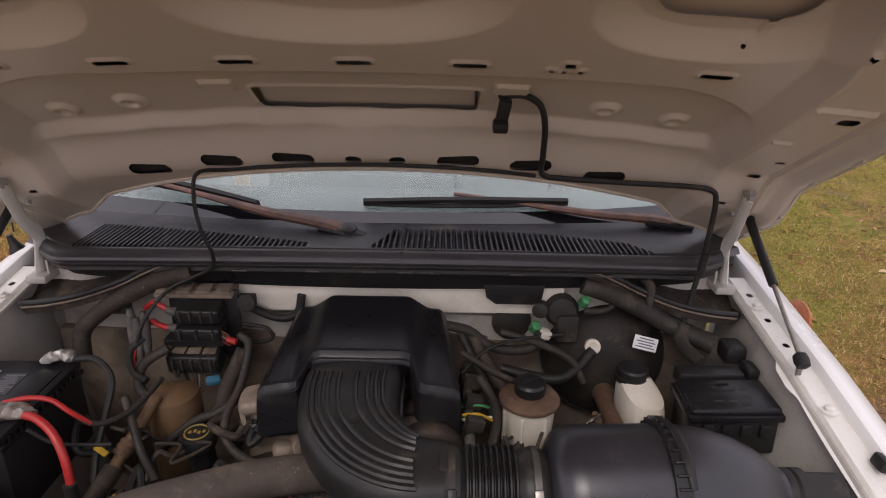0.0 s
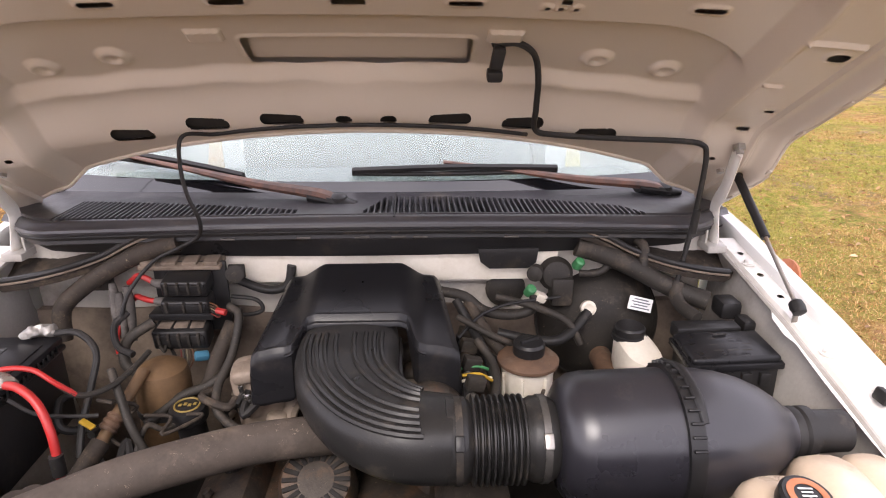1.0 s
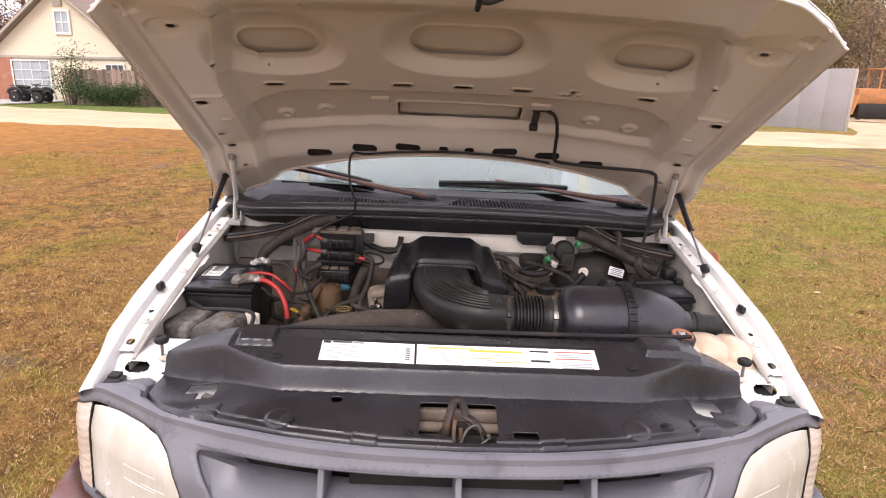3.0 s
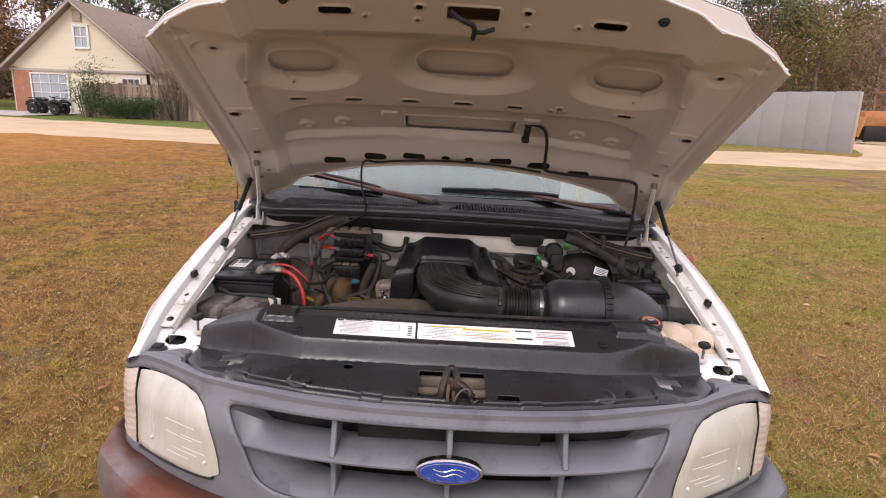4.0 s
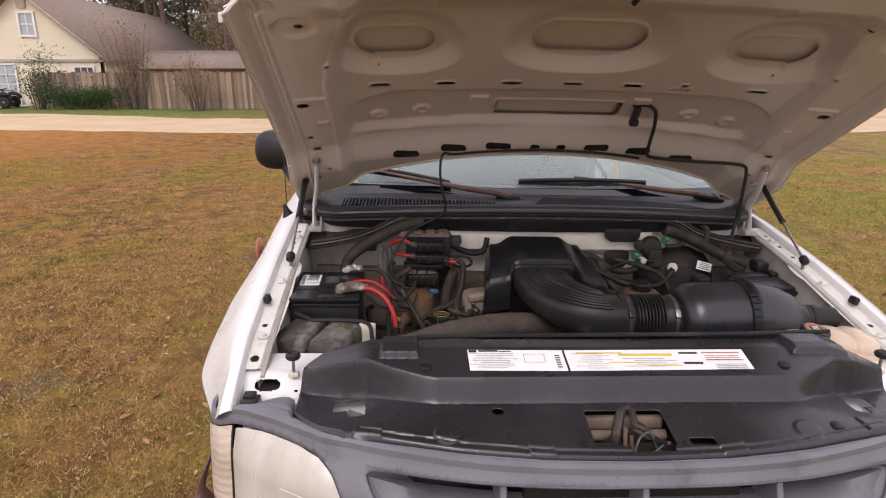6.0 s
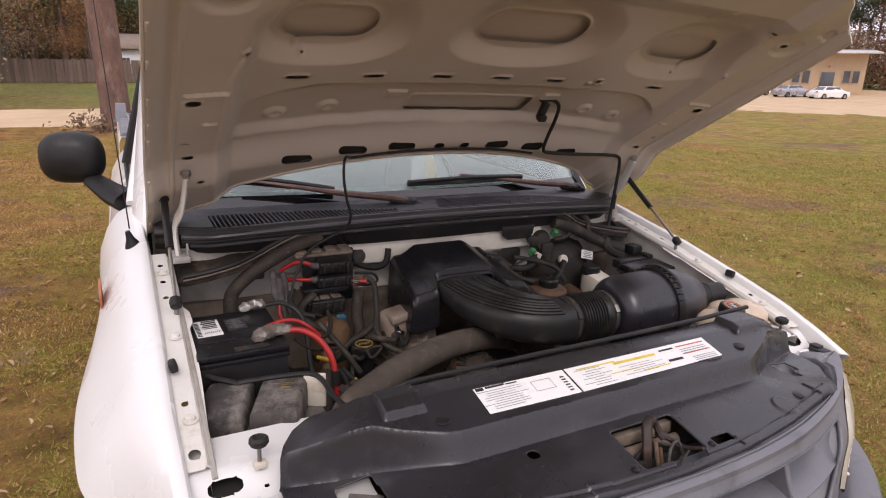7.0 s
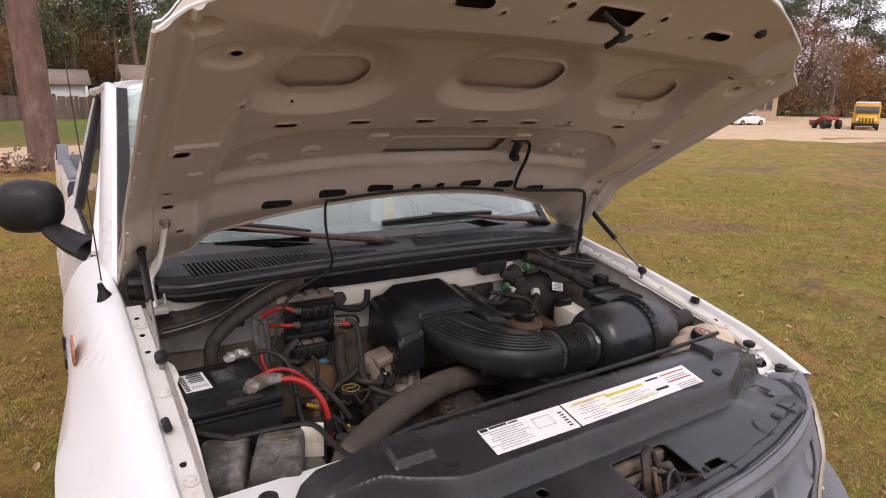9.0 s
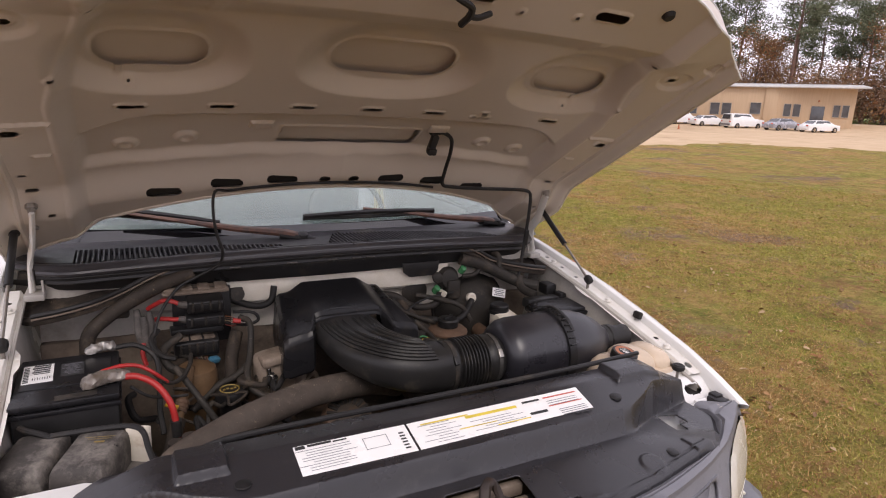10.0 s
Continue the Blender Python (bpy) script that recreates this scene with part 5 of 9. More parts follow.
roof_ob = sheet_part("roof", sheet(gx, gv, roof, (), lambda x, v: tuple(c + d for c, d in zip(roof(x, v), (0, 0, -0.04))), "roof"), WHITE, truck, "white cab roof")
for q in (-1, 1):
    # door below and above the belt line
    rows = []
    for y in np.linspace(1.5, 3.1, 20):
        zb = 1.205 + 0.01 * (y - 1.5)
        rows.append([(q * 0.975, y, zb), (q * 1.0, y, zb - 0.02), (q * 1.052, y, zb - 0.12), (q * 1.088, y, zb - 0.33), (q * 1.07, y, 0.6), (q * 1.02, y, 0.38)])
    bm = B()
    loft(bm, rows)
    door = part("cab_side", bm, WHITE, truck, "white door and cab side")
    lo = lambda y: Vector((q * 0.978, y, 1.205 + 0.01 * (y - 1.5)))
    hi_ = lambda y: Vector((q * (0.845 - 0.01 * (y - 1.9)), y, 1.748))
    bm = B()
    rows = []
    for k in range(12):
        f = k / 11
        a, b = lo(1.56).lerp(lo(2.55), f), hi_(2.02).lerp(hi_(2.55), f)
        rows.append([a, a.lerp(b, 0.33), a.lerp(b, 0.66), b])
    loft(bm, rows)
    pane = part("side_window", bm, TINT, door, "dark tinted side window glass")
    pane.visible_shadow = False
    bm = B()
    tube(bm, [lo(1.50), lo(1.56).lerp(hi_(2.02), 0.5), hi_(2.02), hi_(2.30), hi_(2.57), lo(2.57)], 0.022, 8, 8)
    tube(bm, [lo(1.5), lo(2.0), lo(2.57)], 0.012, 6)
    part("window_frame", bm, RUBBER, door)
    bm = B()
    tube(bm, [lo(1.48) + Vector((0.0, 0, 0.02)), lo(1.50).lerp(hi_(1.98), 0.5) + Vector((0.0, -0.01, 0.02)), hi_(2.02) + Vector((0, 0, 0.022)), hi_(2.5) + Vector((0, 0, 0.03)), hi_(3.05) + Vector((0, 0, 0.03))], 0.022, 10, 8)
    part("door_frame", bm, WHITE, door)
    bm = B()
    rows = [[lo(2.62), lo(2.62).lerp(hi_(2.62), 0.5), hi_(2.62)], [lo(3.1), lo(3.1).lerp(hi_(3.1), 0.5), hi_(3.1)]]
    loft(bm, rows)
    part("rear_pillar", bm, WHITE, door)
    # mirror
    bm = B()
    m = pose(q * 1.165, 1.80, 1.352, 0, 0, 12 * q)
    rows = []
    for k in range(9):
        f = k / 8
        sc = [0.80, 0.92, 0.985, 1.0, 0.995, 0.97, 0.9, 0.76, 0.5][k]
        y = 0.065 - 0.13 * f
        rows.append([m @ Vector((0.112 * sc * math.copysign(abs(math.cos(a)) ** 0.72, math.cos(a)), y, 0.098 * sc * math.copysign(abs(math.sin(a)) ** 0.78, math.sin(a)))) for a in [j * math.tau / 28 for j in range(28)]])
    loft(bm, rows, True, True)
    mirror = part("door_mirror", bm, BLACK, truck, "black plastic door mirror")
    bm = B()
    tube(bm, [(q * 0.985, 1.64, 1.205), (q * 1.03, 1.69, 1.222), (q * 1.10, 1.77, 1.268)], [0.072, 0.062, 0.045], 12, 6, flat=0.6)
    loft(bm, [[(q * 0.985, 1.56, 1.20), (q * 0.985, 1.84, 1.20)], [(q * 0.975, 1.60, 1.25), (q * 0.975, 1.80, 1.25)], [(q * 0.95, 1.72, 1.36), (q * 0.95, 1.76, 1.36)]])
    part("mirror_foot", bm, BLACK, mirror)
    # bed side with grey rail cap
    rows = []
    for y in np.linspace(3.16, 5.6, 20):
        rows.append([(q * 0.90, y, 1.24), (q * 0.93, y, 1.285), (q * 0.985, y, 1.285), (q * 1.0, y, 1.25), (q * 1.01, y, 1.0), (q * 1.0, y, 0.6), (q * 0.96, y, 0.42)])
    bm = B()
    loft(bm, rows)
    side = part("bed_side", bm, WHITE, truck, "white bed side")
    bm = B()
    tube(bm, [(q * 0.955, 3.2, 1.29), (q * 0.955, 4.4, 1.29), (q * 0.955, 5.6, 1.29)], 0.035, 8, 4, flat=0.5)
    part("rail_cap", bm, GREY, side)
    bm = B()
    rows = [[(q * 0.93, 4.35, 1.285), (q * 1.01, 4.35, 1.27)], [(q * 0.93, 4.45, 1.40), (q * 1.0, 4.45, 1.40)], [(q * 0.93, 4.62, 1.40), (q * 1.0, 4.62, 1.40)], [(q * 0.93, 4.75, 1.285), (q * 1.01, 4.75, 1.27)]]
    loft(bm, rows)
    part("rail_box", bm, GREY, side)
bm = B()
box(bm, (0, 3.13, 1.0), (1.75, 0.04, 1.2), 0.01)
box(bm, (0, 4.4, 0.75), (1.85, 2.4, 0.04), 0.01)
box(bm, (0, 5.6, 0.95), (1.9, 0.05, 0.6), 0.01)
part("bed_floor", bm, GREY, truck)
# cabin: dashboard, seats, wheel
bm = B()
rows = []
for x in np.linspace(-0.80, 0.80, 24):
    y = float(cowl_y(x))
    rows.append([(x, y + 0.11, 1.245 - 0.03 * x * x), (x, y + 0.3, 1.235), (x, 1.62, 1.22), (x, 1.68, 1.17), (x, 1.66, 0.9), (x, 1.5, 0.7)])
loft(bm, rows)
part("dashboard", bm, DASH, truck)
bm = B()
box(bm, (0, 2.55, 0.85), (1.45, 0.6, 0.25), 0.06)
box(bm, (0, 2.88, 1.2), (1.45, 0.18, 0.6), 0.06, (-10, 0, 0))
for x in (-0.42, 0.42):
    box(bm, (x, 2.92, 1.58), (0.28, 0.1, 0.16), 0.04)
part("bench_seat", bm, CLOTH, truck)
bm = B()
ring = [Vector((0.40 + 0.19 * math.cos(a), 1.98 + 0.07 * math.sin(a), 1.17 + 0.17 * math.sin(a))) for a in [k * math.tau / 24 for k in range(25)]]
tube(bm, ring, 0.014, 8, 2)
part("steering_wheel", bm, RUBBER, truck)
bm = B()
box(bm, (0, 2.3, 0.55), (1.6, 1.5, 0.04), 0.01)
part("cab_floor", bm, CLOTH, truck)

# wipers: arm, blade
for piv, knee, tip, b0, b1 in (((-0.085, 1.045, 1.262), (-0.30, 1.10, 1.295), (-0.66, 1.215, 1.345), (-0.80, 1.27, 1.345), (-0.34, 1.145, 1.30)),
                               ((0.80, 1.20, 1.245), (0.56, 1.165, 1.285), (0.18, 1.165, 1.335), (-0.058, 1.168, 1.312), (0.49, 1.225, 1.305))):
    piv, knee, tip, b0, b1 = (Vector(p) for p in (piv, knee, tip, b0, b1))
    bm = B()
    tube(bm, [piv, piv.lerp(knee, 0.25) + Vector((0, 0, 0.008)), knee, knee.lerp(tip, 0.5), tip], [0.020, 0.023, 0.019, 0.012, 0.008], 8, 6, flat=0.6)
    arm = part("wiper_arm", bm, WIPER, truck, "rust-brown wiper arm with black blade")
    bm = B()
    lathe(bm, [(0.022, -0.012), (0.024, 0.0), (0.02, 0.016), (0.01, 0.022)], pose(*piv, 12, 0, 0), 16)
    tube(bm, [piv + (piv - knee) * 0.20, piv, piv + (knee - piv) * 0.34], [0.014, 0.024, 0.025], 10, 5, flat=0.65)
    part("pivot_cap", bm, BLACK, arm)
    line = []
    for k in range(7):
        p = b0.lerp(b1, k / 6)
        v = max((p.z - 1.255) / 0.575, 0.0)
        p.y = min(p.y, float(screen(np.array(p.x), np.array(v))[1]) - 0.022)
        line.append(p)
    bm = B()
    tube(bm, [p + Vector((0, -0.004, 0.007 + 0.010 * math.sin(k * math.pi / 6))) for k, p in enumerate(line)], 0.0095, 6, 4)
    part("blade_spine", bm, BLACK, arm)
    bm = B()
    tube(bm, line, 0.011, 6, 4, flat=0.6)
    part("blade_rubber", bm, RUBBER, arm)

# ---- engine bay ----
# engine block, heads, front accessories
engine = thing("engine", (0, 0.65, 0.45), "grimy engine with aluminium parts and black accessories", "engine")
bm = B()
box(bm, (-0.02, 0.68, 0.62), (0.46, 0.56, 0.34), 0.03)
part("block", bm, GREASE, engine)
for q in (-1, 1):
    bm = B()
    box(bm, (-0.03 + q * 0.235, 0.66, 0.83 if q > 0 else 0.775), (0.13, 0.50, 0.10), 0.025, (0, 22 * q, 0))
    for k in range(6):
        lathe(bm, [(0.010, 0), (0.010, 0.012), (0.004, 0.014)], pose(-0.03 + q * (0.20 + 0.07 * (k % 2)), 0.45 + 0.08 * k, 0.875 if q > 0 else 0.82, 0, 22 * q, 0), 8)
    part("valve_cover", bm, GREASE, engine)
bm = B()
for k in range(4):
    y = 0.55 + 0.10 * k
    tube(bm, [(0.07, y, 0.93), (0.13, y, 0.955), (0.18, y + 0.01, 0.92), (0.205, y + 0.01, 0.84)], [0.030, 0.030, 0.026, 0.026], 12, 5)
part("intake_runner", bm, GREASE, engine)
CAST = mat("dusty_tan_casting", (0.33, 0.265, 0.21), (0.22, 0.17, 0.13), 10, 0.65, 0.1, bump=0.25, dirt=(0.12, 0.085, 0.06), dirt_amount=0.35, dirt_scale=9, specks=(0.07, 0.05, 0.04), speck_scale=40, speck_level=0.62)
bm = B()
box(bm, (-0.243, 0.775, 0.885), (0.122, 0.09, 0.185), 0.030, (0, -6, 8), 4)
box(bm, (-0.262, 0.745, 0.962), (0.070, 0.06, 0.030), 0.010, (0, -6, 8), 3)
box(bm, (-0.205, 0.725, 0.845), (0.05, 0.05, 0.05), 0.018, (0, 0, 20), 3)
lathe(bm, [(0.040, -0.09), (0.040, -0.02), (0.046, -0.014), (0.046, 0.0), (0.034, 0.003), (0.028, 0.0), (0.027, -0.03)], along((-0.140, 0.735, 0.860), (-0.03, 0.62, 0.875)), 28, False)
casting = part("throttle_body", bm, CAST, engine, "tan dusty cast throttle body")
bm = B()
lathe(bm, [(0.0005, -0.030), (0.0285, -0.030), (0.0285, -0.034), (0.0005, -0.034)], along((-0.140, 0.735, 0.860), (-0.03, 0.62, 0.875)), 24)
part("port", bm, DARK, casting)
bm = B()
box(bm, (-0.272, 0.722, 0.905), (0.012, 0.018, 0.085), 0.004, (0, -6, 12))
rod(bm, (-0.232, 0.722, 0.985), (-0.218, 0.705, 0.968), 0.010, 8)
lathe(bm, [(0.011, 0), (0.011, 0.008), (0.006, 0.009)], pose(-0.262, 0.715, 0.915, 75, 0, 20), 6)
part("linkage", bm, CHROME, casting, "bright steel linkage")
bm = B()
box(bm, (0.05, 0.62, 0.945), (0.14, 0.16, 0.05), 0.015)
part("plenum", bm, ALU, engine)
# alternator with vent slots
m = pose(-0.092, 0.555, 0.808, 34, 0, 0)
bm = B()
lathe(bm, [(0.072, -0.05), (0.076, -0.03), (0.076, 0.035), (0.066, 0.055), (0.03, 0.06)], m, 32)
alt = part("alternator", bm, GREASE, engine, "dusty aluminium alternator with vent slots")
for k in range(20):
    bm = B()
    a = k * math.tau / 20
    box(bm, (0.05 * math.cos(a), 0.05 * math.sin(a), 0.058), (0.030, 0.009, 0.006), 0.001, (0, 0, math.degrees(a)))
    bmesh.ops.transform(bm, matrix=m, verts=bm.verts)
    part("vent_slot", bm, DARK, alt)
# fan shroud and fan blades below
bm = B()
rows = []
for k in range(25):
    a = math.pi * (0.02 + 0.96 * k / 24)
    c = Vector((0.02 + 0.30 * math.cos(a), 0, 0.56 + 0.30 * math.sin(a)))
    d = Vector((math.cos(a), 0, math.sin(a)))
    rows.append([c + Vector((0, 0.28, 0)) + 0.03 * d, c + Vector((0, 0.33, 0)) + 0.02 * d, c + Vector((0, 0.40, 0)), c + Vector((0, 0.40, 0)) - 0.012 * d, c + Vector((0, 0.30, 0)) - 0.012 * d])
loft(bm, rows)
part("fan_shroud", bm, BLACK, engine)
bm = B()
lathe(bm, [(0.02, 0), (0.09, 0.0), (0.10, 0.03), (0.05, 0.05)], pose(0.02, 0.40, 0.60, 90, 0, 0), 24)
for k in range(9):
    a = k * 40
    box(bm, (0.02 + 0.17 * math.cos(radians(a)), 0.38, 0.60 + 0.17 * math.sin(radians(a))), (0.16, 0.006, 0.07), 0.002, (0, -a, 0))
part("fan", bm, BLACK, engine)
bm = B()
for k in range(14):
    x = -0.30 + 0.043 * k
    y = 0.42 + 0.25 * ((k * 37) % 11) / 11
    box(bm, (x, y, 0.74 + 0.05 * ((k * 53) % 7) / 7), (0.05, 0.06, 0.06), 0.012, (10 * (k % 3), 20 * (k % 2), 13 * k))
part("accessory_clutter", bm, GREASE, engine)

# engine cover with a raised hump and an arched mouth
cover = thing("engine_cover", (-0.03, 0.82, 0.93), "black plastic engine cover with raised centre and oval mark", "engine cover")


def cover_top(x, y):
    """Flat wings that rise to the rear, and a hump down the middle."""
    a = np.abs(x)
    hump = 0.030 * step01(a, 0.150, 0.085)
    return 1.050 + 0.20 * (y - 0.69) - 0.010 * step01(a, 0.15, 0.21) + hump


gp, gq = np.meshgrid(np.linspace(-1.16, 1.16, 117), np.linspace(-0.10, 1.22, 80))


def cover_place(p, r):
    """p across (past one: side skirts), r from the rear to the front (past one: front skirt)."""
    c, e = np.clip(p, -1, 1), np.clip(r, 0, 1)
    mouth = step01(np.abs(c), 0.62, 0.50)
    front = 0.680 + 0.066 * mouth
    y = 0.950 + (front - 0.950) * e
    x = c * (0.178 + 0.034 * e)
    z = cover_top(x, y)
    side = np.clip((np.abs(p) - 1) / 0.16, 0, 1)
    z = z - 0.010 * step01(np.abs(c), 0.94, 1.0) - 0.125 * side
    x = x + np.sign(c) * 0.006 * np.sin(side * 1.5)
    skirt = np.clip((r - 1) / 0.22, 0, 1)
    z = z - 0.010 * step01(e, 0.965, 1.0) - (0.105 * (1 - mouth) + 0.012 * mouth) * skirt
    y = y - 0.006 * np.sin(skirt * 1.5)
    rear = np.clip(-r / 0.10, 0, 1)
    z = z - 0.012 * step01(e, 0.04, 0.0) - 0.07 * rear
    return -0.022 + x, y, np.maximum(z, 0.925)


shell = sheet_part("shell", sheet(gp, gq, cover_place, (), None, "shell"), COVER, cover)
mod = shell.modifiers.new("thickness", "SOLIDIFY")
mod.thickness, mod.offset = 0.005, -1
bm = B()
mouth_line = [tuple(float(v) for v in cover_place(np.array(p), np.array(1.0))) for p in np.linspace(-0.68, 0.68, 41)]
tube(bm, [(x, y - 0.003, z - 0.002) for x, y, z in mouth_line], 0.0045, 8, 2)
part("mouth_rim", bm, COVER, cover)
mt = pose(-0.022, 0.905, 1.1225, 11, 0, 0)
bm = B()
ring = [mt @ Vector((0.042 * math.cos(a), 0.017 * math.sin(a), 0.0)) for a in [k * math.tau / 32 for k in range(33)]]
tube(bm, ring, 0.0016, 6, 1)
part("oval_badge", bm, DUSTY, cover, "embossed oval outline badge")
bm = B()
bars(bm, [(-0.026 + 0.013 * k, 0.0, 0.006, 0.010) for k in range(5)], 0.0, mt)
part("badge_bars", bm, DUSTY, cover)
mt2 = pose(-0.024, 0.838, 1.1088, 11, 0, 0)
bm = B()
bars(bm, [(-0.035 + 0.0175 * k, 0.008, 0.013, 0.012) for k in range(5)] + [(-0.03 + 0.02 * k, -0.010, 0.016, 0.010) for k in range(4)], 0.0, mt2)
part("embossed_bars", bm, DUSTY, cover)

# ribbed intake elbow
elbow = thing("intake_elbow", (0.0, 0.56, 0.93), "dusty black ribbed plastic intake elbow", "air duct")
path = [(-0.036, 0.775, 1.038), (-0.036, 0.71, 1.038), (-0.035, 0.64, 1.034), (-0.020, 0.565, 1.025), (0.025, 0.495, 1.014), (0.085, 0.455, 1.006), (0.160, 0.447, 1.0)]
wid = [0.098, 0.104, 0.103, 0.099, 0.094, 0.086, 0.076]
hei = [0.036, 0.040, 0.046, 0.053, 0.060, 0.064, 0.065]
line = spline(path, 8)


def on_elbow(f, w, lift=0.0):
    """A place on the elbow: f along it, w the angle round it (pi/2 on top)."""
    i = f * (len(line) - 1)
    k = min(int(i), len(line) - 2)
    c = line[k].lerp(line[k + 1], i - k)
    t = (line[min(k + 2, len(line) - 1)] - line[max(k - 1, 0)]).normalized()
    side = t.cross(Vector((0, 0, 1))).normalized()
    up = side.cross(t)
    j = f * (len(wid) - 1)
    a = min(int(j), len(wid) - 2)
    W, Hh = wid[a] + (wid[a + 1] - wid[a]) * (j - a), hei[a] + (hei[a + 1] - hei[a]) * (j - a)
    cw, sw = math.cos(w), math.sin(w)
    pw = 0.72
    return c + side * (W + lift) * math.copysign(abs(cw) ** pw, cw) + up * (Hh + lift) * math.copysign(abs(sw) ** pw, sw)


bm = B()
rows = [[on_elbow(k / 48, a * math.tau / 40) for a in range(40)] for k in range(49)]
loft(bm, rows, True, True)
part("duct", bm, ELBOW, elbow)
for k in range(9):
    w = math.pi * (0.24 + 0.056 * k)
    f0, f1 = 0.22 - 0.010 * abs(k - 4), 0.90 - 0.006 * k
    bm = B()
    tube(bm, [on_elbow(f0 + (f1 - f0) * j / 16, w, 0.001) for j in range(17)], 0.0052, 6, 2)
    part("rib", bm, ELBOW, elbow)
bm = B()
tube(bm, [on_elbow(0.05 + 0.9 * j / 20, math.pi * 1.03, 0.003) for j in range(21)], 0.005, 6, 2)
part("seam", bm, ELBOW, elbow)

# corrugated hose and drum-shaped air cleaner
AX = lambda x: along((x, 0.447, 0.996), (x + 1, 0.447, 0.996))
hose = thing("intake_hose", (0.25, 0.447, 0.92), "black corrugated rubber intake hose with steel clamp", "hose")
bm = B()
prof = [(0.068, 0.150), (0.074, 0.152), (0.074, 0.184), (0.071, 0.188)]
for k in range(9):
    x = 0.194 + 0.0105 * k
    prof += [(0.067, x), (0.077, x + 0.003), (0.077, x + 0.006), (0.067, x + 0.009)]
prof += [(0.070, 0.295), (0.073, 0.300), (0.073, 0.328), (0.066, 0.340)]
lathe(bm, prof, AX(0), 40)
part("bellows", bm, ELBOW, hose)
for x in (0.172, 0.318):
    bm = B()
    lathe(bm, [(0.0735, x - 0.006), (0.0755, x - 0.006), (0.0755, x + 0.006), (0.0735, x + 0.006)], AX(0), 40, False)
    clamp = part("clamp", bm, CLAMP if x > 0.3 else DUSTY, hose, "worm-drive steel clamp" if x > 0.3 else "")
    bm = B()
    box(bm, (x, 0.385, 1.035), (0.016, 0.014, 0.026), 0.003, (-40, 0, 0))
    part("clamp_screw", bm, STEEL if x > 0.3 else ELBOW, clamp)
drum = thing("air_cleaner", (0.55, 0.45, 0.87), "satin black drum-shaped air cleaner with band clamp", "air cleaner")
bm = B()
lathe(bm, [(0.066, 0.340), (0.084, 0.343), (0.100, 0.353), (0.111, 0.371), (0.115, 0.395), (0.116, 0.46), (0.118, 0.532)], AX(0), 56)
part("housing", bm, DRUM, drum)
bm = B()
lathe(bm, [(0.118, 0.556), (0.1155, 0.595), (0.110, 0.632), (0.099, 0.670), (0.083, 0.704), (0.064, 0.732), (0.048, 0.749), (0.042, 0.765)], AX(0), 56)
part("lid", bm, DRUM, drum)
bm = B()
lathe(bm, [(0.118, 0.530), (0.1255, 0.531), (0.1265, 0.544), (0.1255, 0.557), (0.118, 0.558)], AX(0), 56)
part("band_clamp", bm, BLACK, drum)
for k in range(22):
    a = radians(25 + 9.5 * k)
    bm = B()
    box(bm, (0.545, 0.447 - 0.1275 * math.cos(a), 0.996 + 0.1275 * math.sin(a)), (0.022, 0.005, 0.009), 0.002, (-math.degrees(a) + 90, 0, 0))
    part("band_tooth", bm, BLACK, drum)
bm = B()
tube(bm, [(0.538, 0.50, 1.118), (0.55, 0.45, 1.129), (0.556, 0.392, 1.112), (0.558, 0.355, 1.085)], [0.004, 0.008, 0.009, 0.006], 8, 5, flat=0.6)
part("band_latch", bm, BLACK, drum)
bm = B()
lathe(bm, [(0.042, 0.752), (0.045, 0.757), (0.045, 0.772), (0.040, 0.774), (0.045, 0.780), (0.045, 0.796), (0.038, 0.800), (0.037, 0.862)], AX(0), 32)
part("snorkel", bm, RUBBER, drum, "dusty inlet snorkel")

# fan shroud with a yellow caution strip
shroud = thing("fan_shroud", (0.0, 0.28, 0.9), "black plastic fan shroud with yellow caution sticker", "fan shroud")
bm = B()
rows = [[(x, 0.215, 0.945 - 0.03 * x * x), (x, 0.32 - 0.1 * x * x, 0.855 - 0.10 * x * x), (x, 0.44 - 0.2 * x * x, 0.798 - 0.15 * x * x), (x, 0.51 - 0.2 * x * x, 0.794 - 0.15 * x * x), (x, 0.525 - 0.2 * x * x, 0.77 - 0.12 * x * x), (x, 0.53 - 0.2 * x * x, 0.70)] for x in np.linspace(-0.42, 0.42, 25)]
loft(bm, rows)
part("shell", bm, BLACK, shroud)
bm = B()
slab(bm, [(-0.142, 0.474), (0.057, 0.478), (0.057, 0.505), (-0.142, 0.502)], 0.8000, 0.8010)
strip_ = part("sticker", bm, OLDYELLOW, shroud, "grimy yellow sticker with black print")
word = bpy.data.curves.new("caution", "FONT")
word.body, word.size, word.align_x = "CAUTION FAN", 0.014, "CENTER"
ob = bpy.data.objects.new("caution", word)
me = bpy.data.meshes.new_from_object(ob)
bpy.data.objects.remove(ob)
bm = B()
bm.from_mesh(me)
bmesh.ops.translate(bm, vec=(-0.036, 0.483, 0.8015), verts=bm.verts)
part("print", bm, INK, strip_)
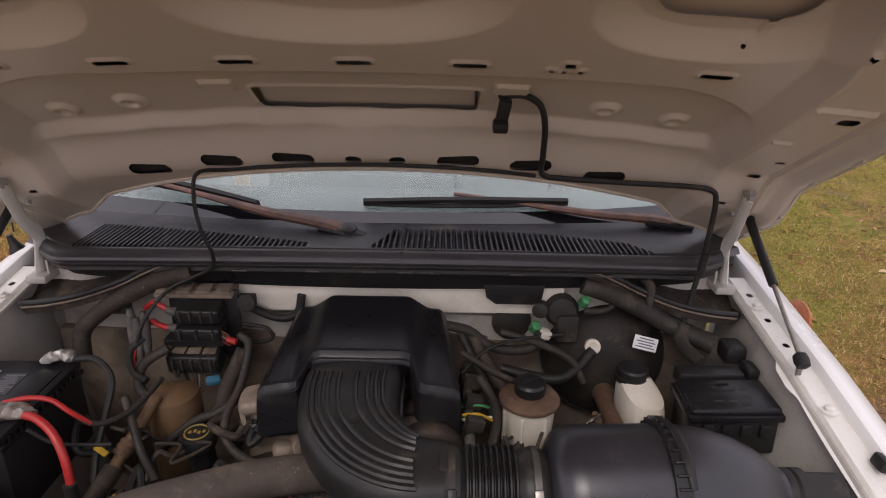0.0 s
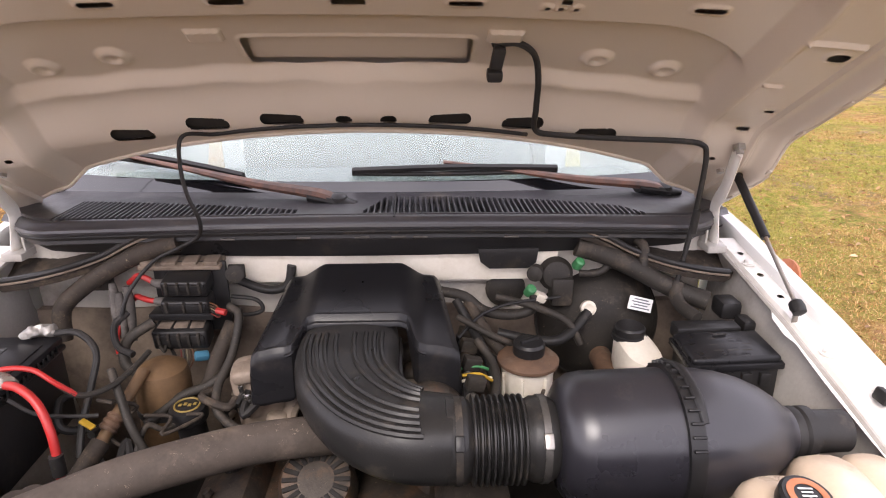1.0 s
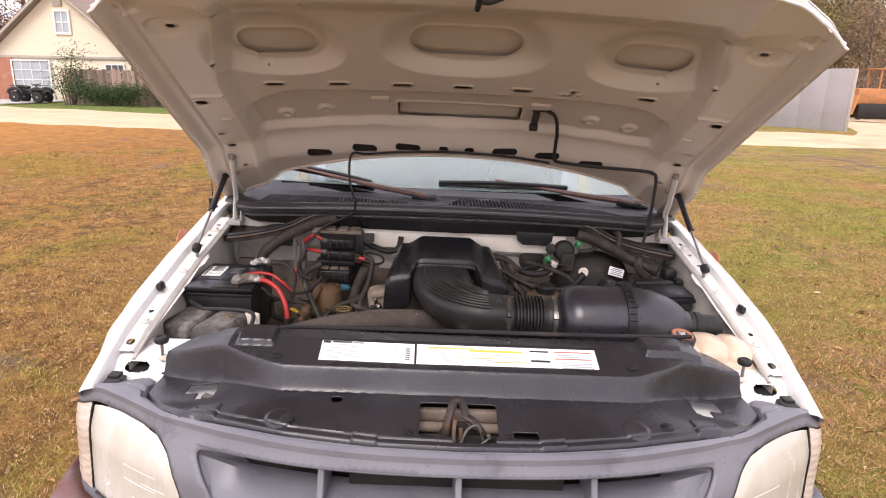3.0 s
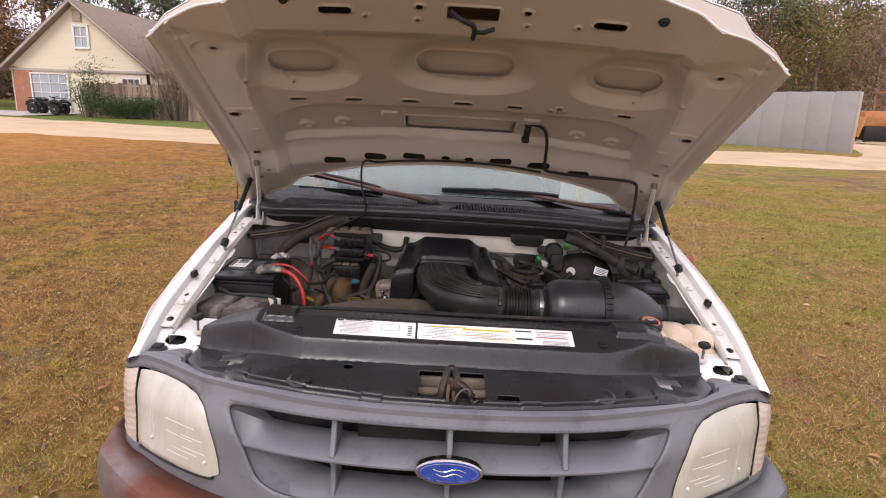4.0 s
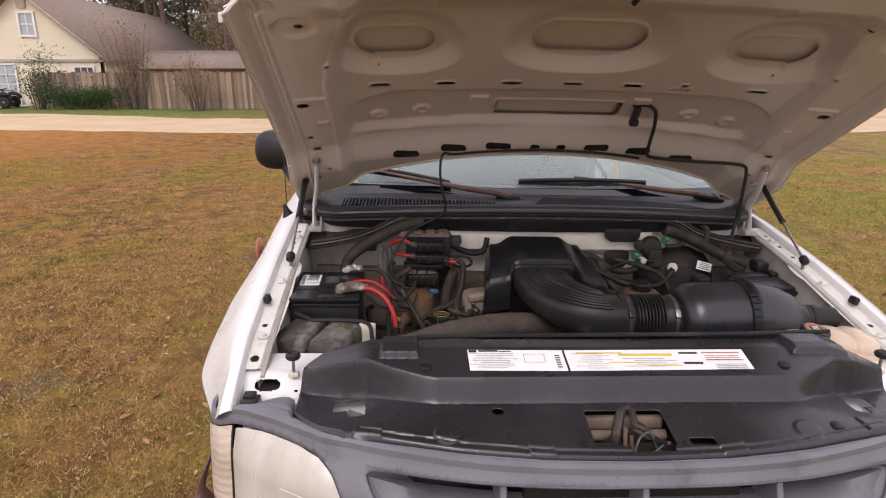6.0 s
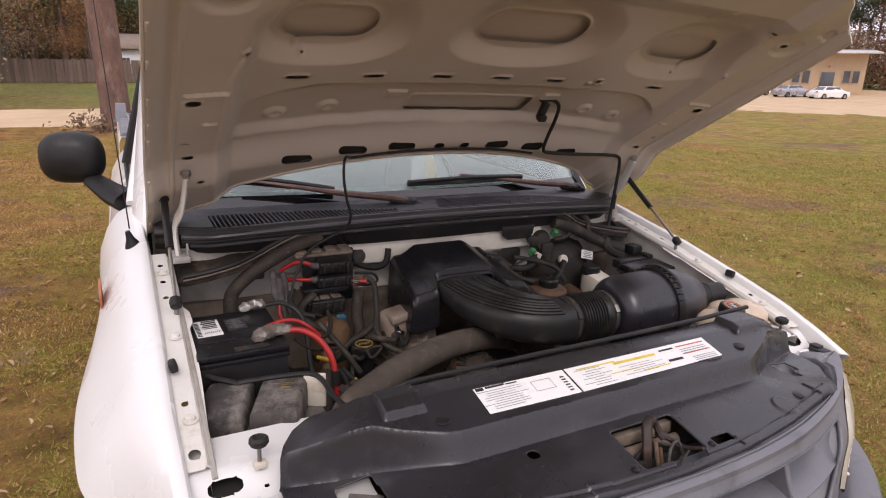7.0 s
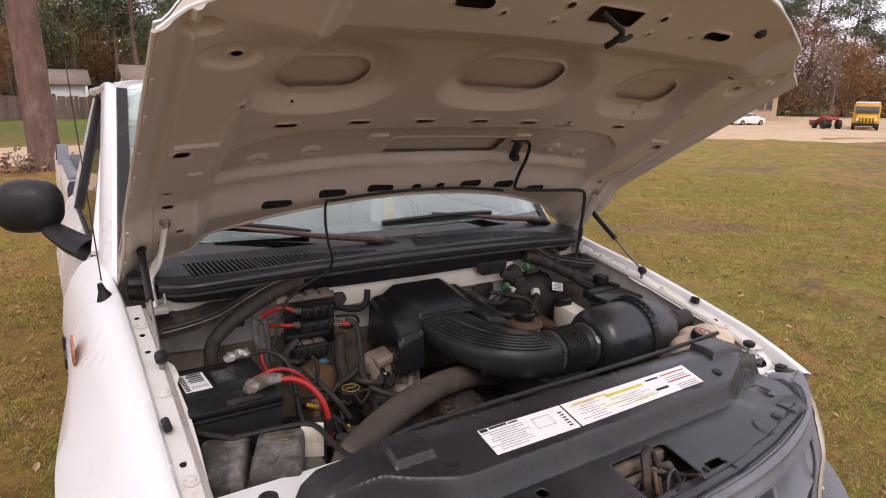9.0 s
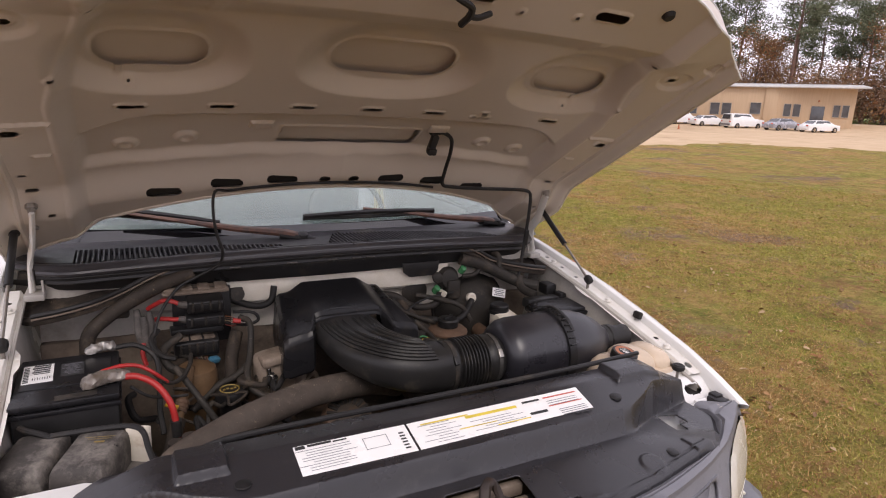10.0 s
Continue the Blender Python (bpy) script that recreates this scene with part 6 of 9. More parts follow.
# radiator hose
rad = thing("radiator_hose", (-0.3, 0.42, 0.9), "thick dusty grey-black radiator hose", "hose")
bm = B()
tube(bm, [(-0.597, 0.285, 0.83), (-0.590, 0.300, 0.885), (-0.562, 0.335, 0.925), (-0.46, 0.398, 0.940), (-0.39, 0.432, 0.948), (-0.30, 0.473, 0.950), (-0.20, 0.520, 0.944), (-0.09, 0.558, 0.930), (0.02, 0.595, 0.905), (0.10, 0.625, 0.87)], 0.038, 18, 8)
part("rubber_hose", bm, mat("tan_dusted_rubber", (0.10, 0.08, 0.066), (0.055, 0.045, 0.038), 9, 0.75, bump=0.25, dirt=(0.19, 0.15, 0.115), dirt_amount=0.40, dirt_scale=7, spec=0.2, specks=(0.34, 0.27, 0.20), speck_scale=60, speck_level=0.60), rad)
bm = B()
lathe(bm, [(0.0385, 0), (0.041, 0.001), (0.041, 0.012), (0.0385, 0.013)], along((-0.592, 0.296, 0.872), (-0.586, 0.305, 0.90)), 24, False)
part("clamp", bm, STEEL, rad)

# battery
battery = thing("car_battery", (-0.775, 0.645, 0.84), "black car battery with white label and corroded clamp", "battery")
bm = B()
box(bm, (-0.773, 0.645, 0.930), (0.214, 0.268, 0.18), 0.006)
part("case", bm, BLACK, battery)
bm = B()
box(bm, (-0.773, 0.645, 1.030), (0.220, 0.274, 0.016), 0.004)
box(bm, (-0.773, 0.645, 1.013), (0.224, 0.278, 0.012), 0.003)
part("lid", bm, COVER, battery)
for k in range(14):
    bm = B()
    box(bm, (-0.661, 0.53 + 0.017 * k, 1.02), (0.004, 0.006, 0.016), 0.001)
    part("lid_rib", bm, BLACK, battery)
bm = B()
box(bm, (-0.775, 0.665, 1.0385), (0.190, 0.150, 0.005), 0.003)
part("vent_cap", bm, COVER, battery, "long flat vent cap")
mt = pose(-0.838, 0.678, 1.0412, 0, 0, 2)
bm = B()
slab(bm, [(-0.032, -0.054), (0.032, -0.054), (0.032, 0.054), (-0.032, 0.054)], 0, 0.0010, mt)
lb = part("label", bm, PAPER, battery, "white label with black print bars")
bm = B()
bars(bm, [(-0.024, -0.046 + 0.0095 * k, 0.011, 0.006) for k in range(10)] + [(0.008, 0.046, 0.036, 0.009), (0.006, 0.033, 0.038, 0.010), (0.008, 0.020, 0.034, 0.008), (0.006, 0.008, 0.038, 0.008), (0.008, -0.003, 0.034, 0.005)], 0.0010, mt, 0.0006)
bars(bm, [(-0.010 + 0.005 * k, -0.032, 0.0016, 0.014) for k in range(8)], 0.0010, mt, 0.0006)
part("print", bm, INK, lb)
mt = pose(-0.766, 0.682, 1.0412, 0, 0, 2)
bm = B()
slab(bm, [(-0.025, -0.040), (0.025, -0.040), (0.025, 0.040), (-0.025, 0.040)], 0, 0.001, mt)
lb = part("sticker", bm, INK, battery, "black sticker with grey print bars")
bm = B()
bars(bm, [(0.003 * (-1) ** k, 0.032 - 0.0075 * k, 0.040 - 0.008 * (k % 3), 0.0032) for k in range(9)], 0.001, mt, 0.0006)
part("print", bm, INKGREY, lb)
TAPE = mat("crinkled_dusty_tape", (0.20, 0.17, 0.145), (0.10, 0.085, 0.07), 30, 0.32, bump=0.5, fine=60, dirt=(0.10, 0.075, 0.055), dirt_amount=0.35, dirt_scale=30, spec=0.6, specks=(0.55, 0.53, 0.5), speck_scale=50, speck_level=0.6)
FOIL = mat("crinkled_bright_metal", (0.42, 0.40, 0.375), (0.24, 0.225, 0.205), 40, 0.42, 0.6, bump=0.5, fine=70)
for pts, rr_, m_, lab_ in (([(-0.742, 0.556, 1.045), (-0.722, 0.562, 1.052), (-0.690, 0.572, 1.055), (-0.658, 0.574, 1.053), (-0.640, 0.568, 1.050)], [0.012, 0.024, 0.020, 0.019, 0.011], TAPE, "lead clamp wrapped in dusty clear tape"),
                           ([(-0.738, 0.772, 1.046), (-0.722, 0.775, 1.052), (-0.700, 0.778, 1.056), (-0.680, 0.776, 1.053), (-0.667, 0.772, 1.050)], [0.010, 0.018, 0.014, 0.017, 0.009], FOIL, "bright crinkled lead clamp")):
    bm = B()
    tube(bm, pts, rr_, 16, 7, flat=0.75)
    for v in bm.verts:
        v.co += 0.006 * Vector(noise.noise_vector(v.co * 75))
        v.co.z = max(v.co.z, 1.0395)
    part("cable_clamp", bm, m_, battery, lab_)
bm = B()
box(bm, (-0.752, 0.528, 1.0390), (0.085, 0.026, 0.0015), 0.0006, (0, 0, 3))
part("clear_film", bm, DUSTY, battery, "torn clear film")


def cable(name, pts, r, material, label, category="cable", n=8, step=6):
    ob = thing(name, pts[0], label, category)
    bm = B()
    tube(bm, pts, r, n, step)
    part("jacket", bm, material, ob)
    return ob


red = cable("battery_cable", [(-0.655, 0.566, 1.052), (-0.62, 0.556, 1.050), (-0.582, 0.538, 1.028), (-0.555, 0.515, 0.985), (-0.545, 0.500, 0.925), (-0.545, 0.495, 0.87)], 0.0082, RED, "thick red battery cable with yellow tag", n=12)
bm = B()
tube(bm, [(-0.546, 0.4995, 0.945), (-0.545, 0.498, 0.905)], 0.0125, 10)
part("black_sleeve", bm, RUBBER, red)
cable("red_wire", [(-0.70, 0.585, 1.064), (-0.66, 0.60, 1.066), (-0.62, 0.605, 1.058), (-0.585, 0.60, 1.035), (-0.555, 0.61, 1.00)], 0.0052, RED, "red wire from battery clamp")
cable("black_wire", [(-0.585, 0.602, 1.033), (-0.55, 0.615, 0.995), (-0.515, 0.66, 0.985), (-0.49, 0.72, 0.995), (-0.482, 0.775, 1.0)], 0.0062, DUSTY, "black taped wire from battery to relays")
cable("red_wire", [(-0.598, 0.895, 1.005), (-0.603, 0.882, 0.975), (-0.595, 0.865, 0.945)], 0.0065, RED, "short red wire below the connectors")
neg = cable("ground_cable", [(-0.672, 0.772, 1.050), (-0.62, 0.77, 1.05), (-0.575, 0.74, 1.02), (-0.57, 0.69, 0.97), (-0.575, 0.64, 0.91), (-0.57, 0.60, 0.86)], 0.0075, RUBBER, "black battery ground cable")
cable("black_wire", [(-0.64, 0.55, 1.03), (-0.60, 0.555, 0.995), (-0.555, 0.575, 0.975), (-0.51, 0.59, 0.965)], 0.004, RUBBER, "thin black wire with yellow tag")
for p, r in (((-0.548, 0.612, 0.930), (10, 15, -25)), ((-0.475, 0.52, 0.885), (20, 60, 20))):
    tg = thing("wire_tag", p, "small yellow plastic wire tag", "tag")
    bm = B()
    box(bm, p, (0.034, 0.013, 0.006), 0.002, r)
    part("strip", bm, YELLOW, tg)

# vapour canister with two humps
CANI = mat("pale_dusted_plastic", (0.075, 0.066, 0.06), (0.035, 0.032, 0.03), 14, 0.65, bump=0.2, fine=180, dirt=(0.33, 0.295, 0.26), dirt_amount=0.55, dirt_scale=8, spec=0.25, specks=(0.015, 0.014, 0.013), speck_scale=22, speck_level=0.60)
can = thing("vapor_canister", (-0.77, 0.36, 0.86), "dusty black twin-hump plastic canister", "canister")
for cx, cy, zt in ((-0.838, 0.420, 0.982), (-0.722, 0.374, 0.990)):
    bm = B()
    mh = pose(cx, cy, 0, 0, 0, -21)
    rows = []
    for f, z in ((1.06, 0.86), (1.04, 0.925), (1.0, zt - 0.035), (0.97, zt - 0.016), (0.90, zt - 0.005), (0.80, zt)):
        rows.append([mh @ Vector((f * 0.056 * a + 0.004 * (z > 0.95) * b, f * 0.070 * b, z - 0.014 * (b < 0) + 0.003 * a * (z > 0.95))) for a, b in ((-1, -0.85), (-0.93, -0.97), (-0.8, -1), (0.8, -1), (0.93, -0.97), (1, -0.85), (1, 0.85), (0.93, 0.97), (0.8, 1), (-0.8, 1), (-0.93, 0.97), (-1, 0.85))])
    loft(bm, rows, True, True)
    part("hump", bm, CANI, can, "grey-dusted black plastic")
bm = B()
mh = pose(-0.765, 0.39, 0.90, 0, 0, -21)
slab(bm, [tuple((mh @ Vector((x, y, 0)))[:2]) for x, y in ((-0.14, -0.085), (0.10, -0.095), (0.155, -0.06), (0.155, 0.02), (0.13, 0.085), (-0.14, 0.085))], 0.895, 0.915, Matrix(), 0.006)
part("tray", bm, DUSTBOX, can)
bm = B()
bars(bm, [(0.01, 0.030, 0.06, 0.002), (0.012, 0.022, 0.045, 0.0015), (0.014, 0.010, 0.020, 0.006)], 0.9905, pose(-0.722, 0.374, 0, 0, 0, -14), 0.0008)
part("print", bm, DULLGOLD, can)
cable("vapor_hose", [(-0.87, 0.53, 0.985), (-0.85, 0.49, 0.99), (-0.81, 0.46, 0.985), (-0.775, 0.44, 0.965)], 0.007, RUBBER, "thin black hose over canister", "hose")

# prop rod across the shield and its bracket
bar = thing("hood_prop_rod", (0.0, 0.22, 1.03), "long thin black steel rod lying across the shield", "rod")
bm = B()
tube(bm, [(-0.80, 0.455, 0.985), (-0.70, 0.430, 0.995), (-0.64, 0.405, 1.0), (-0.62, 0.375, 0.995), (-0.612, 0.315, 0.985), (-0.60, 0.250, 0.985), (-0.57, 0.215, 1.005), (-0.50, 0.199, 1.036), (-0.40, 0.195, 1.046), (0.0, 0.190, 1.051), (0.40, 0.185, 1.057), (0.66, 0.190, 1.062)], 0.0065, 8, 8)
part("steel_bar", bm, BLACK, bar)
bm = B()
box(bm, (-0.46, 0.197, 1.042), (0.045, 0.016, 0.010), 0.003, (0, 0, 3))
part("clip", bm, BLACK, bar)
brk = thing("rod_bracket", (-0.62, 0.33, 0.93), "cream plastic rod bracket", "bracket")
bm = B()
box(bm, (-0.630, 0.400, 0.958), (0.054, 0.010, 0.088), 0.003, (0, 0, -28))
part("plate", bm, WHITEPL, brk)
bm = B()
for x, z, l in ((-0.545, 0.94, 0.10), (-0.515, 0.95, 0.05)):
    rod(bm, (x, 0.40, z - l), (x - 0.01, 0.39, z), 0.014, 12)
    lathe(bm, [(0.018, 0), (0.018, 0.012)], pose(x - 0.01, 0.39, z - 0.002), 12)
cl = thing("line_connector", (-0.53, 0.40, 0.86), "dusty black hose connectors", "connector")
part("connector_body", bm, HOSE, cl)
bm = B()
rod(bm, (-0.54, 0.42, 0.91), (-0.475, 0.43, 0.935), 0.013, 10)
rod(bm, (-0.475, 0.43, 0.935), (-0.455, 0.432, 0.942), 0.016, 10)
part("fitting", bm, ALU, cl)

# oil filler
oil = thing("oil_filler", (-0.39, 0.706, 0.78), "black oil filler neck with yellow-marked cap", "oil filler")
bm = B()
rod(bm, (-0.385, 0.72, 0.74), (-0.388, 0.708, 0.88), 0.030, 20)
part("neck", bm, BLACK, oil)
bm = B()
lathe(bm, [(0.038, 0.872), (0.041, 0.878), (0.041, 0.894), (0.037, 0.903), (0.028, 0.906), (0.005, 0.906)], pose(-0.389, 0.706, 0), 28)
capo = part("cap", bm, BLACK, oil)
bm = B()
ring = [(-0.389 + 0.026 * math.cos(a), 0.706 + 0.026 * math.sin(a), 0.907) for a in [k * math.tau / 28 for k in range(29)]]
tube(bm, ring, 0.0022, 6, 1)
for k in range(4):
    box(bm, (-0.404 + 0.010 * k, 0.706 + 0.004 * (k % 2), 0.907), (0.007, 0.009, 0.002), 0.0005)
part("cap_mark", bm, DULLGOLD, capo, "yellow ring and marks")

# gold-brown accumulator
acc = thing("accumulator", (-0.47, 0.79, 0.75), "brown-dusted metal accumulator canister", "canister")
bm = B()
lathe(bm, [(0.02, 0.72), (0.050, 0.725), (0.060, 0.74), (0.060, 0.93), (0.055, 0.95), (0.03, 0.965), (0.012, 0.968)], pose(-0.47, 0.79, 0), 28)
GOLD = mat("brown_dusted_metal", (0.20, 0.12, 0.06), (0.12, 0.07, 0.035), 16, 0.6, 0.3, bump=0.2, dirt=(0.11, 0.07, 0.04), dirt_amount=0.35, dirt_scale=12)
part("shell", bm, GOLD, acc)
bm = B()
lathe(bm, [(0.0605, 0.845), (0.0625, 0.846), (0.0625, 0.862), (0.0605, 0.863)], pose(-0.47, 0.79, 0), 28, False)
part("strap", bm, RUBBER, acc)
bm = B()
tube(bm, [(-0.54, 0.60, 0.865), (-0.525, 0.65, 0.90), (-0.505, 0.70, 0.935), (-0.487, 0.75, 0.97)], 0.013, 10)
part("line", bm, GOLD, acc, "brown metal refrigerant line")
bm = B()
lathe(bm, [(0.017, 0), (0.02, 0.006), (0.017, 0.012), (0.02, 0.018), (0.017, 0.024), (0.02, 0.03), (0.017, 0.036)], along((-0.53, 0.64, 0.893), (-0.50, 0.70, 0.935)), 14)
part("line_fitting", bm, RUST, acc)
bm = B()
tube(bm, [(-0.57, 0.50, 0.80), (-0.555, 0.56, 0.845), (-0.535, 0.62, 0.88)], 0.020, 10)
part("lower_line", bm, HOSE, acc)

# relay and fuse blocks on a black bracket
rel = thing("relay_block", (-0.42, 0.92, 1.0), "stacked dusty black relay blocks on bracket", "relay block")
def relay(c, size, lines, cap):
    """A block with a stepped front, raised ribs and a dusted top."""
    bm = B()
    box(bm, c, size, 0.007, (10, 0, 0), 3)
    box(bm, (c[0] + size[0] * 0.06, c[1] - size[1] * 0.42, c[2] - size[2] * 0.05), (size[0] * 0.80, size[1] * 0.3, size[2] * 0.62), 0.005, (10, 0, 0))
    blk = part("relay", bm, BLACK, rel, "dusty black relay block")
    for k in range(lines):
        bm = B()
        box(bm, (c[0] - size[0] * 0.36 + size[0] * 0.72 * k / max(lines - 1, 1), c[1] - size[1] * 0.55, c[2]), (0.007, 0.012, size[2] * 0.66), 0.002, (10, 0, 0))
        part("rib", bm, DUSTY, blk)
    if cap:
        bm = B()
        for k in range(3):
            box(bm, (c[0] - size[0] * 0.29 + size[0] * 0.29 * k, c[1] + 0.003, c[2] + size[2] * 0.5), (size[0] * 0.25, size[1] * 0.7, 0.006), 0.002, (10, 0, 4 * k - 4))
        part("dusty_cap", bm, DUSTTAN, blk, "brown dust on the block's top")


relay((-0.425, 0.893, 1.110), (0.104, 0.055, 0.040), 4, False)
relay((-0.428, 0.890, 1.064), (0.108, 0.055, 0.036), 3, False)
relay((-0.454, 0.900, 0.976), (0.128, 0.055, 0.052), 5, True)
bm = B()
box(bm, (-0.447, 0.938, 1.144), (0.19, 0.055, 0.012), 0.004, (8, 0, 0))
for k in range(4):
    box(bm, (-0.52 + 0.048 * k, 0.935, 1.152), (0.034, 0.040, 0.010), 0.003, (8, 0, 0))
part("fuse_cover", bm, DUSTTAN, rel, "brown-dusted flat fuse cover")
bm = B()
box(bm, (-0.43, 0.935, 1.06), (0.17, 0.012, 0.18), 0.004)
box(bm, (-0.45, 0.915, 1.025), (0.15, 0.05, 0.018), 0.004)
part("mounting_plate", bm, BLACK, rel)
bm = B()
lathe(bm, [(0.02, 0), (0.022, 0.006), (0.008, 0.008)], pose(-0.325, 0.93, 1.118, 80, 0, 0), 14)
box(bm, (-0.325, 0.945, 1.118), (0.04, 0.012, 0.035), 0.004)
part("bracket_ear", bm, DUSTY, rel)
bm = B()
box(bm, (-0.408, 0.872, 0.932), (0.034, 0.022, 0.018), 0.005, (20, 10, 30))
part("blue_tape", bm, BLUEPL, rel, "blue tape remnant")
for z, dz in ((1.112, 0.014), (1.066, 0.004)):
    bm = B()
    tube(bm, [(-0.582, 0.945, z - 0.020), (-0.562, 0.932, z - 0.004), (-0.540, 0.905, z + dz), (-0.515, 0.890, z + dz), (-0.496, 0.886, z + 0.004)], 0.0068, 10)
    part("red_lead", bm, RED, rel, "short red lead")
    bm = B()
    tube(bm, [(-0.502, 0.887, z + 0.006), (-0.488, 0.886, z + 0.002), (-0.472, 0.888, z)], [0.0085, 0.011, 0.012], 10)
    part("lead_boot", bm, DUSTBOX, rel)
for x, z, y in ((-0.612, 1.07, 0.925), (-0.596, 1.05, 0.915), (-0.580, 1.062, 0.925)):
    bm = B()
    tube(bm, [(x, y, z + 0.03), (x + 0.003, y - 0.005, z), (x + 0.004, y - 0.012, z - 0.045), (x + 0.012, y - 0.03, z - 0.10)], [0.008, 0.012, 0.012, 0.006], 10)
    part("boot", bm, DUSTBOX, rel, "dusty grey connector boot")
bm = B()
box(bm, (-0.655, 0.965, 1.095), (0.05, 0.03, 0.055), 0.008)
lathe(bm, [(0.014, 0), (0.016, 0.008), (0.010, 0.014)], pose(-0.66, 0.95, 1.09, 80, 0, 0), 12)
part("solenoid", bm, DUSTY, rel, "dusty firewall solenoid")
bm = B()
rod(bm, (-0.352, 0.852, 1.060), (-0.330, 0.846, 1.057), 0.0075, 8)
part("red_tip", bm, RED, rel)

for k, (c, m_) in enumerate((((0.30, 0.10, 0.03), "orange_wire"), ((0.16, 0.08, 0.04), "brown_wire"), ((0.50, 0.40, 0.25), "tan_wire"), ((0.05, 0.05, 0.055), "grey_wire"), ((0.34, 0.03, 0.02), "dull_red_wire"))):
    wm = mat(m_, tuple(0.45 * v for v in c), None, 20, 0.6, bump=0.05, dirt=(0.06, 0.045, 0.035), dirt_amount=0.3, dirt_scale=20)
    o = 0.007 * k
    cable(m_, [(-0.372, 0.872, 1.070 - o), (-0.352, 0.858, 1.068 - o), (-0.345, 0.850, 1.058 - o * 0.4)], 0.0018, wm, "thin coloured wire at the relay blocks")
    cable(m_, [(-0.43 - o, 0.88, 0.945), (-0.425 - o, 0.86, 0.925), (-0.44 - o, 0.84, 0.905), (-0.47 - o, 0.82, 0.90 + o)], 0.0018, wm, "thin coloured wire under the relay blocks")
# looms and hoses of the bay
cable("wire_loom", [(-0.33, 0.875, 1.06), (-0.303, 0.85, 1.045), (-0.312, 0.80, 0.976), (-0.333, 0.74, 0.925), (-0.318, 0.69, 0.892), (-0.25, 0.65, 0.872), (-0.156, 0.63, 0.872)], 0.010, DUSTY, "dusty black corrugated wire loom", "cable", 10)
cable("wire_loom", [(-0.305, 0.79, 0.950), (-0.36, 0.765, 0.918), (-0.417, 0.75, 0.900), (-0.489, 0.72, 0.850)], 0.011, DUSTY, "dusty black corrugated wire loom", "cable", 10)
cable("heater_hose", [(-0.45, 0.938, 1.195), (-0.53, 0.935, 1.172), (-0.62, 0.935, 1.128), (-0.69, 0.935, 1.083), (-0.738, 0.925, 1.035), (-0.745, 0.915, 0.96)], 0.021, HOSE, "brown dusty heater hose on firewall", "hose", 14, 8)
cable("heater_hose", [(-0.335, 0.905, 1.0), (-0.36, 0.85, 0.94), (-0.37, 0.80, 0.90), (-0.40, 0.77, 0.86)], 0.020, HOSE, "dusty heater hose dropping to engine", "hose", 12)
cable("vacuum_hose", [(-0.345, 0.975, 1.09), (-0.28, 0.965, 1.065), (-0.24, 0.965, 1.06), (-0.21, 0.97, 1.075), (-0.20, 0.975, 1.12)], 0.011, RUBBER, "black hose clipped to firewall", "hose", 10)
cable("black_wire", [(-0.34, 0.93, 1.06), (-0.28, 0.92, 1.055), (-0.265, 0.915, 1.03), (-0.30, 0.91, 1.02), (-0.34, 0.905, 1.03)], 0.005, RUBBER, "looped thin black wire")
cable("wire_loom", [(-0.50, 0.86, 1.03), (-0.55, 0.83, 1.0), (-0.54, 0.78, 0.97), (-0.50, 0.76, 0.95)], 0.012, DUSTY, "dusty wire loom behind battery", "cable", 10)
cable("wire_loom", [(-0.56, 0.87, 1.05), (-0.58, 0.84, 1.03), (-0.56, 0.80, 1.0), (-0.52, 0.78, 0.99)], 0.008, RUBBER, "thin black wire bundle", "cable", 8)
rng = random.Random(4)
for k in range(16):
    x, y, z = -0.58 + 0.30 * rng.random(), 0.56 + 0.34 * rng.random(), 0.80 + 0.12 * rng.random()
    pts = [(x, y, z)]
    for j in range(4):
        x, y, z = x + rng.uniform(-0.06, 0.06), y + rng.uniform(-0.07, 0.07), max(0.72, min(0.96, z + rng.uniform(-0.05, 0.04)))
        pts.append((x, y, z))
    cable("engine_wire", pts, rng.choice((0.004, 0.006, 0.009, 0.012)), rng.choice((RUBBER, DUSTY, HOSE, RUBBER)), "dusty wire in the depth of the bay")
# cables of the driver's side of the engine
cable("wire_loom", [(0.16, 0.92, 1.07), (0.22, 0.92, 1.055), (0.27, 0.91, 1.02), (0.34, 0.915, 1.005), (0.39, 0.92, 1.02), (0.395, 0.925, 1.055)], 0.013, DUSTY, "dusty wire loom by firewall", "cable", 10)
cable("wire_loom", [(0.20, 0.91, 1.05), (0.235, 0.86, 1.0), (0.265, 0.78, 0.965), (0.275, 0.70, 0.94)], 0.011, RUBBER, "black wire loom over valve cover", "cable", 10)
cable("wire_loom", [(0.23, 0.92, 1.04), (0.27, 0.86, 0.985), (0.31, 0.82, 0.95), (0.33, 0.78, 0.92)], 0.016, HOSE, "braided brown wire loom", "cable", 10)
cable("vacuum_hose", [(0.20, 0.83, 0.99), (0.26, 0.88, 1.025), (0.34, 0.90, 1.045), (0.46, 0.93, 1.045)], 0.004, RUBBER, "thin black vacuum line", "hose")
cable("vacuum_hose", [(0.525, 0.905, 1.015), (0.49, 0.88, 0.985), (0.44, 0.85, 0.968), (0.38, 0.86, 0.965), (0.30, 0.88, 0.975)], 0.013, RUBBER, "black booster vacuum hose", "hose", 10)
inj = thing("fuel_rail", (0.22, 0.75, 0.93), "grimy fuel rail with grey connectors", "fuel rail")
bm = B()
rod(bm, (0.215, 0.62, 0.945), (0.215, 0.90, 0.96), 0.011, 10)
part("rail", bm, STEEL, inj)
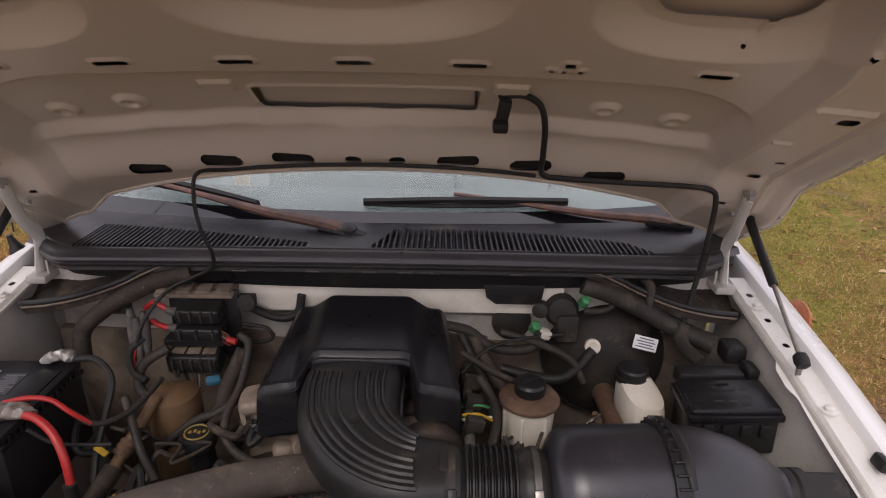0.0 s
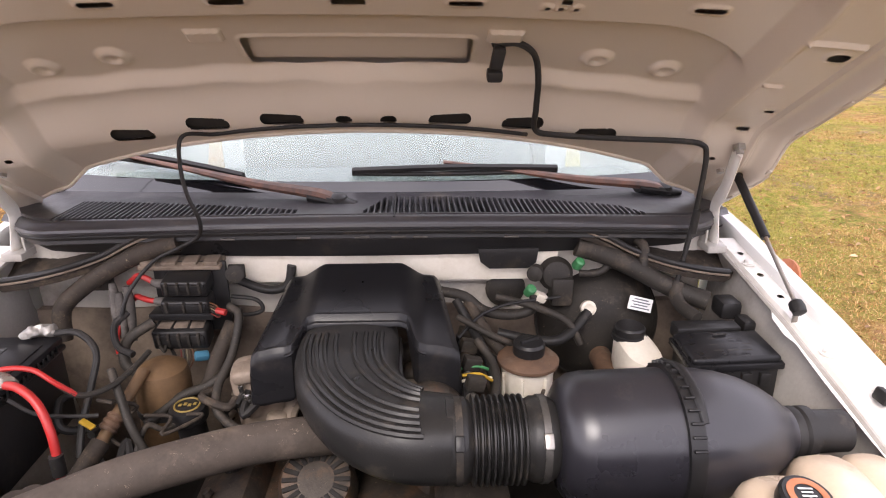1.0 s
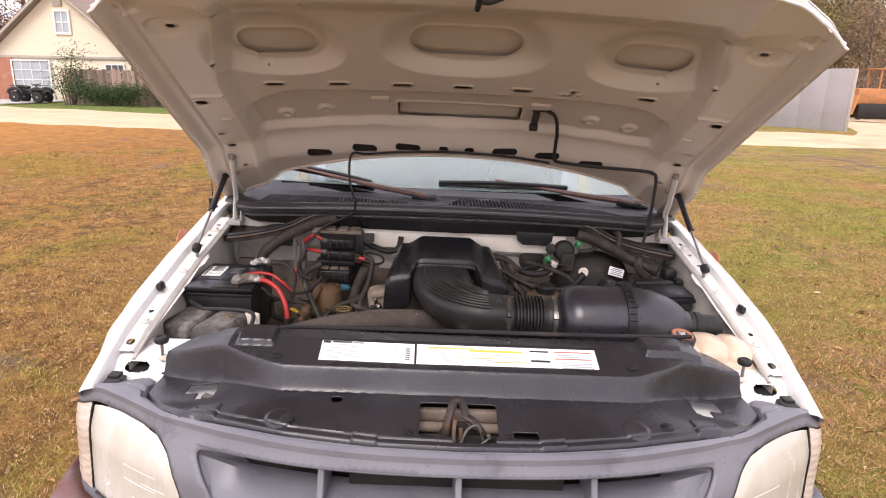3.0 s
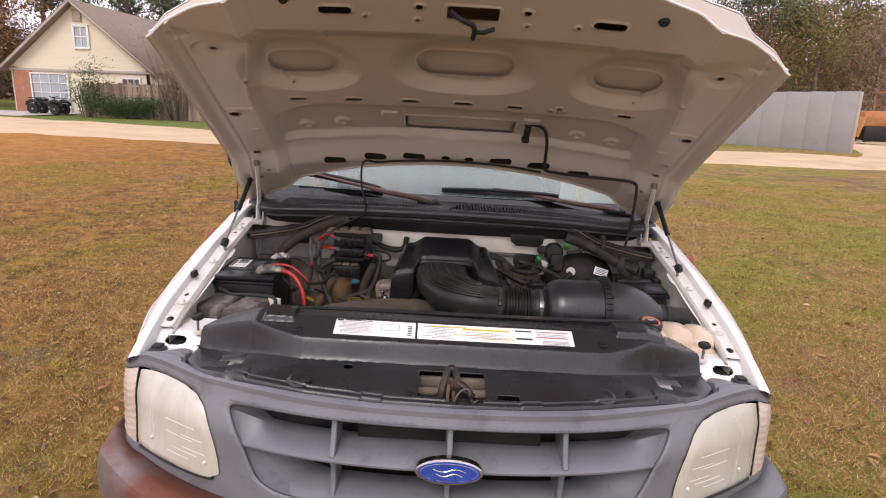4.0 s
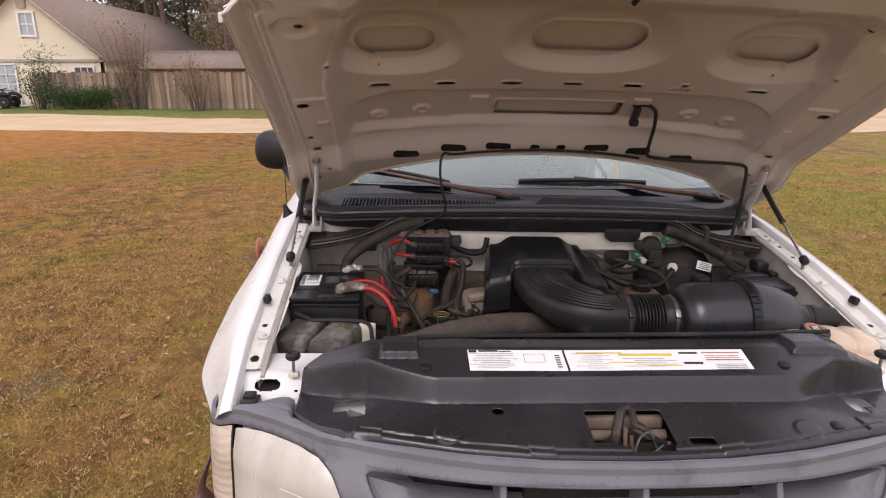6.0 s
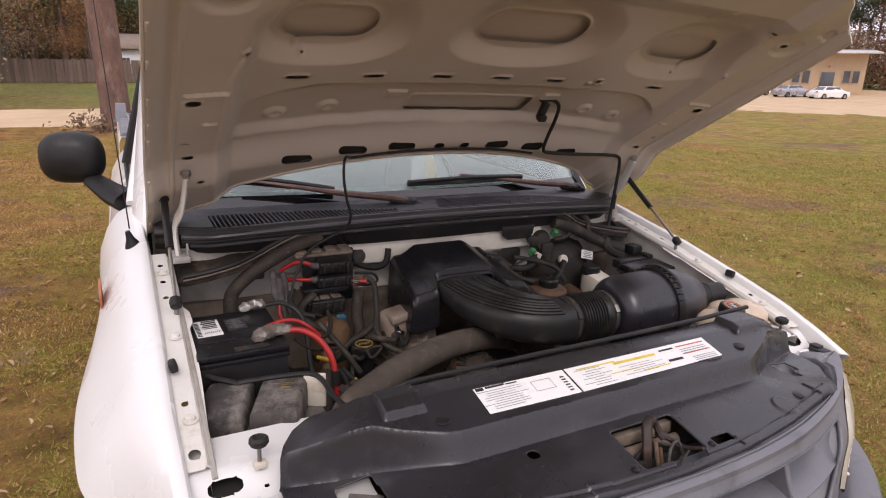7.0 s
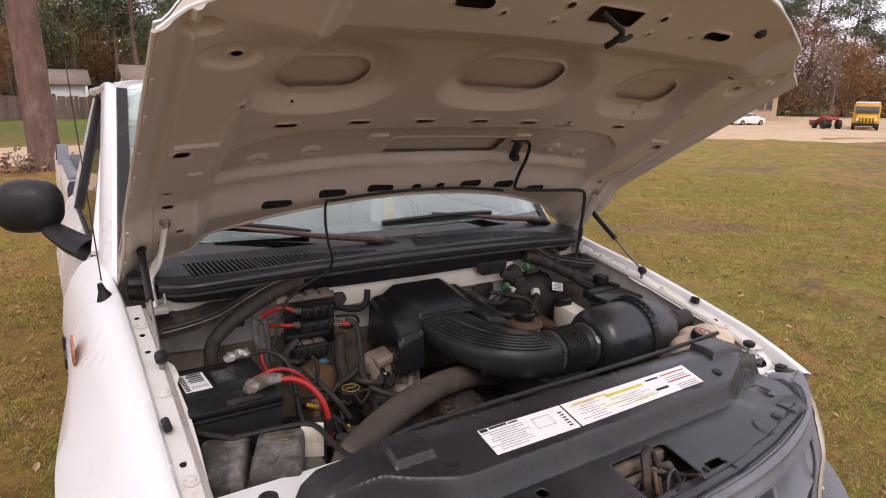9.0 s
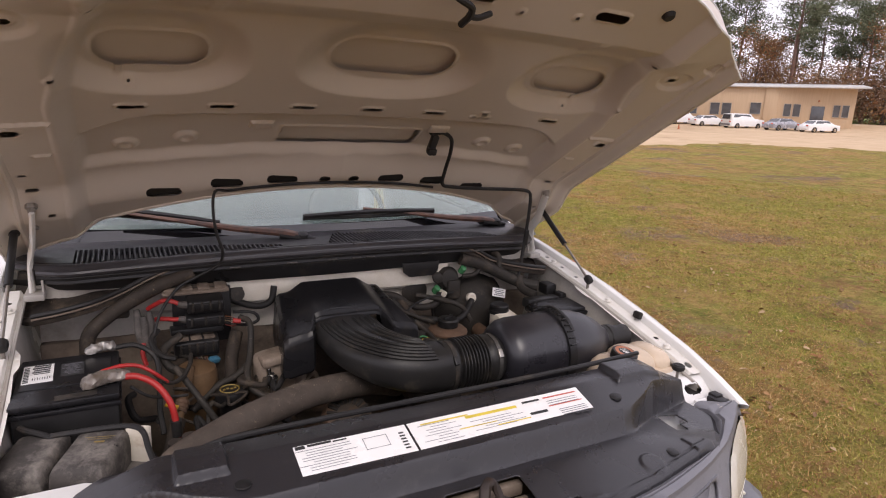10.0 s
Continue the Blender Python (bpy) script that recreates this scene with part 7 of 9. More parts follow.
for y in (0.66, 0.74, 0.82, 0.88):
    bm = B()
    box(bm, (0.225, y, 0.975), (0.04, 0.025, 0.03), 0.004, (0, 15, 10))
    part("connector", bm, DUSTY, inj)
    bm = B()
    rod(bm, (0.205, y, 0.90), (0.21, y, 0.97), 0.011, 10)
    part("injector", bm, BLACK, inj)
for k, (y, mt_) in enumerate(((0.70, WHITEPL), (0.735, GREENPL), (0.69, YELLOW))):
    cable("thin_wire", [(0.20, y, 0.955 + 0.01 * k), (0.235, y - 0.005, 0.965 + 0.008 * k), (0.265, y + 0.01, 0.955), (0.275, y + 0.03, 0.94)], 0.0035, mt_, "thin coloured sensor wire")
rng = random.Random(9)
for k in range(9):
    x, y, z = 0.22 + 0.10 * rng.random(), 0.60 + 0.30 * rng.random(), 0.88 + 0.06 * rng.random()
    pts = [(x, y, z)]
    for j in range(3):
        x, y, z = x + rng.uniform(-0.03, 0.05), y + rng.uniform(-0.07, 0.07), z + rng.uniform(-0.03, 0.03)
        pts.append((x, y, z))
    cable("engine_wire", pts, rng.choice((0.004, 0.006, 0.01)), rng.choice((RUBBER, DUSTY, HOSE)), "dusty wire in the depth of the bay")

# power steering reservoir
ps = thing("power_steering_reservoir", (0.357, 0.775, 0.84), "cream plastic fluid reservoir with rusty plate and black cap", "fluid reservoir")
mt = pose(0.357, 0.778, 0, 0, 0, 0)
bm = B()
lathe(bm, [(0.050, 0.83), (0.056, 0.84), (0.060, 0.945), (0.058, 0.955)], mt, 32)
for a in (200, 250, 300):
    box(bm, (0.357 + 0.06 * math.cos(radians(a)), 0.778 + 0.06 * math.sin(radians(a)), 0.90), (0.012, 0.006, 0.08), 0.002, (0, 0, a))
part("tank", bm, WHITEPL, ps)
bm = B()
lathe(bm, [(0.066, 0.953), (0.070, 0.956), (0.070, 0.963), (0.060, 0.972), (0.035, 0.976)], mt, 36)
part("plate", bm, RUST, ps, "rusty metal top plate")
bm = B()
lathe(bm, [(0.030, 0.974), (0.036, 0.978), (0.037, 1.0), (0.032, 1.006), (0.01, 1.008)], mt, 16)
box(bm, (0.357, 0.778, 1.008), (0.05, 0.012, 0.012), 0.003, (0, 0, 30))
part("cap", bm, BLACK, ps)

# brake booster, reservoir
boost = thing("brake_booster", (0.585, 0.985, 0.80), "grimy black round brake booster with white plug", "brake booster")
mt = along((0.585, 1.04, 0.935), (0.583, 0.5, 1.085))
bm = B()
lathe(bm, [(0.12, -0.02), (0.158, 0.0), (0.163, 0.02), (0.158, 0.034), (0.150, 0.040), (0.140, 0.055), (0.115, 0.085), (0.085, 0.105), (0.05, 0.112)], mt, 56)
part("shell", bm, DUSTY, boost)
bm = B()
lathe(bm, [(0.160, 0.012), (0.166, 0.014), (0.166, 0.024), (0.160, 0.026)], mt, 56, False)
part("rim_band", bm, DUSTY, boost)
bm = B()
lathe(bm, [(0.019, -0.004), (0.019, 0.010), (0.012, 0.012), (0.005, 0.009)], along((0.527, 0.916, 1.020), (0.527, 0.70, 1.09)), 20)
part("plug", bm, WHITEPL, boost, "round white plug")
mt3 = along((0.663, 0.930, 1.022), (0.69, 0.60, 1.13)) @ pose(0, 0, 0, 0, 0, 75)
bm = B()
slab(bm, [(-0.017, -0.031), (0.017, -0.031), (0.017, 0.031), (-0.017, 0.031)], 0, 0.002, mt3)
lb = part("label", bm, PAPER, boost, "white label with grey print bars")
bm = B()
bars(bm, [(-0.010 + 0.007 * k, 0, 0.003, 0.05 - 0.012 * (k % 2)) for k in range(4)], 0.002, mt3)
part("print", bm, INKGREY, lb)
brake = thing("brake_fluid_reservoir", (0.61, 0.80, 0.87), "white plastic brake fluid reservoir with black cap", "fluid reservoir")
bm = B()
rows = []
for f, z in ((0.72, 0.875), (0.9, 0.895), (1.0, 0.92), (1.0, 0.955), (0.9, 0.978), (0.62, 0.985)):
    rows.append([Vector((0.618, 0.795, z + 0.016 * b * (z > 0.95))) + Vector((0.045 * f * math.copysign(abs(a) ** 0.6, a) - 0.010 * b, 0.066 * f * math.copysign(abs(b) ** 0.7, b), 0)) for a, b in [(math.cos(k * math.tau / 24), math.sin(k * math.tau / 24)) for k in range(24)]])
loft(bm, rows, True, True)
part("tank", bm, WHITEPL, brake)
bm = B()
lathe(bm, [(0.028, 0.975), (0.040, 0.978), (0.040, 0.990), (0.036, 0.992), (0.036, 1.006), (0.032, 1.011), (0.01, 1.011)], pose(0.608, 0.838, 0, 0, 0, 0), 28)
part("cap", bm, BLACK, brake)
bm = B()
rod(bm, (0.57, 0.93, 0.885), (0.58, 0.66, 0.865), 0.028, 16)
lathe(bm, [(0.010, 0), (0.012, 0.008), (0.006, 0.03)], pose(0.52, 0.77, 0.90, 0, -20, 0), 12)
part("master_cylinder", bm, RUST, brake)
cable("brake_line", [(0.52, 0.76, 0.93), (0.49, 0.74, 0.925), (0.475, 0.73, 0.89), (0.48, 0.72, 0.85)], 0.0045, CHROME, "thin bright brake line", "pipe")

# small lines and looms beside the intake
for label, pts, r in (("dusty loom drooping under relays", [(-0.53, 0.70, 1.0), (-0.50, 0.66, 0.96), (-0.47, 0.62, 0.92), (-0.44, 0.60, 0.87)], 0.009),
                      ("dusty loom between intake and reservoir", [(0.24, 0.80, 1.0), (0.27, 0.76, 0.97), (0.275, 0.70, 0.95), (0.26, 0.64, 0.93)], 0.010),
                      ("thin dusty line behind reservoir", [(0.20, 0.86, 1.03), (0.27, 0.83, 1.0), (0.32, 0.82, 0.98), (0.345, 0.86, 0.95)], 0.008),
                      ("dusty line to brake booster", [(0.30, 0.93, 1.05), (0.40, 0.90, 1.03), (0.47, 0.88, 1.0), (0.50, 0.86, 0.95)], 0.009)):
    cable("wire_loom", pts, r, DUSTY, label, "cable", 10)

# servo and green connectors on the firewall
servo = thing("vacuum_servo", (0.455, 0.985, 1.0), "black vacuum servo with green connectors", "servo")
bm = B()
lathe(bm, [(0.03, 0), (0.042, 0.006), (0.044, 0.03), (0.034, 0.045), (0.015, 0.05)], along((0.455, 1.0, 1.085), (0.45, 0.8, 1.12)), 24)
box(bm, (0.468, 0.965, 1.05), (0.055, 0.05, 0.075), 0.008)
lathe(bm, [(0.018, 0), (0.02, 0.03), (0.012, 0.035)], along((0.405, 0.97, 1.10), (0.38, 0.9, 1.105)), 14)
part("body", bm, DUSTY, servo)
for c in ((0.505, 0.955, 1.122), (0.383, 0.93, 1.062)):
    bm = B()
    lathe(bm, [(0.010, -0.014), (0.013, -0.01), (0.013, 0.012), (0.008, 0.016)], pose(*c, 30, 20, 0), 12)
    part("green_connector", bm, GREENPL, servo)
bm = B()
box(bm, (0.408, 0.925, 1.048), (0.03, 0.024, 0.022), 0.004, (10, 25, 20))
part("cream_connector", bm, WHITEPL, servo)
bm = B()
lathe(bm, [(0.05, 0), (0.052, 0.008), (0.035, 0.018)], along((0.335, 1.02, 1.035), (0.335, 0.9, 1.04)), 24)
part("grommet", bm, DUSTY, servo)
cable("wire_loom", [(0.50, 0.965, 1.165), (0.57, 0.955, 1.145), (0.64, 0.945, 1.115), (0.70, 0.93, 1.085), (0.76, 0.91, 1.06), (0.81, 0.88, 1.05)], 0.024, DUSTY, "thick dusty wire loom along firewall", "cable", 12, 8)
cable("wire_loom", [(0.655, 0.985, 1.175), (0.665, 0.955, 1.165), (0.662, 0.94, 1.13), (0.655, 0.935, 1.10)], 0.012, DUSTY, "dusty ribbed loom branch", "cable", 10)
cable("vacuum_hose", [(0.565, 0.97, 1.15), (0.578, 0.955, 1.14), (0.575, 0.95, 1.115), (0.55, 0.95, 1.10), (0.51, 0.96, 1.095)], 0.009, DUSTY, "short ribbed black hose", "hose", 10)
cable("wire_loom", [(0.742, 0.91, 1.09), (0.735, 0.90, 1.065), (0.738, 0.87, 1.045), (0.758, 0.82, 1.035)], 0.016, DUSTY, "ribbed black loom into fuse box", "cable", 10)

# fuse box
fuse = thing("fuse_box", (0.775, 0.71, 0.93), "black plastic fuse box with embossed lid", "fuse box")
bm = B()
box(bm, (0.770, 0.700, 0.962), (0.182, 0.110, 0.09), 0.006, (0, -2, 0))
for k in range(4):
    box(bm, (0.71 + 0.04 * k, 0.642, 0.982), (0.022, 0.012, 0.03), 0.003)
part("base", bm, BLACK, fuse)
bm = B()
box(bm, (0.768, 0.700, 1.012), (0.200, 0.122, 0.016), 0.004, (3, -1.5, 0))
box(bm, (0.768, 0.700, 1.024), (0.190, 0.112, 0.020), 0.009, (3, -1.5, 0), 3)
part("lid", bm, COVER, fuse)
bm = B()
bars(bm, [(0.745 + 0.02 * k, 0.715, 0.014, 0.004) for k in range(4)] + [(0.735 + 0.024 * k, 0.690, 0.018, 0.003) for k in range(4)] + [(0.735 + 0.03 * k, 0.665, 0.022, 0.005) for k in range(3)] + [(0.77, 0.735, 0.03, 0.008)], 1.0375)
part("embossed_bars", bm, DUSTY, fuse)
bm = B()
box(bm, (0.765, 0.79, 1.020), (0.15, 0.045, 0.035), 0.008)
part("rear_cover", bm, BLACK, fuse)
bm = B()
box(bm, (0.845, 0.86, 1.045), (0.05, 0.06, 0.045), 0.01)
box(bm, (0.862, 0.80, 1.03), (0.03, 0.05, 0.03), 0.008)
part("side_connector", bm, BLACK, fuse)

# coolant tank
tank = thing("coolant_tank", (0.74, 0.24, 0.9), "yellowed translucent coolant tank with black cap and orange sticker", "coolant tank")
bm = B()


def lobe(c, r, sq=0.75):
    rows = []
    for k in range(9):
        v = -1 + 2 * k / 8
        w = (1 - abs(v) ** 2.6) ** 0.5 if abs(v) < 1 else 0.02
        rows.append([(c[0] + r[0] * max(w, 0.03) * math.copysign(abs(math.cos(a)) ** sq, math.cos(a)), c[1] + r[1] * max(w, 0.03) * math.copysign(abs(math.sin(a)) ** sq, math.sin(a)), c[2] + r[2] * v) for a in [j * math.tau / 20 for j in range(20)]])
    loft(bm, rows, True, True)


box(bm, (0.755, 0.31, 0.92), (0.29, 0.15, 0.09), 0.03)
body = part("tank", bm, BEIGEPL, tank)
for c, r_ in (((0.655, 0.265, 0.970), (0.070, 0.070, 0.060)), ((0.770, 0.318, 0.965), (0.060, 0.078, 0.052)), ((0.853, 0.326, 0.960), (0.050, 0.078, 0.050))):
    bm = B()
    lobe(c, r_)
    part("tank_lobe", bm, BEIGEPL, body)
mt = pose(0.652, 0.236, 1.024, 10, 4, 0) @ Matrix.Scale(0.9, 4)
bm = B()
lathe(bm, [(0.030, -0.02), (0.032, 0.0), (0.042, 0.002), (0.043, 0.008), (0.043, 0.026), (0.039, 0.031), (0.005, 0.031)], mt, 30)
capt = part("cap", bm, BLACK, tank)
bm = B()
lathe(bm, [(0.022, 0.0315), (0.033, 0.0315), (0.033, 0.0325), (0.022, 0.0325)], mt, 30, False)
part("orange_ring", bm, ORANGE, capt, "dull orange warning ring")
bm = B()
bars(bm, [(0, 0.012 - 0.007 * k, 0.024 - 0.005 * (k % 2), 0.003) for k in range(4)] + [(0.0, -0.012, 0.004, 0.014)], 0.0315, mt)
part("cap_print", bm, PAPER, capt)
bm = B()
lathe(bm, [(0.029, 0.0), (0.032, 0.02), (0.024, 0.03)], along((0.86, 0.36, 0.95), (0.86, 0.45, 0.98)), 20)
ct = thing("overflow_cap", (0.86, 0.38, 0.95), "black rubber duct end beside tank", "duct")
part("duct_end", bm, RUBBER, ct)

# lamp under the hood and its cord
lamp = thing("hood_lamp", (0.258, 0.765, 1.60), "black clip-on lamp under hood with cord", "lamp")
bm = B()
P = Vector((0.262, 0.770, 1.620))
box(bm, P + Vector((0, 0, -0.012)), (0.024, 0.022, 0.062), 0.005, (24, 8, 0))
box(bm, P + Vector((-0.004, -0.002, -0.035)), (0.030, 0.026, 0.022), 0.005, (24, 0, 0))
box(bm, P + Vector((0.006, 0.004, 0.024)), (0.034, 0.016, 0.012), 0.004, (24, -10, 0))
part("housing", bm, BLACK, lamp)
bm = B()
cord = [(0.270, 0.770, 1.643), (0.303, 0.768, 1.642), (0.335, 0.780, 1.622), (0.352, 0.815, 1.575), (0.360, 0.862, 1.51), (0.366, 0.886, 1.462), (0.42, 0.905, 1.448), (0.55, 0.917, 1.438), (0.70, 0.915, 1.432), (0.752, 0.912, 1.424), (0.766, 0.913, 1.40), (0.768, 0.918, 1.33), (0.765, 0.925, 1.24), (0.752, 0.92, 1.15), (0.742, 0.915, 1.09)]
tube(bm, cord, 0.0065, 8, 8)
part("cord", bm, RUBBER, lamp)
bm = B()
rod(bm, (0.768, 0.92, 1.27), (0.767, 0.924, 1.21), 0.009, 10)
part("tape_wrap", bm, RUBBER, lamp)
wash = thing("washer_hose", (-0.39, 0.872, 1.45), "thin black washer hose along the hood edge", "hose")
bm = B()
hz = [hood_xyz(u, float(hood_rear(u)) + 0.045, float(hood_inner(np.array(u), np.array(float(hood_rear(u)) + 0.045))) + 0.005) for u in (0.36, 0.27, 0.18, 0.09, 0.0, -0.09, -0.18, -0.27, -0.34)]
tube(bm, [*hz, (-0.385, 0.885, 1.452), (-0.395, 0.872, 1.40), (-0.388, 0.868, 1.33), (-0.372, 0.875, 1.27), (-0.385, 0.895, 1.225), (-0.44, 0.915, 1.19), (-0.50, 0.905, 1.16), (-0.55, 0.875, 1.10), (-0.575, 0.85, 1.03)], 0.0045, 8, 8)
part("rubber_line", bm, RUBBER, wash)

# ---- ground and surroundings ----
def ground_material():
    m = bpy.data.materials.new("lawn_ground")
    m.use_nodes = True
    n, l = m.node_tree.nodes, m.node_tree.links
    b = n["Principled BSDF"]
    b.inputs["Roughness"].default_value = 0.95
    b.inputs["Specular IOR Level"].default_value = 0.15
    co = n.new("ShaderNodeTexCoord")

    def noisy(s, d=6, r=0.6):
        t = n.new("ShaderNodeTexNoise")
        t.inputs["Scale"].default_value, t.inputs["Detail"].default_value, t.inputs["Roughness"].default_value = s, d, r
        l.new(co.outputs["Object"], t.inputs["Vector"])
        return t.outputs["Fac"]

    def rng(v, a, bb):
        r = n.new("ShaderNodeMapRange")
        r.inputs[1].default_value, r.inputs[2].default_value = a, bb
        l.new(v, r.inputs[0])
        return r.outputs[0]

    def mix(f, a, c):
        x = n.new("ShaderNodeMix")
        x.data_type = "RGBA"
        l.new(f, x.inputs[0])
        for s, v in ((6, a), (7, c)):
            if isinstance(v, tuple):
                x.inputs[s].default_value = (*v, 1)
            else:
                l.new(v, x.inputs[s])
        return x.outputs[2]

    fine = noisy(60, 8, 0.85)
    mid = noisy(9, 8, 0.8)
    grass = mix(rng(fine, 0.40, 0.62), (0.165, 0.15, 0.03), (0.43, 0.355, 0.10))
    straw = mix(rng(noisy(33, 8, 0.85), 0.40, 0.62), (0.50, 0.32, 0.12), (0.24, 0.125, 0.048))
    col = mix(rng(noisy(0.42, 9, 0.72), 0.42, 0.56), grass, straw)
    sep = n.new("ShaderNodeSeparateXYZ")
    l.new(co.outputs["Object"], sep.inputs[0])

    def times(u, v):
        k = n.new("ShaderNodeMath")
        k.operation = "MULTIPLY"
        l.new(u, k.inputs[0])
        l.new(v, k.inputs[1])
        return k.outputs[0]

    tuft = rng(noisy(7, 9, 0.8), 0.46, 0.54)
    col = mix(times(tuft, rng(noisy(0.9, 6, 0.7), 0.40, 0.60)), col, mix(rng(fine, 0.42, 0.6), (0.12, 0.14, 0.02), (0.30, 0.30, 0.06)))
    col = mix(times(rng(noisy(8.3, 9, 0.8), 0.50, 0.57), rng(noisy(0.7, 6, 0.7), 0.42, 0.58)), col, (0.30, 0.155, 0.07))
    # pine straw lies on the west side, green lawn beyond the drive
    pine = times(times(rng(sep.outputs["X"], 1.0, -6.0), rng(noisy(0.17, 6, 0.65), 0.22, 0.42)), rng(sep.outputs["Y"], 25.0, 21.0))
    col = mix(pine, col, mix(rng(fine, 0.38, 0.64), (0.29, 0.135, 0.04), (0.60, 0.285, 0.075)))
    col = mix(times(rng(sep.outputs["Y"], 24.0, 28.0), rng(noisy(0.1, 5, 0.6), 0.3, 0.5)), col, mix(rng(fine, 0.4, 0.62), (0.08, 0.12, 0.025), (0.22, 0.26, 0.07)))
    # leaf litter beside the truck, its brown darkened for shade; worn earth on the east lawn
    col = mix(times(times(rng(sep.outputs["X"], 0.6, -4.2), rng(sep.outputs["X"], -12.0, -5.0)), rng(noisy(4.2, 9, 0.8), 0.44, 0.56)), col, mix(rng(fine, 0.4, 0.6), (0.20, 0.10, 0.045), (0.115, 0.075, 0.03)))
    col = mix(times(rng(sep.outputs["X"], 2.0, 5.0), rng(noisy(0.33, 9, 0.72), 0.55, 0.62)), col, mix(rng(fine, 0.4, 0.6), (0.27, 0.18, 0.12), (0.16, 0.105, 0.07)))
    # bare earth, shade between the tufts painted as dark gaps, pale dead stalks
    col = mix(rng(noisy(0.8, 8, 0.75), 0.565, 0.65), col, mix(rng(fine, 0.4, 0.6), (0.30, 0.20, 0.14), (0.17, 0.115, 0.08)))
    col = mix(rng(mid, 0.60, 0.68), col, (0.13, 0.125, 0.025))
    col = mix(rng(noisy(26, 8, 0.9), 0.62, 0.69), col, (0.07, 0.05, 0.022))
    col = mix(rng(noisy(38, 8, 0.9), 0.615, 0.68), col, (0.52, 0.39, 0.20))
    hsv = n.new("ShaderNodeHueSaturation")
    v = n.new("ShaderNodeMapRange")
    v.inputs[1].default_value, v.inputs[2].default_value, v.inputs[3].default_value, v.inputs[4].default_value = 0.36, 0.64, 0.58, 1.36
    l.new(noisy(2.6, 10, 0.85), v.inputs[0])
    l.new(v.outputs[0], hsv.inputs["Value"])
    l.new(col, hsv.inputs["Color"])
    l.new(hsv.outputs[0], b.inputs["Base Color"])
    bp = n.new("ShaderNodeBump")
    bp.inputs["Strength"].default_value, bp.inputs["Distance"].default_value = 0.8, 0.05
    l.new(fine, bp.inputs["Height"])
    l.new(bp.outputs["Normal"], b.inputs["Normal"])
    return m


LAWN = ground_material()
GRAVEL = mat("sandy_gravel", (0.62, 0.47, 0.31), (0.50, 0.36, 0.23), 0.6, 0.95, bump=0.6, fine=9, dirt=(0.33, 0.22, 0.13), dirt_amount=0.25, dirt_scale=0.25, spec=0.1)

# one ground sheet to the horizon, gently uneven
gr = np.concatenate([np.linspace(0, 12, 60), np.linspace(12.5, 112, 130), np.geomspace(115, 2500, 20)])
ang = np.linspace(0, math.tau, 321)
R, A = np.meshgrid(gr, ang, indexing="ij")
gx, gy = R * np.cos(A), R * np.sin(A) + 2


def ground_z(x, y):
    r = np.hypot(x, y)
    e = 0.857 * x + 0.515 * y
    lot = -1.55 * step01(e, 26, 82) * step01(x, 8, 22) + 0.3 * step01(e, 86, 97) * step01(x, 8, 22)
    return lot + (0.025 * np.sin(x * 0.9 + 1.3 * np.sin(y * 0.55)) * np.sin(y * 0.8 + 0.5) + 0.012 * np.sin(3.1 * x) * np.sin(2.7 * y)) * step01(r, 200, 30) - 0.02


me = bpy.data.meshes.new("ground")
n, k = gx.shape
idx = np.arange(n * k).reshape(n, k)
quads = np.stack([idx[:-1, :-1], idx[1:, :-1], idx[1:, 1:], idx[:-1, 1:]], -1).reshape(-1, 4)
me.from_pydata(np.stack([gx, gy, ground_z(gx, gy)], -1).reshape(-1, 3).tolist(), [], quads.tolist())
me.materials.append(LAWN)
me.shade_smooth()
tagged(new("ground", me), "patchy yellow-brown lawn with fallen leaves and pine straw", "lawn", kind="structure")


def strip(name, left, right, material, label, lift=0.03):
    """A road between two lines of points, laid just over the ground."""
    a, b = spline([(*p, 0) for p in left], 10), spline([(*p, 0) for p in right], 10)
    bm = B()
    rows = []
    for p, q in zip(a, b):
        row = []
        for f in np.linspace(0, 1, 31):
            c = p.lerp(q, float(f)) + Vector((0, 0, 0))
            wob = 0.35 * noise.noise(Vector((c.x * 0.25, c.y * 0.25, 3.0 if f < 0.5 else 7.0))) if f in (0.0, 1.0) else 0
            row.append((c.x, c.y + wob, float(ground_z(c.x, c.y)) - 0.02 + (lift + 0.03 + 0.05 * float(step01(np.array(c.x), 20, 45))) * min(1.0, 12 * min(f, 1 - f))))
        rows.append(row)
    loft(bm, rows)
    ob = part(name, bm, material, None)
    return tagged(ob, label, "road", kind="structure")


ROADN = [(-70, 20.5), (-30, 21), (-14, 19.7), (-6, 18.1), (-1, 17.6), (5, 17.1), (10.7, 16.9), (16.5, 17.0), (20.3, 16.2), (22.5, 14.9), (26.5, 12), (60, -6)]
ROADF = [(-70, 31), (-30, 31), (-19.5, 29.4), (-7.5, 24.6), (-2, 24.2), (5, 23.6), (13.5, 22.8), (17.5, 24.5), (30, 50), (55, 80), (105, 64), (140, 10)]
strip("road", ROADN, ROADF, GRAVEL, "pale sandy gravel drive and parking lot")

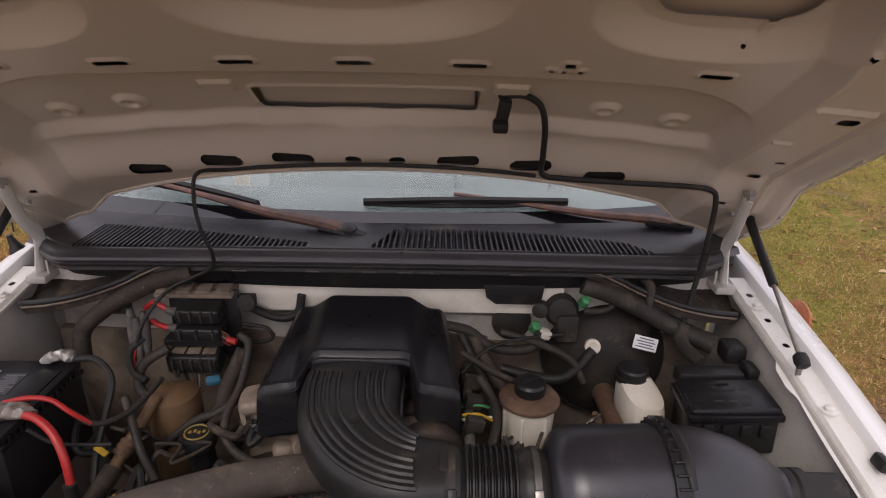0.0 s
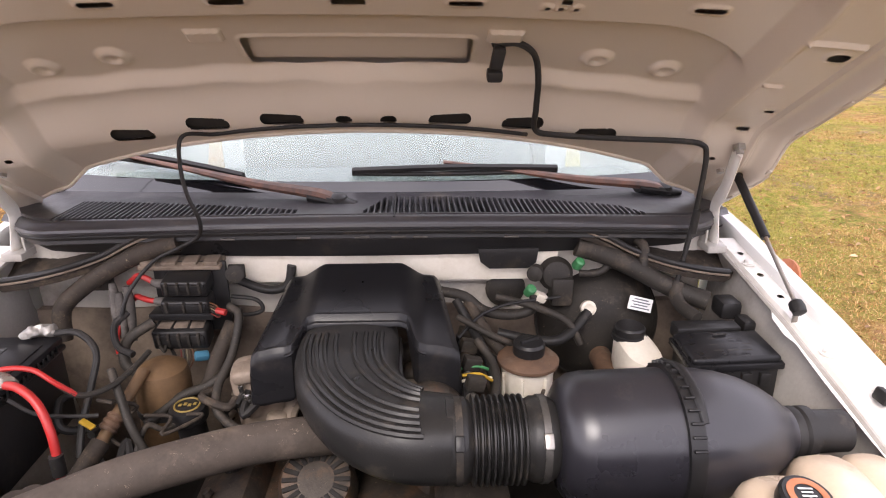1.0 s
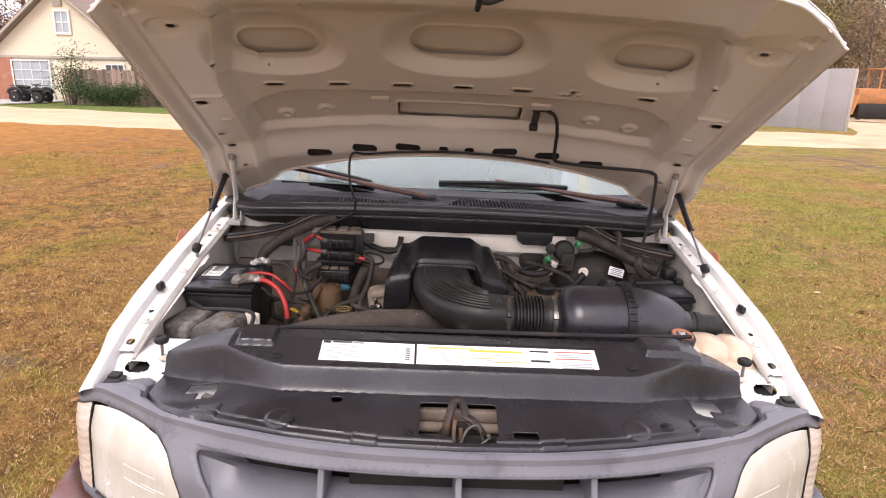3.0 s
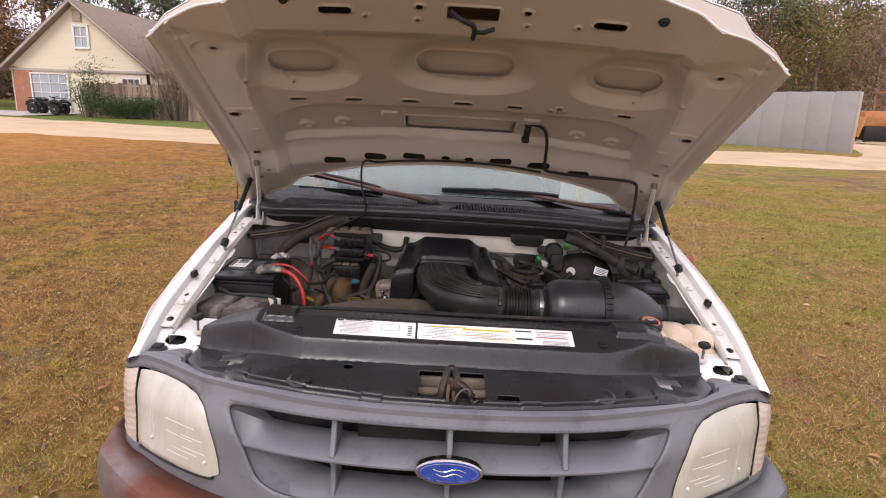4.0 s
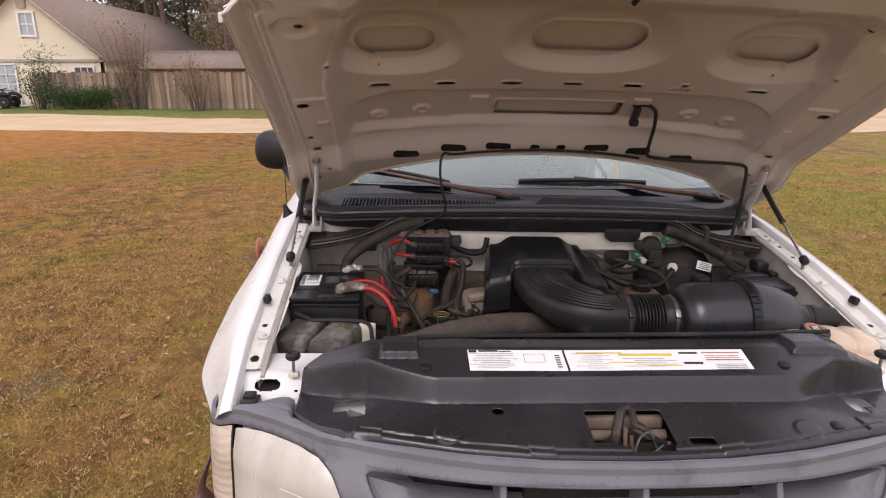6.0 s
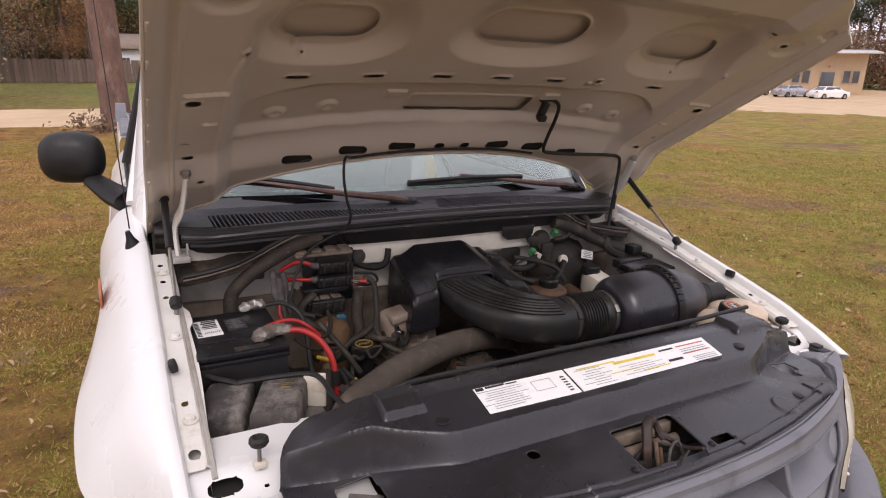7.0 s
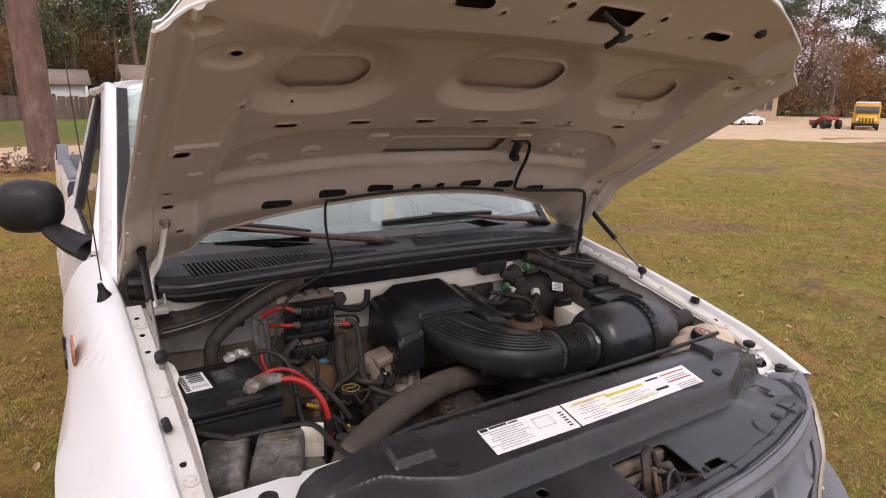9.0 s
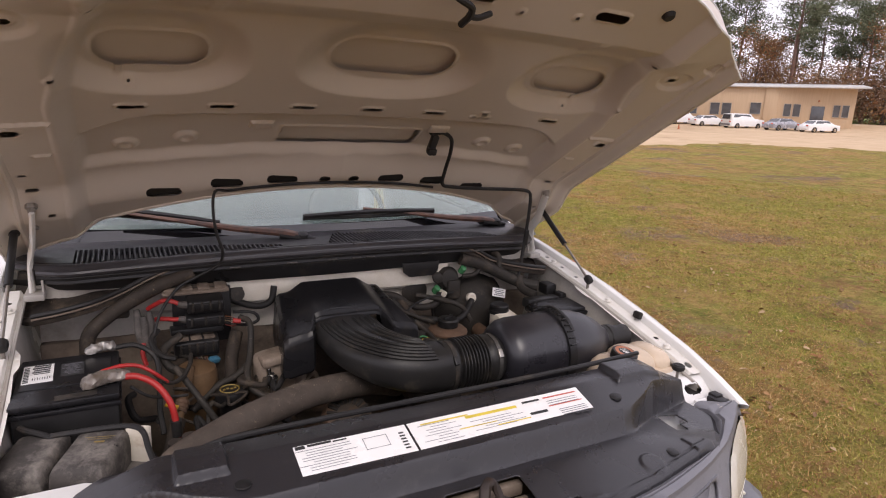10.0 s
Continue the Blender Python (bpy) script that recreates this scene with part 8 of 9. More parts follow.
# ---- grass and fallen leaves near the truck ----
def island_material(name, colours, rough=0.9, spec=0.1, trans=False):
    """Each loose piece takes its own colour out of a ramp."""
    m = bpy.data.materials.new(name)
    m.use_nodes = True
    n, l = m.node_tree.nodes, m.node_tree.links
    b = n["Principled BSDF"]
    g = n.new("ShaderNodeNewGeometry")
    r = n.new("ShaderNodeValToRGB")
    els = r.color_ramp.elements
    while len(els) < len(colours):
        els.new(0.5)
    for k, c in enumerate(colours):
        els[k].position, els[k].color = k / max(1, len(colours) - 1), (*c, 1)
    l.new(g.outputs["Random Per Island"], r.inputs[0])
    l.new(r.outputs[0], b.inputs["Base Color"])
    b.inputs["Roughness"].default_value, b.inputs["Specular IOR Level"].default_value = rough, spec
    return m


STRAW = island_material("straw_blades", [(0.20, 0.10, 0.04), (0.36, 0.20, 0.07), (0.50, 0.30, 0.11), (0.60, 0.42, 0.20), (0.30, 0.14, 0.055)])
GRASS = island_material("grass_blades", [(0.12, 0.14, 0.022), (0.24, 0.245, 0.035), (0.34, 0.31, 0.06), (0.48, 0.39, 0.13), (0.30, 0.24, 0.06)])
LITTER = island_material("leaf_litter", [(0.12, 0.06, 0.03), (0.26, 0.13, 0.06), (0.42, 0.25, 0.12), (0.20, 0.12, 0.07), (0.55, 0.40, 0.24)])
rs = np.random.RandomState(3)


def scatter(count, rmax, power=0.75):
    """Places on the lawn round the truck, denser close by, none under it."""
    r = rmax * rs.rand(count * 3) ** power
    a = rs.rand(count * 3) * math.tau
    x, y = r * np.cos(a), 1.2 + r * np.sin(a)
    ok = ~((np.abs(x) < 0.95) & (y > -0.2) & (y < 5.5)) & (y > -2.5)
    return x[ok][:count], y[ok][:count]


x, y = scatter(900000, 14, 1.1)
k = len(x)
h = 0.007 + 0.017 * rs.rand(k) ** 1.6
a, lean = rs.rand(k) * math.tau, 2.2 * rs.rand(k) ** 1.5
w = 0.0009 + 0.0010 * rs.rand(k) + 0.0004 * np.hypot(x, y)
z = ground_z(x, y)
p0 = np.stack([x - w * np.cos(a), y - w * np.sin(a), z], -1)
p1 = np.stack([x + w * np.cos(a), y + w * np.sin(a), z], -1)
b = rs.rand(k) * math.tau
p2 = np.stack([x + h * lean * 1.4 * np.cos(b), y + h * lean * 1.4 * np.sin(b), z + h], -1)
tri = np.stack([p0, p1, p2], 1)
patch = np.sin(x * 1.1 + 2.1 * np.sin(y * 0.63)) * np.sin(y * 0.9 + 1.7 * np.sin(x * 0.8 + 1)) + 0.35 * np.sin(4.3 * x + 2 * np.sin(3.1 * y)) * np.sin(3.7 * y) + 0.25 * rs.normal(size=k)
bare = np.sin(x * 1.7 + 1.9 * np.sin(y * 1.1 + 2)) * np.sin(y * 1.5 + 2.2 * np.sin(x * 0.7)) + 0.15 * rs.normal(size=k)
for sort, keep, material, label in (("grass", (patch > -0.05 - 0.03 * np.minimum(x, 6)) & (bare < 0.74), GRASS, "short yellow-green lawn grass"), ("dry_grass", (patch <= -0.05 - 0.03 * np.minimum(x, 6)) & (bare < 0.70), STRAW, "patches of dry straw-coloured grass")):
    t3 = tri[keep]
    me = bpy.data.meshes.new(sort)
    me.from_pydata(t3.reshape(-1, 3).tolist(), [], np.arange(3 * len(t3)).reshape(-1, 3).tolist())
    me.materials.append(material)
    tagged(new(sort, me), label, "grass", kind="stuff")
x, y = scatter(15000, 17, 0.95)
k = len(x)
verts, faces = [], []
for i in range(k):
    s, t = 0.008 + 0.024 * rs.rand() ** 3, rs.rand() * math.tau
    m = Matrix.Translation((x[i], y[i], float(ground_z(x[i], y[i])) + 0.006 + 0.012 * rs.rand())) @ Euler((rs.uniform(-0.5, 0.5), rs.uniform(-0.5, 0.5), t)).to_matrix().to_4x4()
    o = len(verts)
    c = 0.3 * s
    for p in ((-s, 0, 0), (-0.4 * s, -0.55 * s, c), (0.5 * s, -0.4 * s, c), (1.1 * s, 0, 0.1 * c), (0.5 * s, 0.4 * s, c), (-0.4 * s, 0.55 * s, c), (0.1 * s, 0, 0)):
        verts.append(m @ Vector(p))
    faces += [(o, o + 1, o + 6), (o + 1, o + 2, o + 6), (o + 2, o + 3, o + 6), (o + 3, o + 4, o + 6), (o + 4, o + 5, o + 6), (o + 5, o, o + 6)]
px, py = scatter(900, 9, 0.9)
drift = [(px[i], py[i]) for i in range(len(px)) if noise.noise(Vector((px[i] * 0.7, py[i] * 0.7, 4.0))) > 0.1 and px[i] < 1.5]
for cx, cy in drift:
    for j in range(14):
        ax, ay, s = cx + rs.normal() * 0.12, cy + rs.normal() * 0.12, 0.008 + 0.018 * rs.rand()
        m = Matrix.Translation((ax, ay, float(ground_z(ax, ay)) + 0.005 + 0.012 * rs.rand())) @ Euler((rs.uniform(-0.5, 0.5), rs.uniform(-0.5, 0.5), rs.rand() * math.tau)).to_matrix().to_4x4()
        o = len(verts)
        verts += [m @ Vector(p) for p in ((-s, 0, 0), (0, -0.5 * s, 0.2 * s), (1.1 * s, 0, 0), (0, 0.5 * s, 0.25 * s))]
        faces.append((o, o + 1, o + 2, o + 3))
me = bpy.data.meshes.new("fallen_leaves")
me.from_pydata(verts, [], faces)
me.materials.append(LITTER)
tagged(new("fallen_leaves", me), "dry brown fallen leaves on the lawn", "leaves", kind="stuff")

# ---- trees ----
BARKP = mat("pine_bark", (0.20, 0.115, 0.085), (0.10, 0.06, 0.05), 5, 0.95, bump=0.9, fine=30, stretch=(1, 1, 0.35), dirt=(0.28, 0.2, 0.17), dirt_amount=0.3, dirt_scale=4)
BARK = mat("grey_bark", (0.14, 0.11, 0.09), (0.08, 0.065, 0.055), 5, 0.95, bump=0.6, fine=30, stretch=(1, 1, 0.4))
# NEEDLE to DRY are lightened; distance haze is put into their colour
NEEDLE = island_material("hazed_pine_needles", [(0.075, 0.095, 0.06), (0.11, 0.13, 0.08), (0.15, 0.165, 0.10), (0.20, 0.205, 0.13)])
RUSTL = island_material("autumn_leaves", [(0.17, 0.085, 0.05), (0.26, 0.12, 0.06), (0.34, 0.19, 0.08), (0.22, 0.14, 0.085)])
OLIVE = island_material("olive_leaves", [(0.10, 0.11, 0.05), (0.15, 0.145, 0.06), (0.23, 0.18, 0.075), (0.27, 0.17, 0.07)])
DRY = island_material("dry_twigs", [(0.22, 0.16, 0.12), (0.31, 0.215, 0.15), (0.25, 0.175, 0.125), (0.34, 0.22, 0.13)])
GREENB = island_material("green_shrub_leaves", [(0.025, 0.05, 0.018), (0.045, 0.085, 0.03), (0.07, 0.11, 0.04), (0.09, 0.12, 0.05)])


def leaf_mesh(name, centres, count, spread, size, material, seed, droop=0.0, lift=0.6):
    """Small bent leaves or needle tufts scattered round the given centres."""
    r = np.random.RandomState(seed)
    c = np.array(centres)[r.randint(len(centres), size=count)]
    p = c + r.normal(size=(count, 3)) * np.array(spread)
    s = size * (0.6 + 0.8 * r.rand(count))[:, None]
    u = r.normal(size=(count, 3))
    u /= np.linalg.norm(u, axis=1)[:, None]
    v = np.cross(u, r.normal(size=(count, 3)))
    v /= np.linalg.norm(v, axis=1)[:, None] + 1e-9
    q = np.stack([p - s * u, p + 0.45 * s * v, p + s * u + 0.2 * s * v, p - 0.45 * s * v], 1)
    me = bpy.data.meshes.new(name)
    me.from_pydata(q.reshape(-1, 3).tolist(), [], np.arange(4 * count).reshape(-1, 4).tolist())
    me.materials.append(material)
    return me


def tree(name, height, radius, crown0, width, leaves, size, material, bark, label, seed, limbs=14, pine=False, at=(0, 0, -40)):
    """A tapered, slightly bent trunk with limbs and a ragged crown."""
    r = random.Random(seed)
    ob = thing(name, (0, 0, 0), label, "tree", place=Matrix.Translation(at))
    bm = B()
    pts = [(0, 0, -0.3)]
    dx, dy = r.uniform(-0.02, 0.02), r.uniform(-0.02, 0.02)
    for k in range(1, 7):
        pts.append((dx * height * (k / 6) + r.uniform(-0.1, 0.1), dy * height * (k / 6) + r.uniform(-0.1, 0.1), height * k / 6))
    tube(bm, pts, [radius * 1.15, radius, radius * 0.88, radius * 0.75, radius * 0.55, radius * 0.3, 0.03], 12, 4)
    ends = []
    line = spline(pts, 8)
    for k in range(limbs):
        f = crown0 + (0.97 - crown0) * (k + r.random()) / limbs
        c = line[min(len(line) - 1, int(f * (len(line) - 1)))]
        a = r.random() * math.tau
        reach = width * (1.15 - 0.75 * (f - crown0) / (1 - crown0)) * r.uniform(0.5, 1.1)
        rise = reach * (r.uniform(-0.05, 0.35) if pine else r.uniform(0.3, 0.9))
        e = c + Vector((reach * math.cos(a), reach * math.sin(a), rise))
        m_ = c.lerp(e, 0.5) + Vector((0, 0, 0.1 * reach))
        tube(bm, [c, m_, e], [radius * 0.28, radius * 0.16, 0.02], 6, 3)
        ends += [tuple(e), tuple(m_.lerp(e, 0.5)), tuple(e)] if pine else [tuple(e), tuple(m_), tuple(m_.lerp(e, 0.6))]
        for j in range(2):
            g = e + Vector((r.uniform(-1, 1), r.uniform(-1, 1), r.uniform(0, 0.8))) * reach * 0.4
            tube(bm, [m_.lerp(e, 0.6), g], [radius * 0.10, 0.012], 5, 2)
            ends.append(tuple(g))
    part("trunk", bm, bark, ob)
    if leaves:
        sp = (width * 0.20, width * 0.20, width * 0.11) if pine else (width * 0.24, width * 0.24, width * 0.2)
        linked("crown", leaf_mesh("crown", ends, leaves, sp, size, material, seed), material, ob, smooth=False)
    return ob


protos = {
    "pine_a": tree("pine_tree", 20, 0.24, 0.50, 3.2, 6760, 0.145, NEEDLE, BARKP, "tall slim pine with thin green crown", 1, 18, True),
    "pine_b": tree("pine_tree", 17, 0.22, 0.38, 3.4, 7280, 0.145, NEEDLE, BARKP, "tall pine with ragged green crown", 2, 20, True),
    "oak": tree("oak_tree", 11, 0.22, 0.22, 4.2, 8600, 0.115, OLIVE, BARK, "broad tree with olive and yellow leaves", 3, 18),
    "rust": tree("maple_tree", 10, 0.18, 0.20, 3.6, 7800, 0.11, RUSTL, BARK, "tree with rust-red autumn leaves", 4, 18),
    "dry": tree("bare_tree", 9, 0.15, 0.15, 3.4, 6000, 0.085, DRY, BARK, "half-bare tree with brown twigs", 5, 22),
}
r = random.Random(11)


def plant(kind, x, y, s=1.0, group="trees of the wood"):
    m = Matrix.Translation((x, y, float(ground_z(x, y)) - 0.05)) @ Matrix.Rotation(r.random() * math.tau, 4, "Z") @ Matrix.Scale(s, 4)
    ob = copy_thing(protos[kind], m)
    ob["group"] = group
    return ob


def bearing(az, d):
    return d * math.sin(radians(az)), d * math.cos(radians(az))


# wood behind the house, the fence and the lot
for k in range(74):
    az = -46 + 92 * (k + r.random()) / 74
    d = r.uniform(58, 84)
    kind = r.choices(("pine_a", "pine_b", "oak", "rust", "dry"), (3, 3, 4, 3, 5))[0]
    low = 0.55 if -36 < az < -25 and kind[:4] != "pine" else 1.0
    if low == 1.0 and -36 < az < -25 and k % 3:
        continue
    plant(kind, *bearing(az, d), low * r.uniform(0.75, 1.15))
for k in range(34):
    az = 43 + 42 * (k + r.random()) / 34
    d = r.uniform(116, 150)
    kind = r.choices(("pine_a", "pine_b", "rust", "dry"), (5, 5, 2, 2))[0]
    plant(kind, *bearing(az, d), r.uniform(1.05, 1.45))
for az, d, kind, s in ((-40, 52, "rust", 1.0), (-36.5, 60, "rust", 0.9), (-27, 66, "pine_b", 0.95), (-22, 62, "pine_a", 0.8), (31, 52, "oak", 0.8), (35, 54, "dry", 0.9), (27, 55, "pine_b", 0.9), (-12, 50, "oak", 0.75), (-9, 47, "dry", 0.8), (-15, 52, "dry", 0.9), (70, 122, "dry", 1.4), (66, 118, "rust", 1.1), (63, 124, "pine_a", 1.3), (-8, 54, "rust", 0.7), (-4, 60, "pine_b", 0.8), (-6, 64, "pine_b", 0.9), (-1, 58, "pine_b", 0.75), (2, 62, "pine_b", 0.85), (-2.5, 52, "rust", 0.55), (5, 60, "pine_b", 0.8), (-38, 50, "rust", 1.1), (-42, 56, "rust", 1.1), (-33, 58, "pine_b", 0.9)):
    plant(kind, *bearing(az, d), s)
for ob in protos.values():
    for o in [*ob.children_recursive, ob]:
        bpy.data.objects.remove(o)
# dense brush closing the gaps under the crowns
def brush(name, az0, az1, d0, d1, top, count, material, label, seed, leaf=0.26):
    rr = np.random.RandomState(seed)
    az, d = np.radians(az0 + (az1 - az0) * rr.rand(count // 120)), d0 + (d1 - d0) * rr.rand(count // 120)
    hh = top * (0.35 + 0.65 * rr.rand(count // 120))
    cen = []
    for a, dd, t in zip(az, d, hh):
        for j in range(4):
            cen.append((dd * math.sin(a), dd * math.cos(a), t * (j + 0.3) / 4))
    me = leaf_mesh(name, cen, count, (1.2, 1.2, 0.9), leaf, material, seed)
    return tagged(new(name, me), label, "woods", kind="stuff")


for a0, a1, k in ((-52, -37, 1.0), (-37, -25, 0.42), (-25, 45, 1.0)):
    n_ = (a1 - a0) / 93
    brush("far_brush", a0, a1, 86, 96, 10.0 * k, int(60000 * n_), OLIVE, "dense olive undergrowth of the wood", 21)
    brush("far_brush", a0, a1, 78, 92, 9.0 * k, int(52000 * n_), DRY, "dense brown undergrowth of the wood", 22)
    brush("far_woods", a0, a1, 100, 108, 15.0 * k, int(60000 * n_), DRY, "brown hazy wall of distant trees", 27, 0.40)
    brush("far_woods", a0, a1, 92, 100, 13.0 * k, int(56000 * n_), NEEDLE, "dark green wall of distant trees", 23)
brush("far_woods", 42, 90, 120, 134, 10.0, 60000, DRY, "brown wood behind the lot", 41, 0.24)
brush("far_woods", 42, 90, 116, 128, 8.5, 24000, RUSTL, "rust-red young trees behind the lot", 42, 0.20)
brush("far_woods", 40, 90, 142, 152, 11.0, 26000, DRY, "brown thicket behind the lot", 24)
brush("far_woods", 44, 90, 138, 148, 9.0, 20000, NEEDLE, "dark green thicket behind the lot", 25)

# lone pine by the drive
pine = thing("pine_tree", (0, 0, 0), "tall pine with thick reddish scaly trunk", "tree", place=Matrix.Translation((-1.02, 16.4, 0)))
bm = B()
tube(bm, [(0.05, 0, -0.3), (0.03, 0, 0.4), (0.0, 0, 2), (-0.03, 0.05, 5), (-0.08, 0.1, 9), (-0.12, 0.2, 14)], [0.40, 0.335, 0.315, 0.30, 0.27, 0.22], 22, 8)
for v in bm.verts:
    d = 0.02 * noise.noise(Vector((v.co.x * 9, v.co.y * 9, v.co.z * 2.5))) + 0.012 * noise.noise(Vector((v.co.x * 25, v.co.y * 25, v.co.z * 8)))
    v.co += d * Vector((v.co.x, v.co.y, 0)).normalized()
part("trunk", bm, BARKP, pine)
ends = []
rr = random.Random(8)
bm = B()
for k in range(16):
    z = 9 + 6 * k / 16
    a = rr.random() * math.tau
    e = Vector((-0.1 + 2.8 * math.cos(a), 0.15 + 2.8 * math.sin(a), z + 0.6))
    tube(bm, [(-0.1, 0.15, z), e], [0.07, 0.02], 6, 2)
    ends.append(tuple(e))
part("limbs", bm, BARKP, pine)
linked("crown", leaf_mesh("crown", ends, 2600, (0.6, 0.6, 0.35), 0.26, NEEDLE, 31), NEEDLE, pine, smooth=False)
tuft = thing("weed_tuft", (0, 0, 0), "brown dry weeds at the pine's foot", "weeds", place=Matrix.Translation((-1.3, 16.2, 0)))
tagged(linked("weed_clump", leaf_mesh("weed_clump", [(0, 0, 0.1), (0.3, 0.1, 0.15), (-0.5, 0, 0.15), (0.7, 0.1, 0.1)], 500, (0.25, 0.2, 0.14), 0.07, DRY, 33), DRY, tuft, smooth=False), kind="stuff")

# ---- house ----
SIDING = mat("cream_siding", (0.72, 0.65, 0.50), (0.66, 0.59, 0.45), 2, 0.8, bump=0.2, stretch=(0.2, 1, 6), dirt=(0.5, 0.42, 0.3), dirt_amount=0.1, dirt_scale=0.8)
BRICK = mat("brick_wall", (0.40, 0.17, 0.10), (0.30, 0.13, 0.08), 6, 0.9, bump=0.5, fine=20, dirt=(0.5, 0.4, 0.32), dirt_amount=0.25, dirt_scale=3)
SHINGLE = mat("brown_shingles", (0.20, 0.15, 0.12), (0.27, 0.21, 0.17), 3, 0.95, bump=0.6, fine=14)
TRIM = mat("white_trim", (0.75, 0.74, 0.72), (0.68, 0.66, 0.63), 4, 0.6, bump=0.05)
TAUPE = mat("taupe_trim", (0.44, 0.39, 0.33), None, 4, 0.7)
PANE = mat("window_glass", (0.30, 0.35, 0.38), (0.4, 0.44, 0.46), 1.5, 0.12, bump=0.0, spec=0.8)
DPANE = mat("dark_window_glass", (0.05, 0.055, 0.06), (0.09, 0.09, 0.1), 1.5, 0.12, bump=0.0, spec=0.8)
house = thing("house", (-22, 47, 0), "cream gabled house with brown shingle roof and brick pier", "house", place=Matrix())
x0, x1, yg, ye, ze, zp = -26.2, -17.8, 36.5, 58.0, 2.75, 6.3
xm = (x0 + x1) / 2
bm = B()
loft(bm, [[(x0, yg, ze - 0.1), (xm, yg, zp), (x1, yg, ze - 0.1)], [(x0, yg + 0.25, ze - 0.1), (xm, yg + 0.25, zp), (x1, yg + 0.25, ze - 0.1)]])
bm.faces.new([bm.verts.new(p) for p in ((x0, yg, ze - 0.1), (x1, yg, ze - 0.1), (xm, yg, zp))])
part("gable_wall", bm, SIDING, house, "cream lap-sided gable")
bm = B()
box(bm, (xm, yg + 0.15, 1.3), (8.3, 0.3, 2.7), 0.01)
box(bm, (x1 - 0.15, (yg + ye) / 2, 1.3), (0.3, ye - yg, 2.7), 0.01)
box(bm, (x0 + 0.15, (yg + ye) / 2, 1.3), (0.3, ye - yg, 2.7), 0.01)
box(bm, (xm, ye, 1.3), (8.3, 0.3, 2.7), 0.01)
part("wall", bm, SIDING, house)
bm = B()
box(bm, (x0 + 0.7, yg - 0.06, 1.2), (1.1, 0.12, 2.5), 0.02)
part("brick_pier", bm, BRICK, house, "red brick pier")
bm = B()
box(bm, (x1 + 0.03, (yg + ye) / 2 + 3, 1.2), (0.12, ye - yg - 8, 2.5), 0.02)
part("brick_side", bm, BRICK, house, "red brick side wall")
bm = B()
box(bm, (xm, yg - 0.05, ze - 0.25), (8.5, 0.1, 0.16), 0.01)
part("band_board", bm, TAUPE, house)
for q, xe in ((-1, x0 - 0.45), (1, x1 + 0.45)):
    bm = B()
    zl = ze - 0.45 * (zp - ze) / ((x1 - x0) / 2)
    loft(bm, [[(xe, yg - 0.5, zl), (xm, yg - 0.5, zp + 0.08)], [(xe, ye + 0.5, zl), (xm, ye + 0.5, zp + 0.08)]])
    rf = part("roof", bm, SHINGLE, house, "brown shingle roof slope")
    md = rf.modifiers.new("thickness", "SOLIDIFY")
    md.thickness = 0.16
    bm = B()
    loft(bm, [[(xe, yg - 0.52, zl - 0.06), (xe, yg - 0.52, zl + 0.09)], [(xm, yg - 0.52, zp), (xm, yg - 0.52, zp + 0.15)]])
    rk = part("rake_board", bm, TAUPE, house)
    md = rk.modifiers.new("thickness", "SOLIDIFY")
    md.thickness = 0.05


def window(parent, c, w, h, facing=0, frame_mat=TRIM, glass_mat=PANE, bars_=(1, 1), f=0.07):
    """A framed window with panes; facing: degrees the wall is turned."""
    m = pose(*c, 0, 0, facing)
    bm = B()
    box(bm, (0, 0.0, 0), (w, 0.02, h), 0.0)
    bmesh.ops.transform(bm, matrix=m, verts=bm.verts)
    win = part("window", bm, glass_mat, parent)

    def bar(kind, c, size):
        bm = B()
        box(bm, c, size, 0.004)
        bmesh.ops.transform(bm, matrix=m, verts=bm.verts)
        part(kind, bm, frame_mat, win)
    for k in (-1, 1):
        bar("window_jamb", (k * w / 2, -0.04, 0), (f, 0.10, h - f))
        bar("window_rail", (0, -0.04, k * h / 2), (w + f, 0.10, f))
    for k in range(1, bars_[0] + 1):
        bar("glazing_bar", (0, -0.03, -h / 2 + h * k / (bars_[0] + 1)), (w - f, 0.05, f * 0.55))
    for k in range(1, bars_[1] + 1):
        bar("glazing_bar", (-w / 2 + w * k / (bars_[1] + 1), -0.027, 0), (f * 0.45, 0.05, h - f))



window(house, (-21.75, yg - 0.02, 4.45), 0.85, 1.25, 0, TRIM, PANE, (1, 1), 0.12)
window(house, (-19.0, yg - 0.05, 1.5), 1.1, 1.3, 0, TRIM, DPANE, (2, 2), 0.08)
window(house, (-23.9, yg - 0.05, 1.2), 2.2, 2.2, 0, TRIM, PANE, (3, 3), 0.08)
bm = B()
box(bm, (-21.9, yg - 0.05, 5.65), (0.5, 0.08, 0.7), 0.02)
part("gable_vent", bm, TAUPE, house, "taupe louvred gable vent")
# slab drive in front of the garage
bm = B()
slab(bm, [(-30, 31.5), (-22.5, 31.5), (-21.5, 36.4), (-27, 36.4)], 0.0, 0.05)
tagged(part("house_drive", bm, mat("concrete_drive", (0.55, 0.52, 0.48), None, 1, 0.9), None), "pale concrete drive of the house", "driveway", kind="structure")

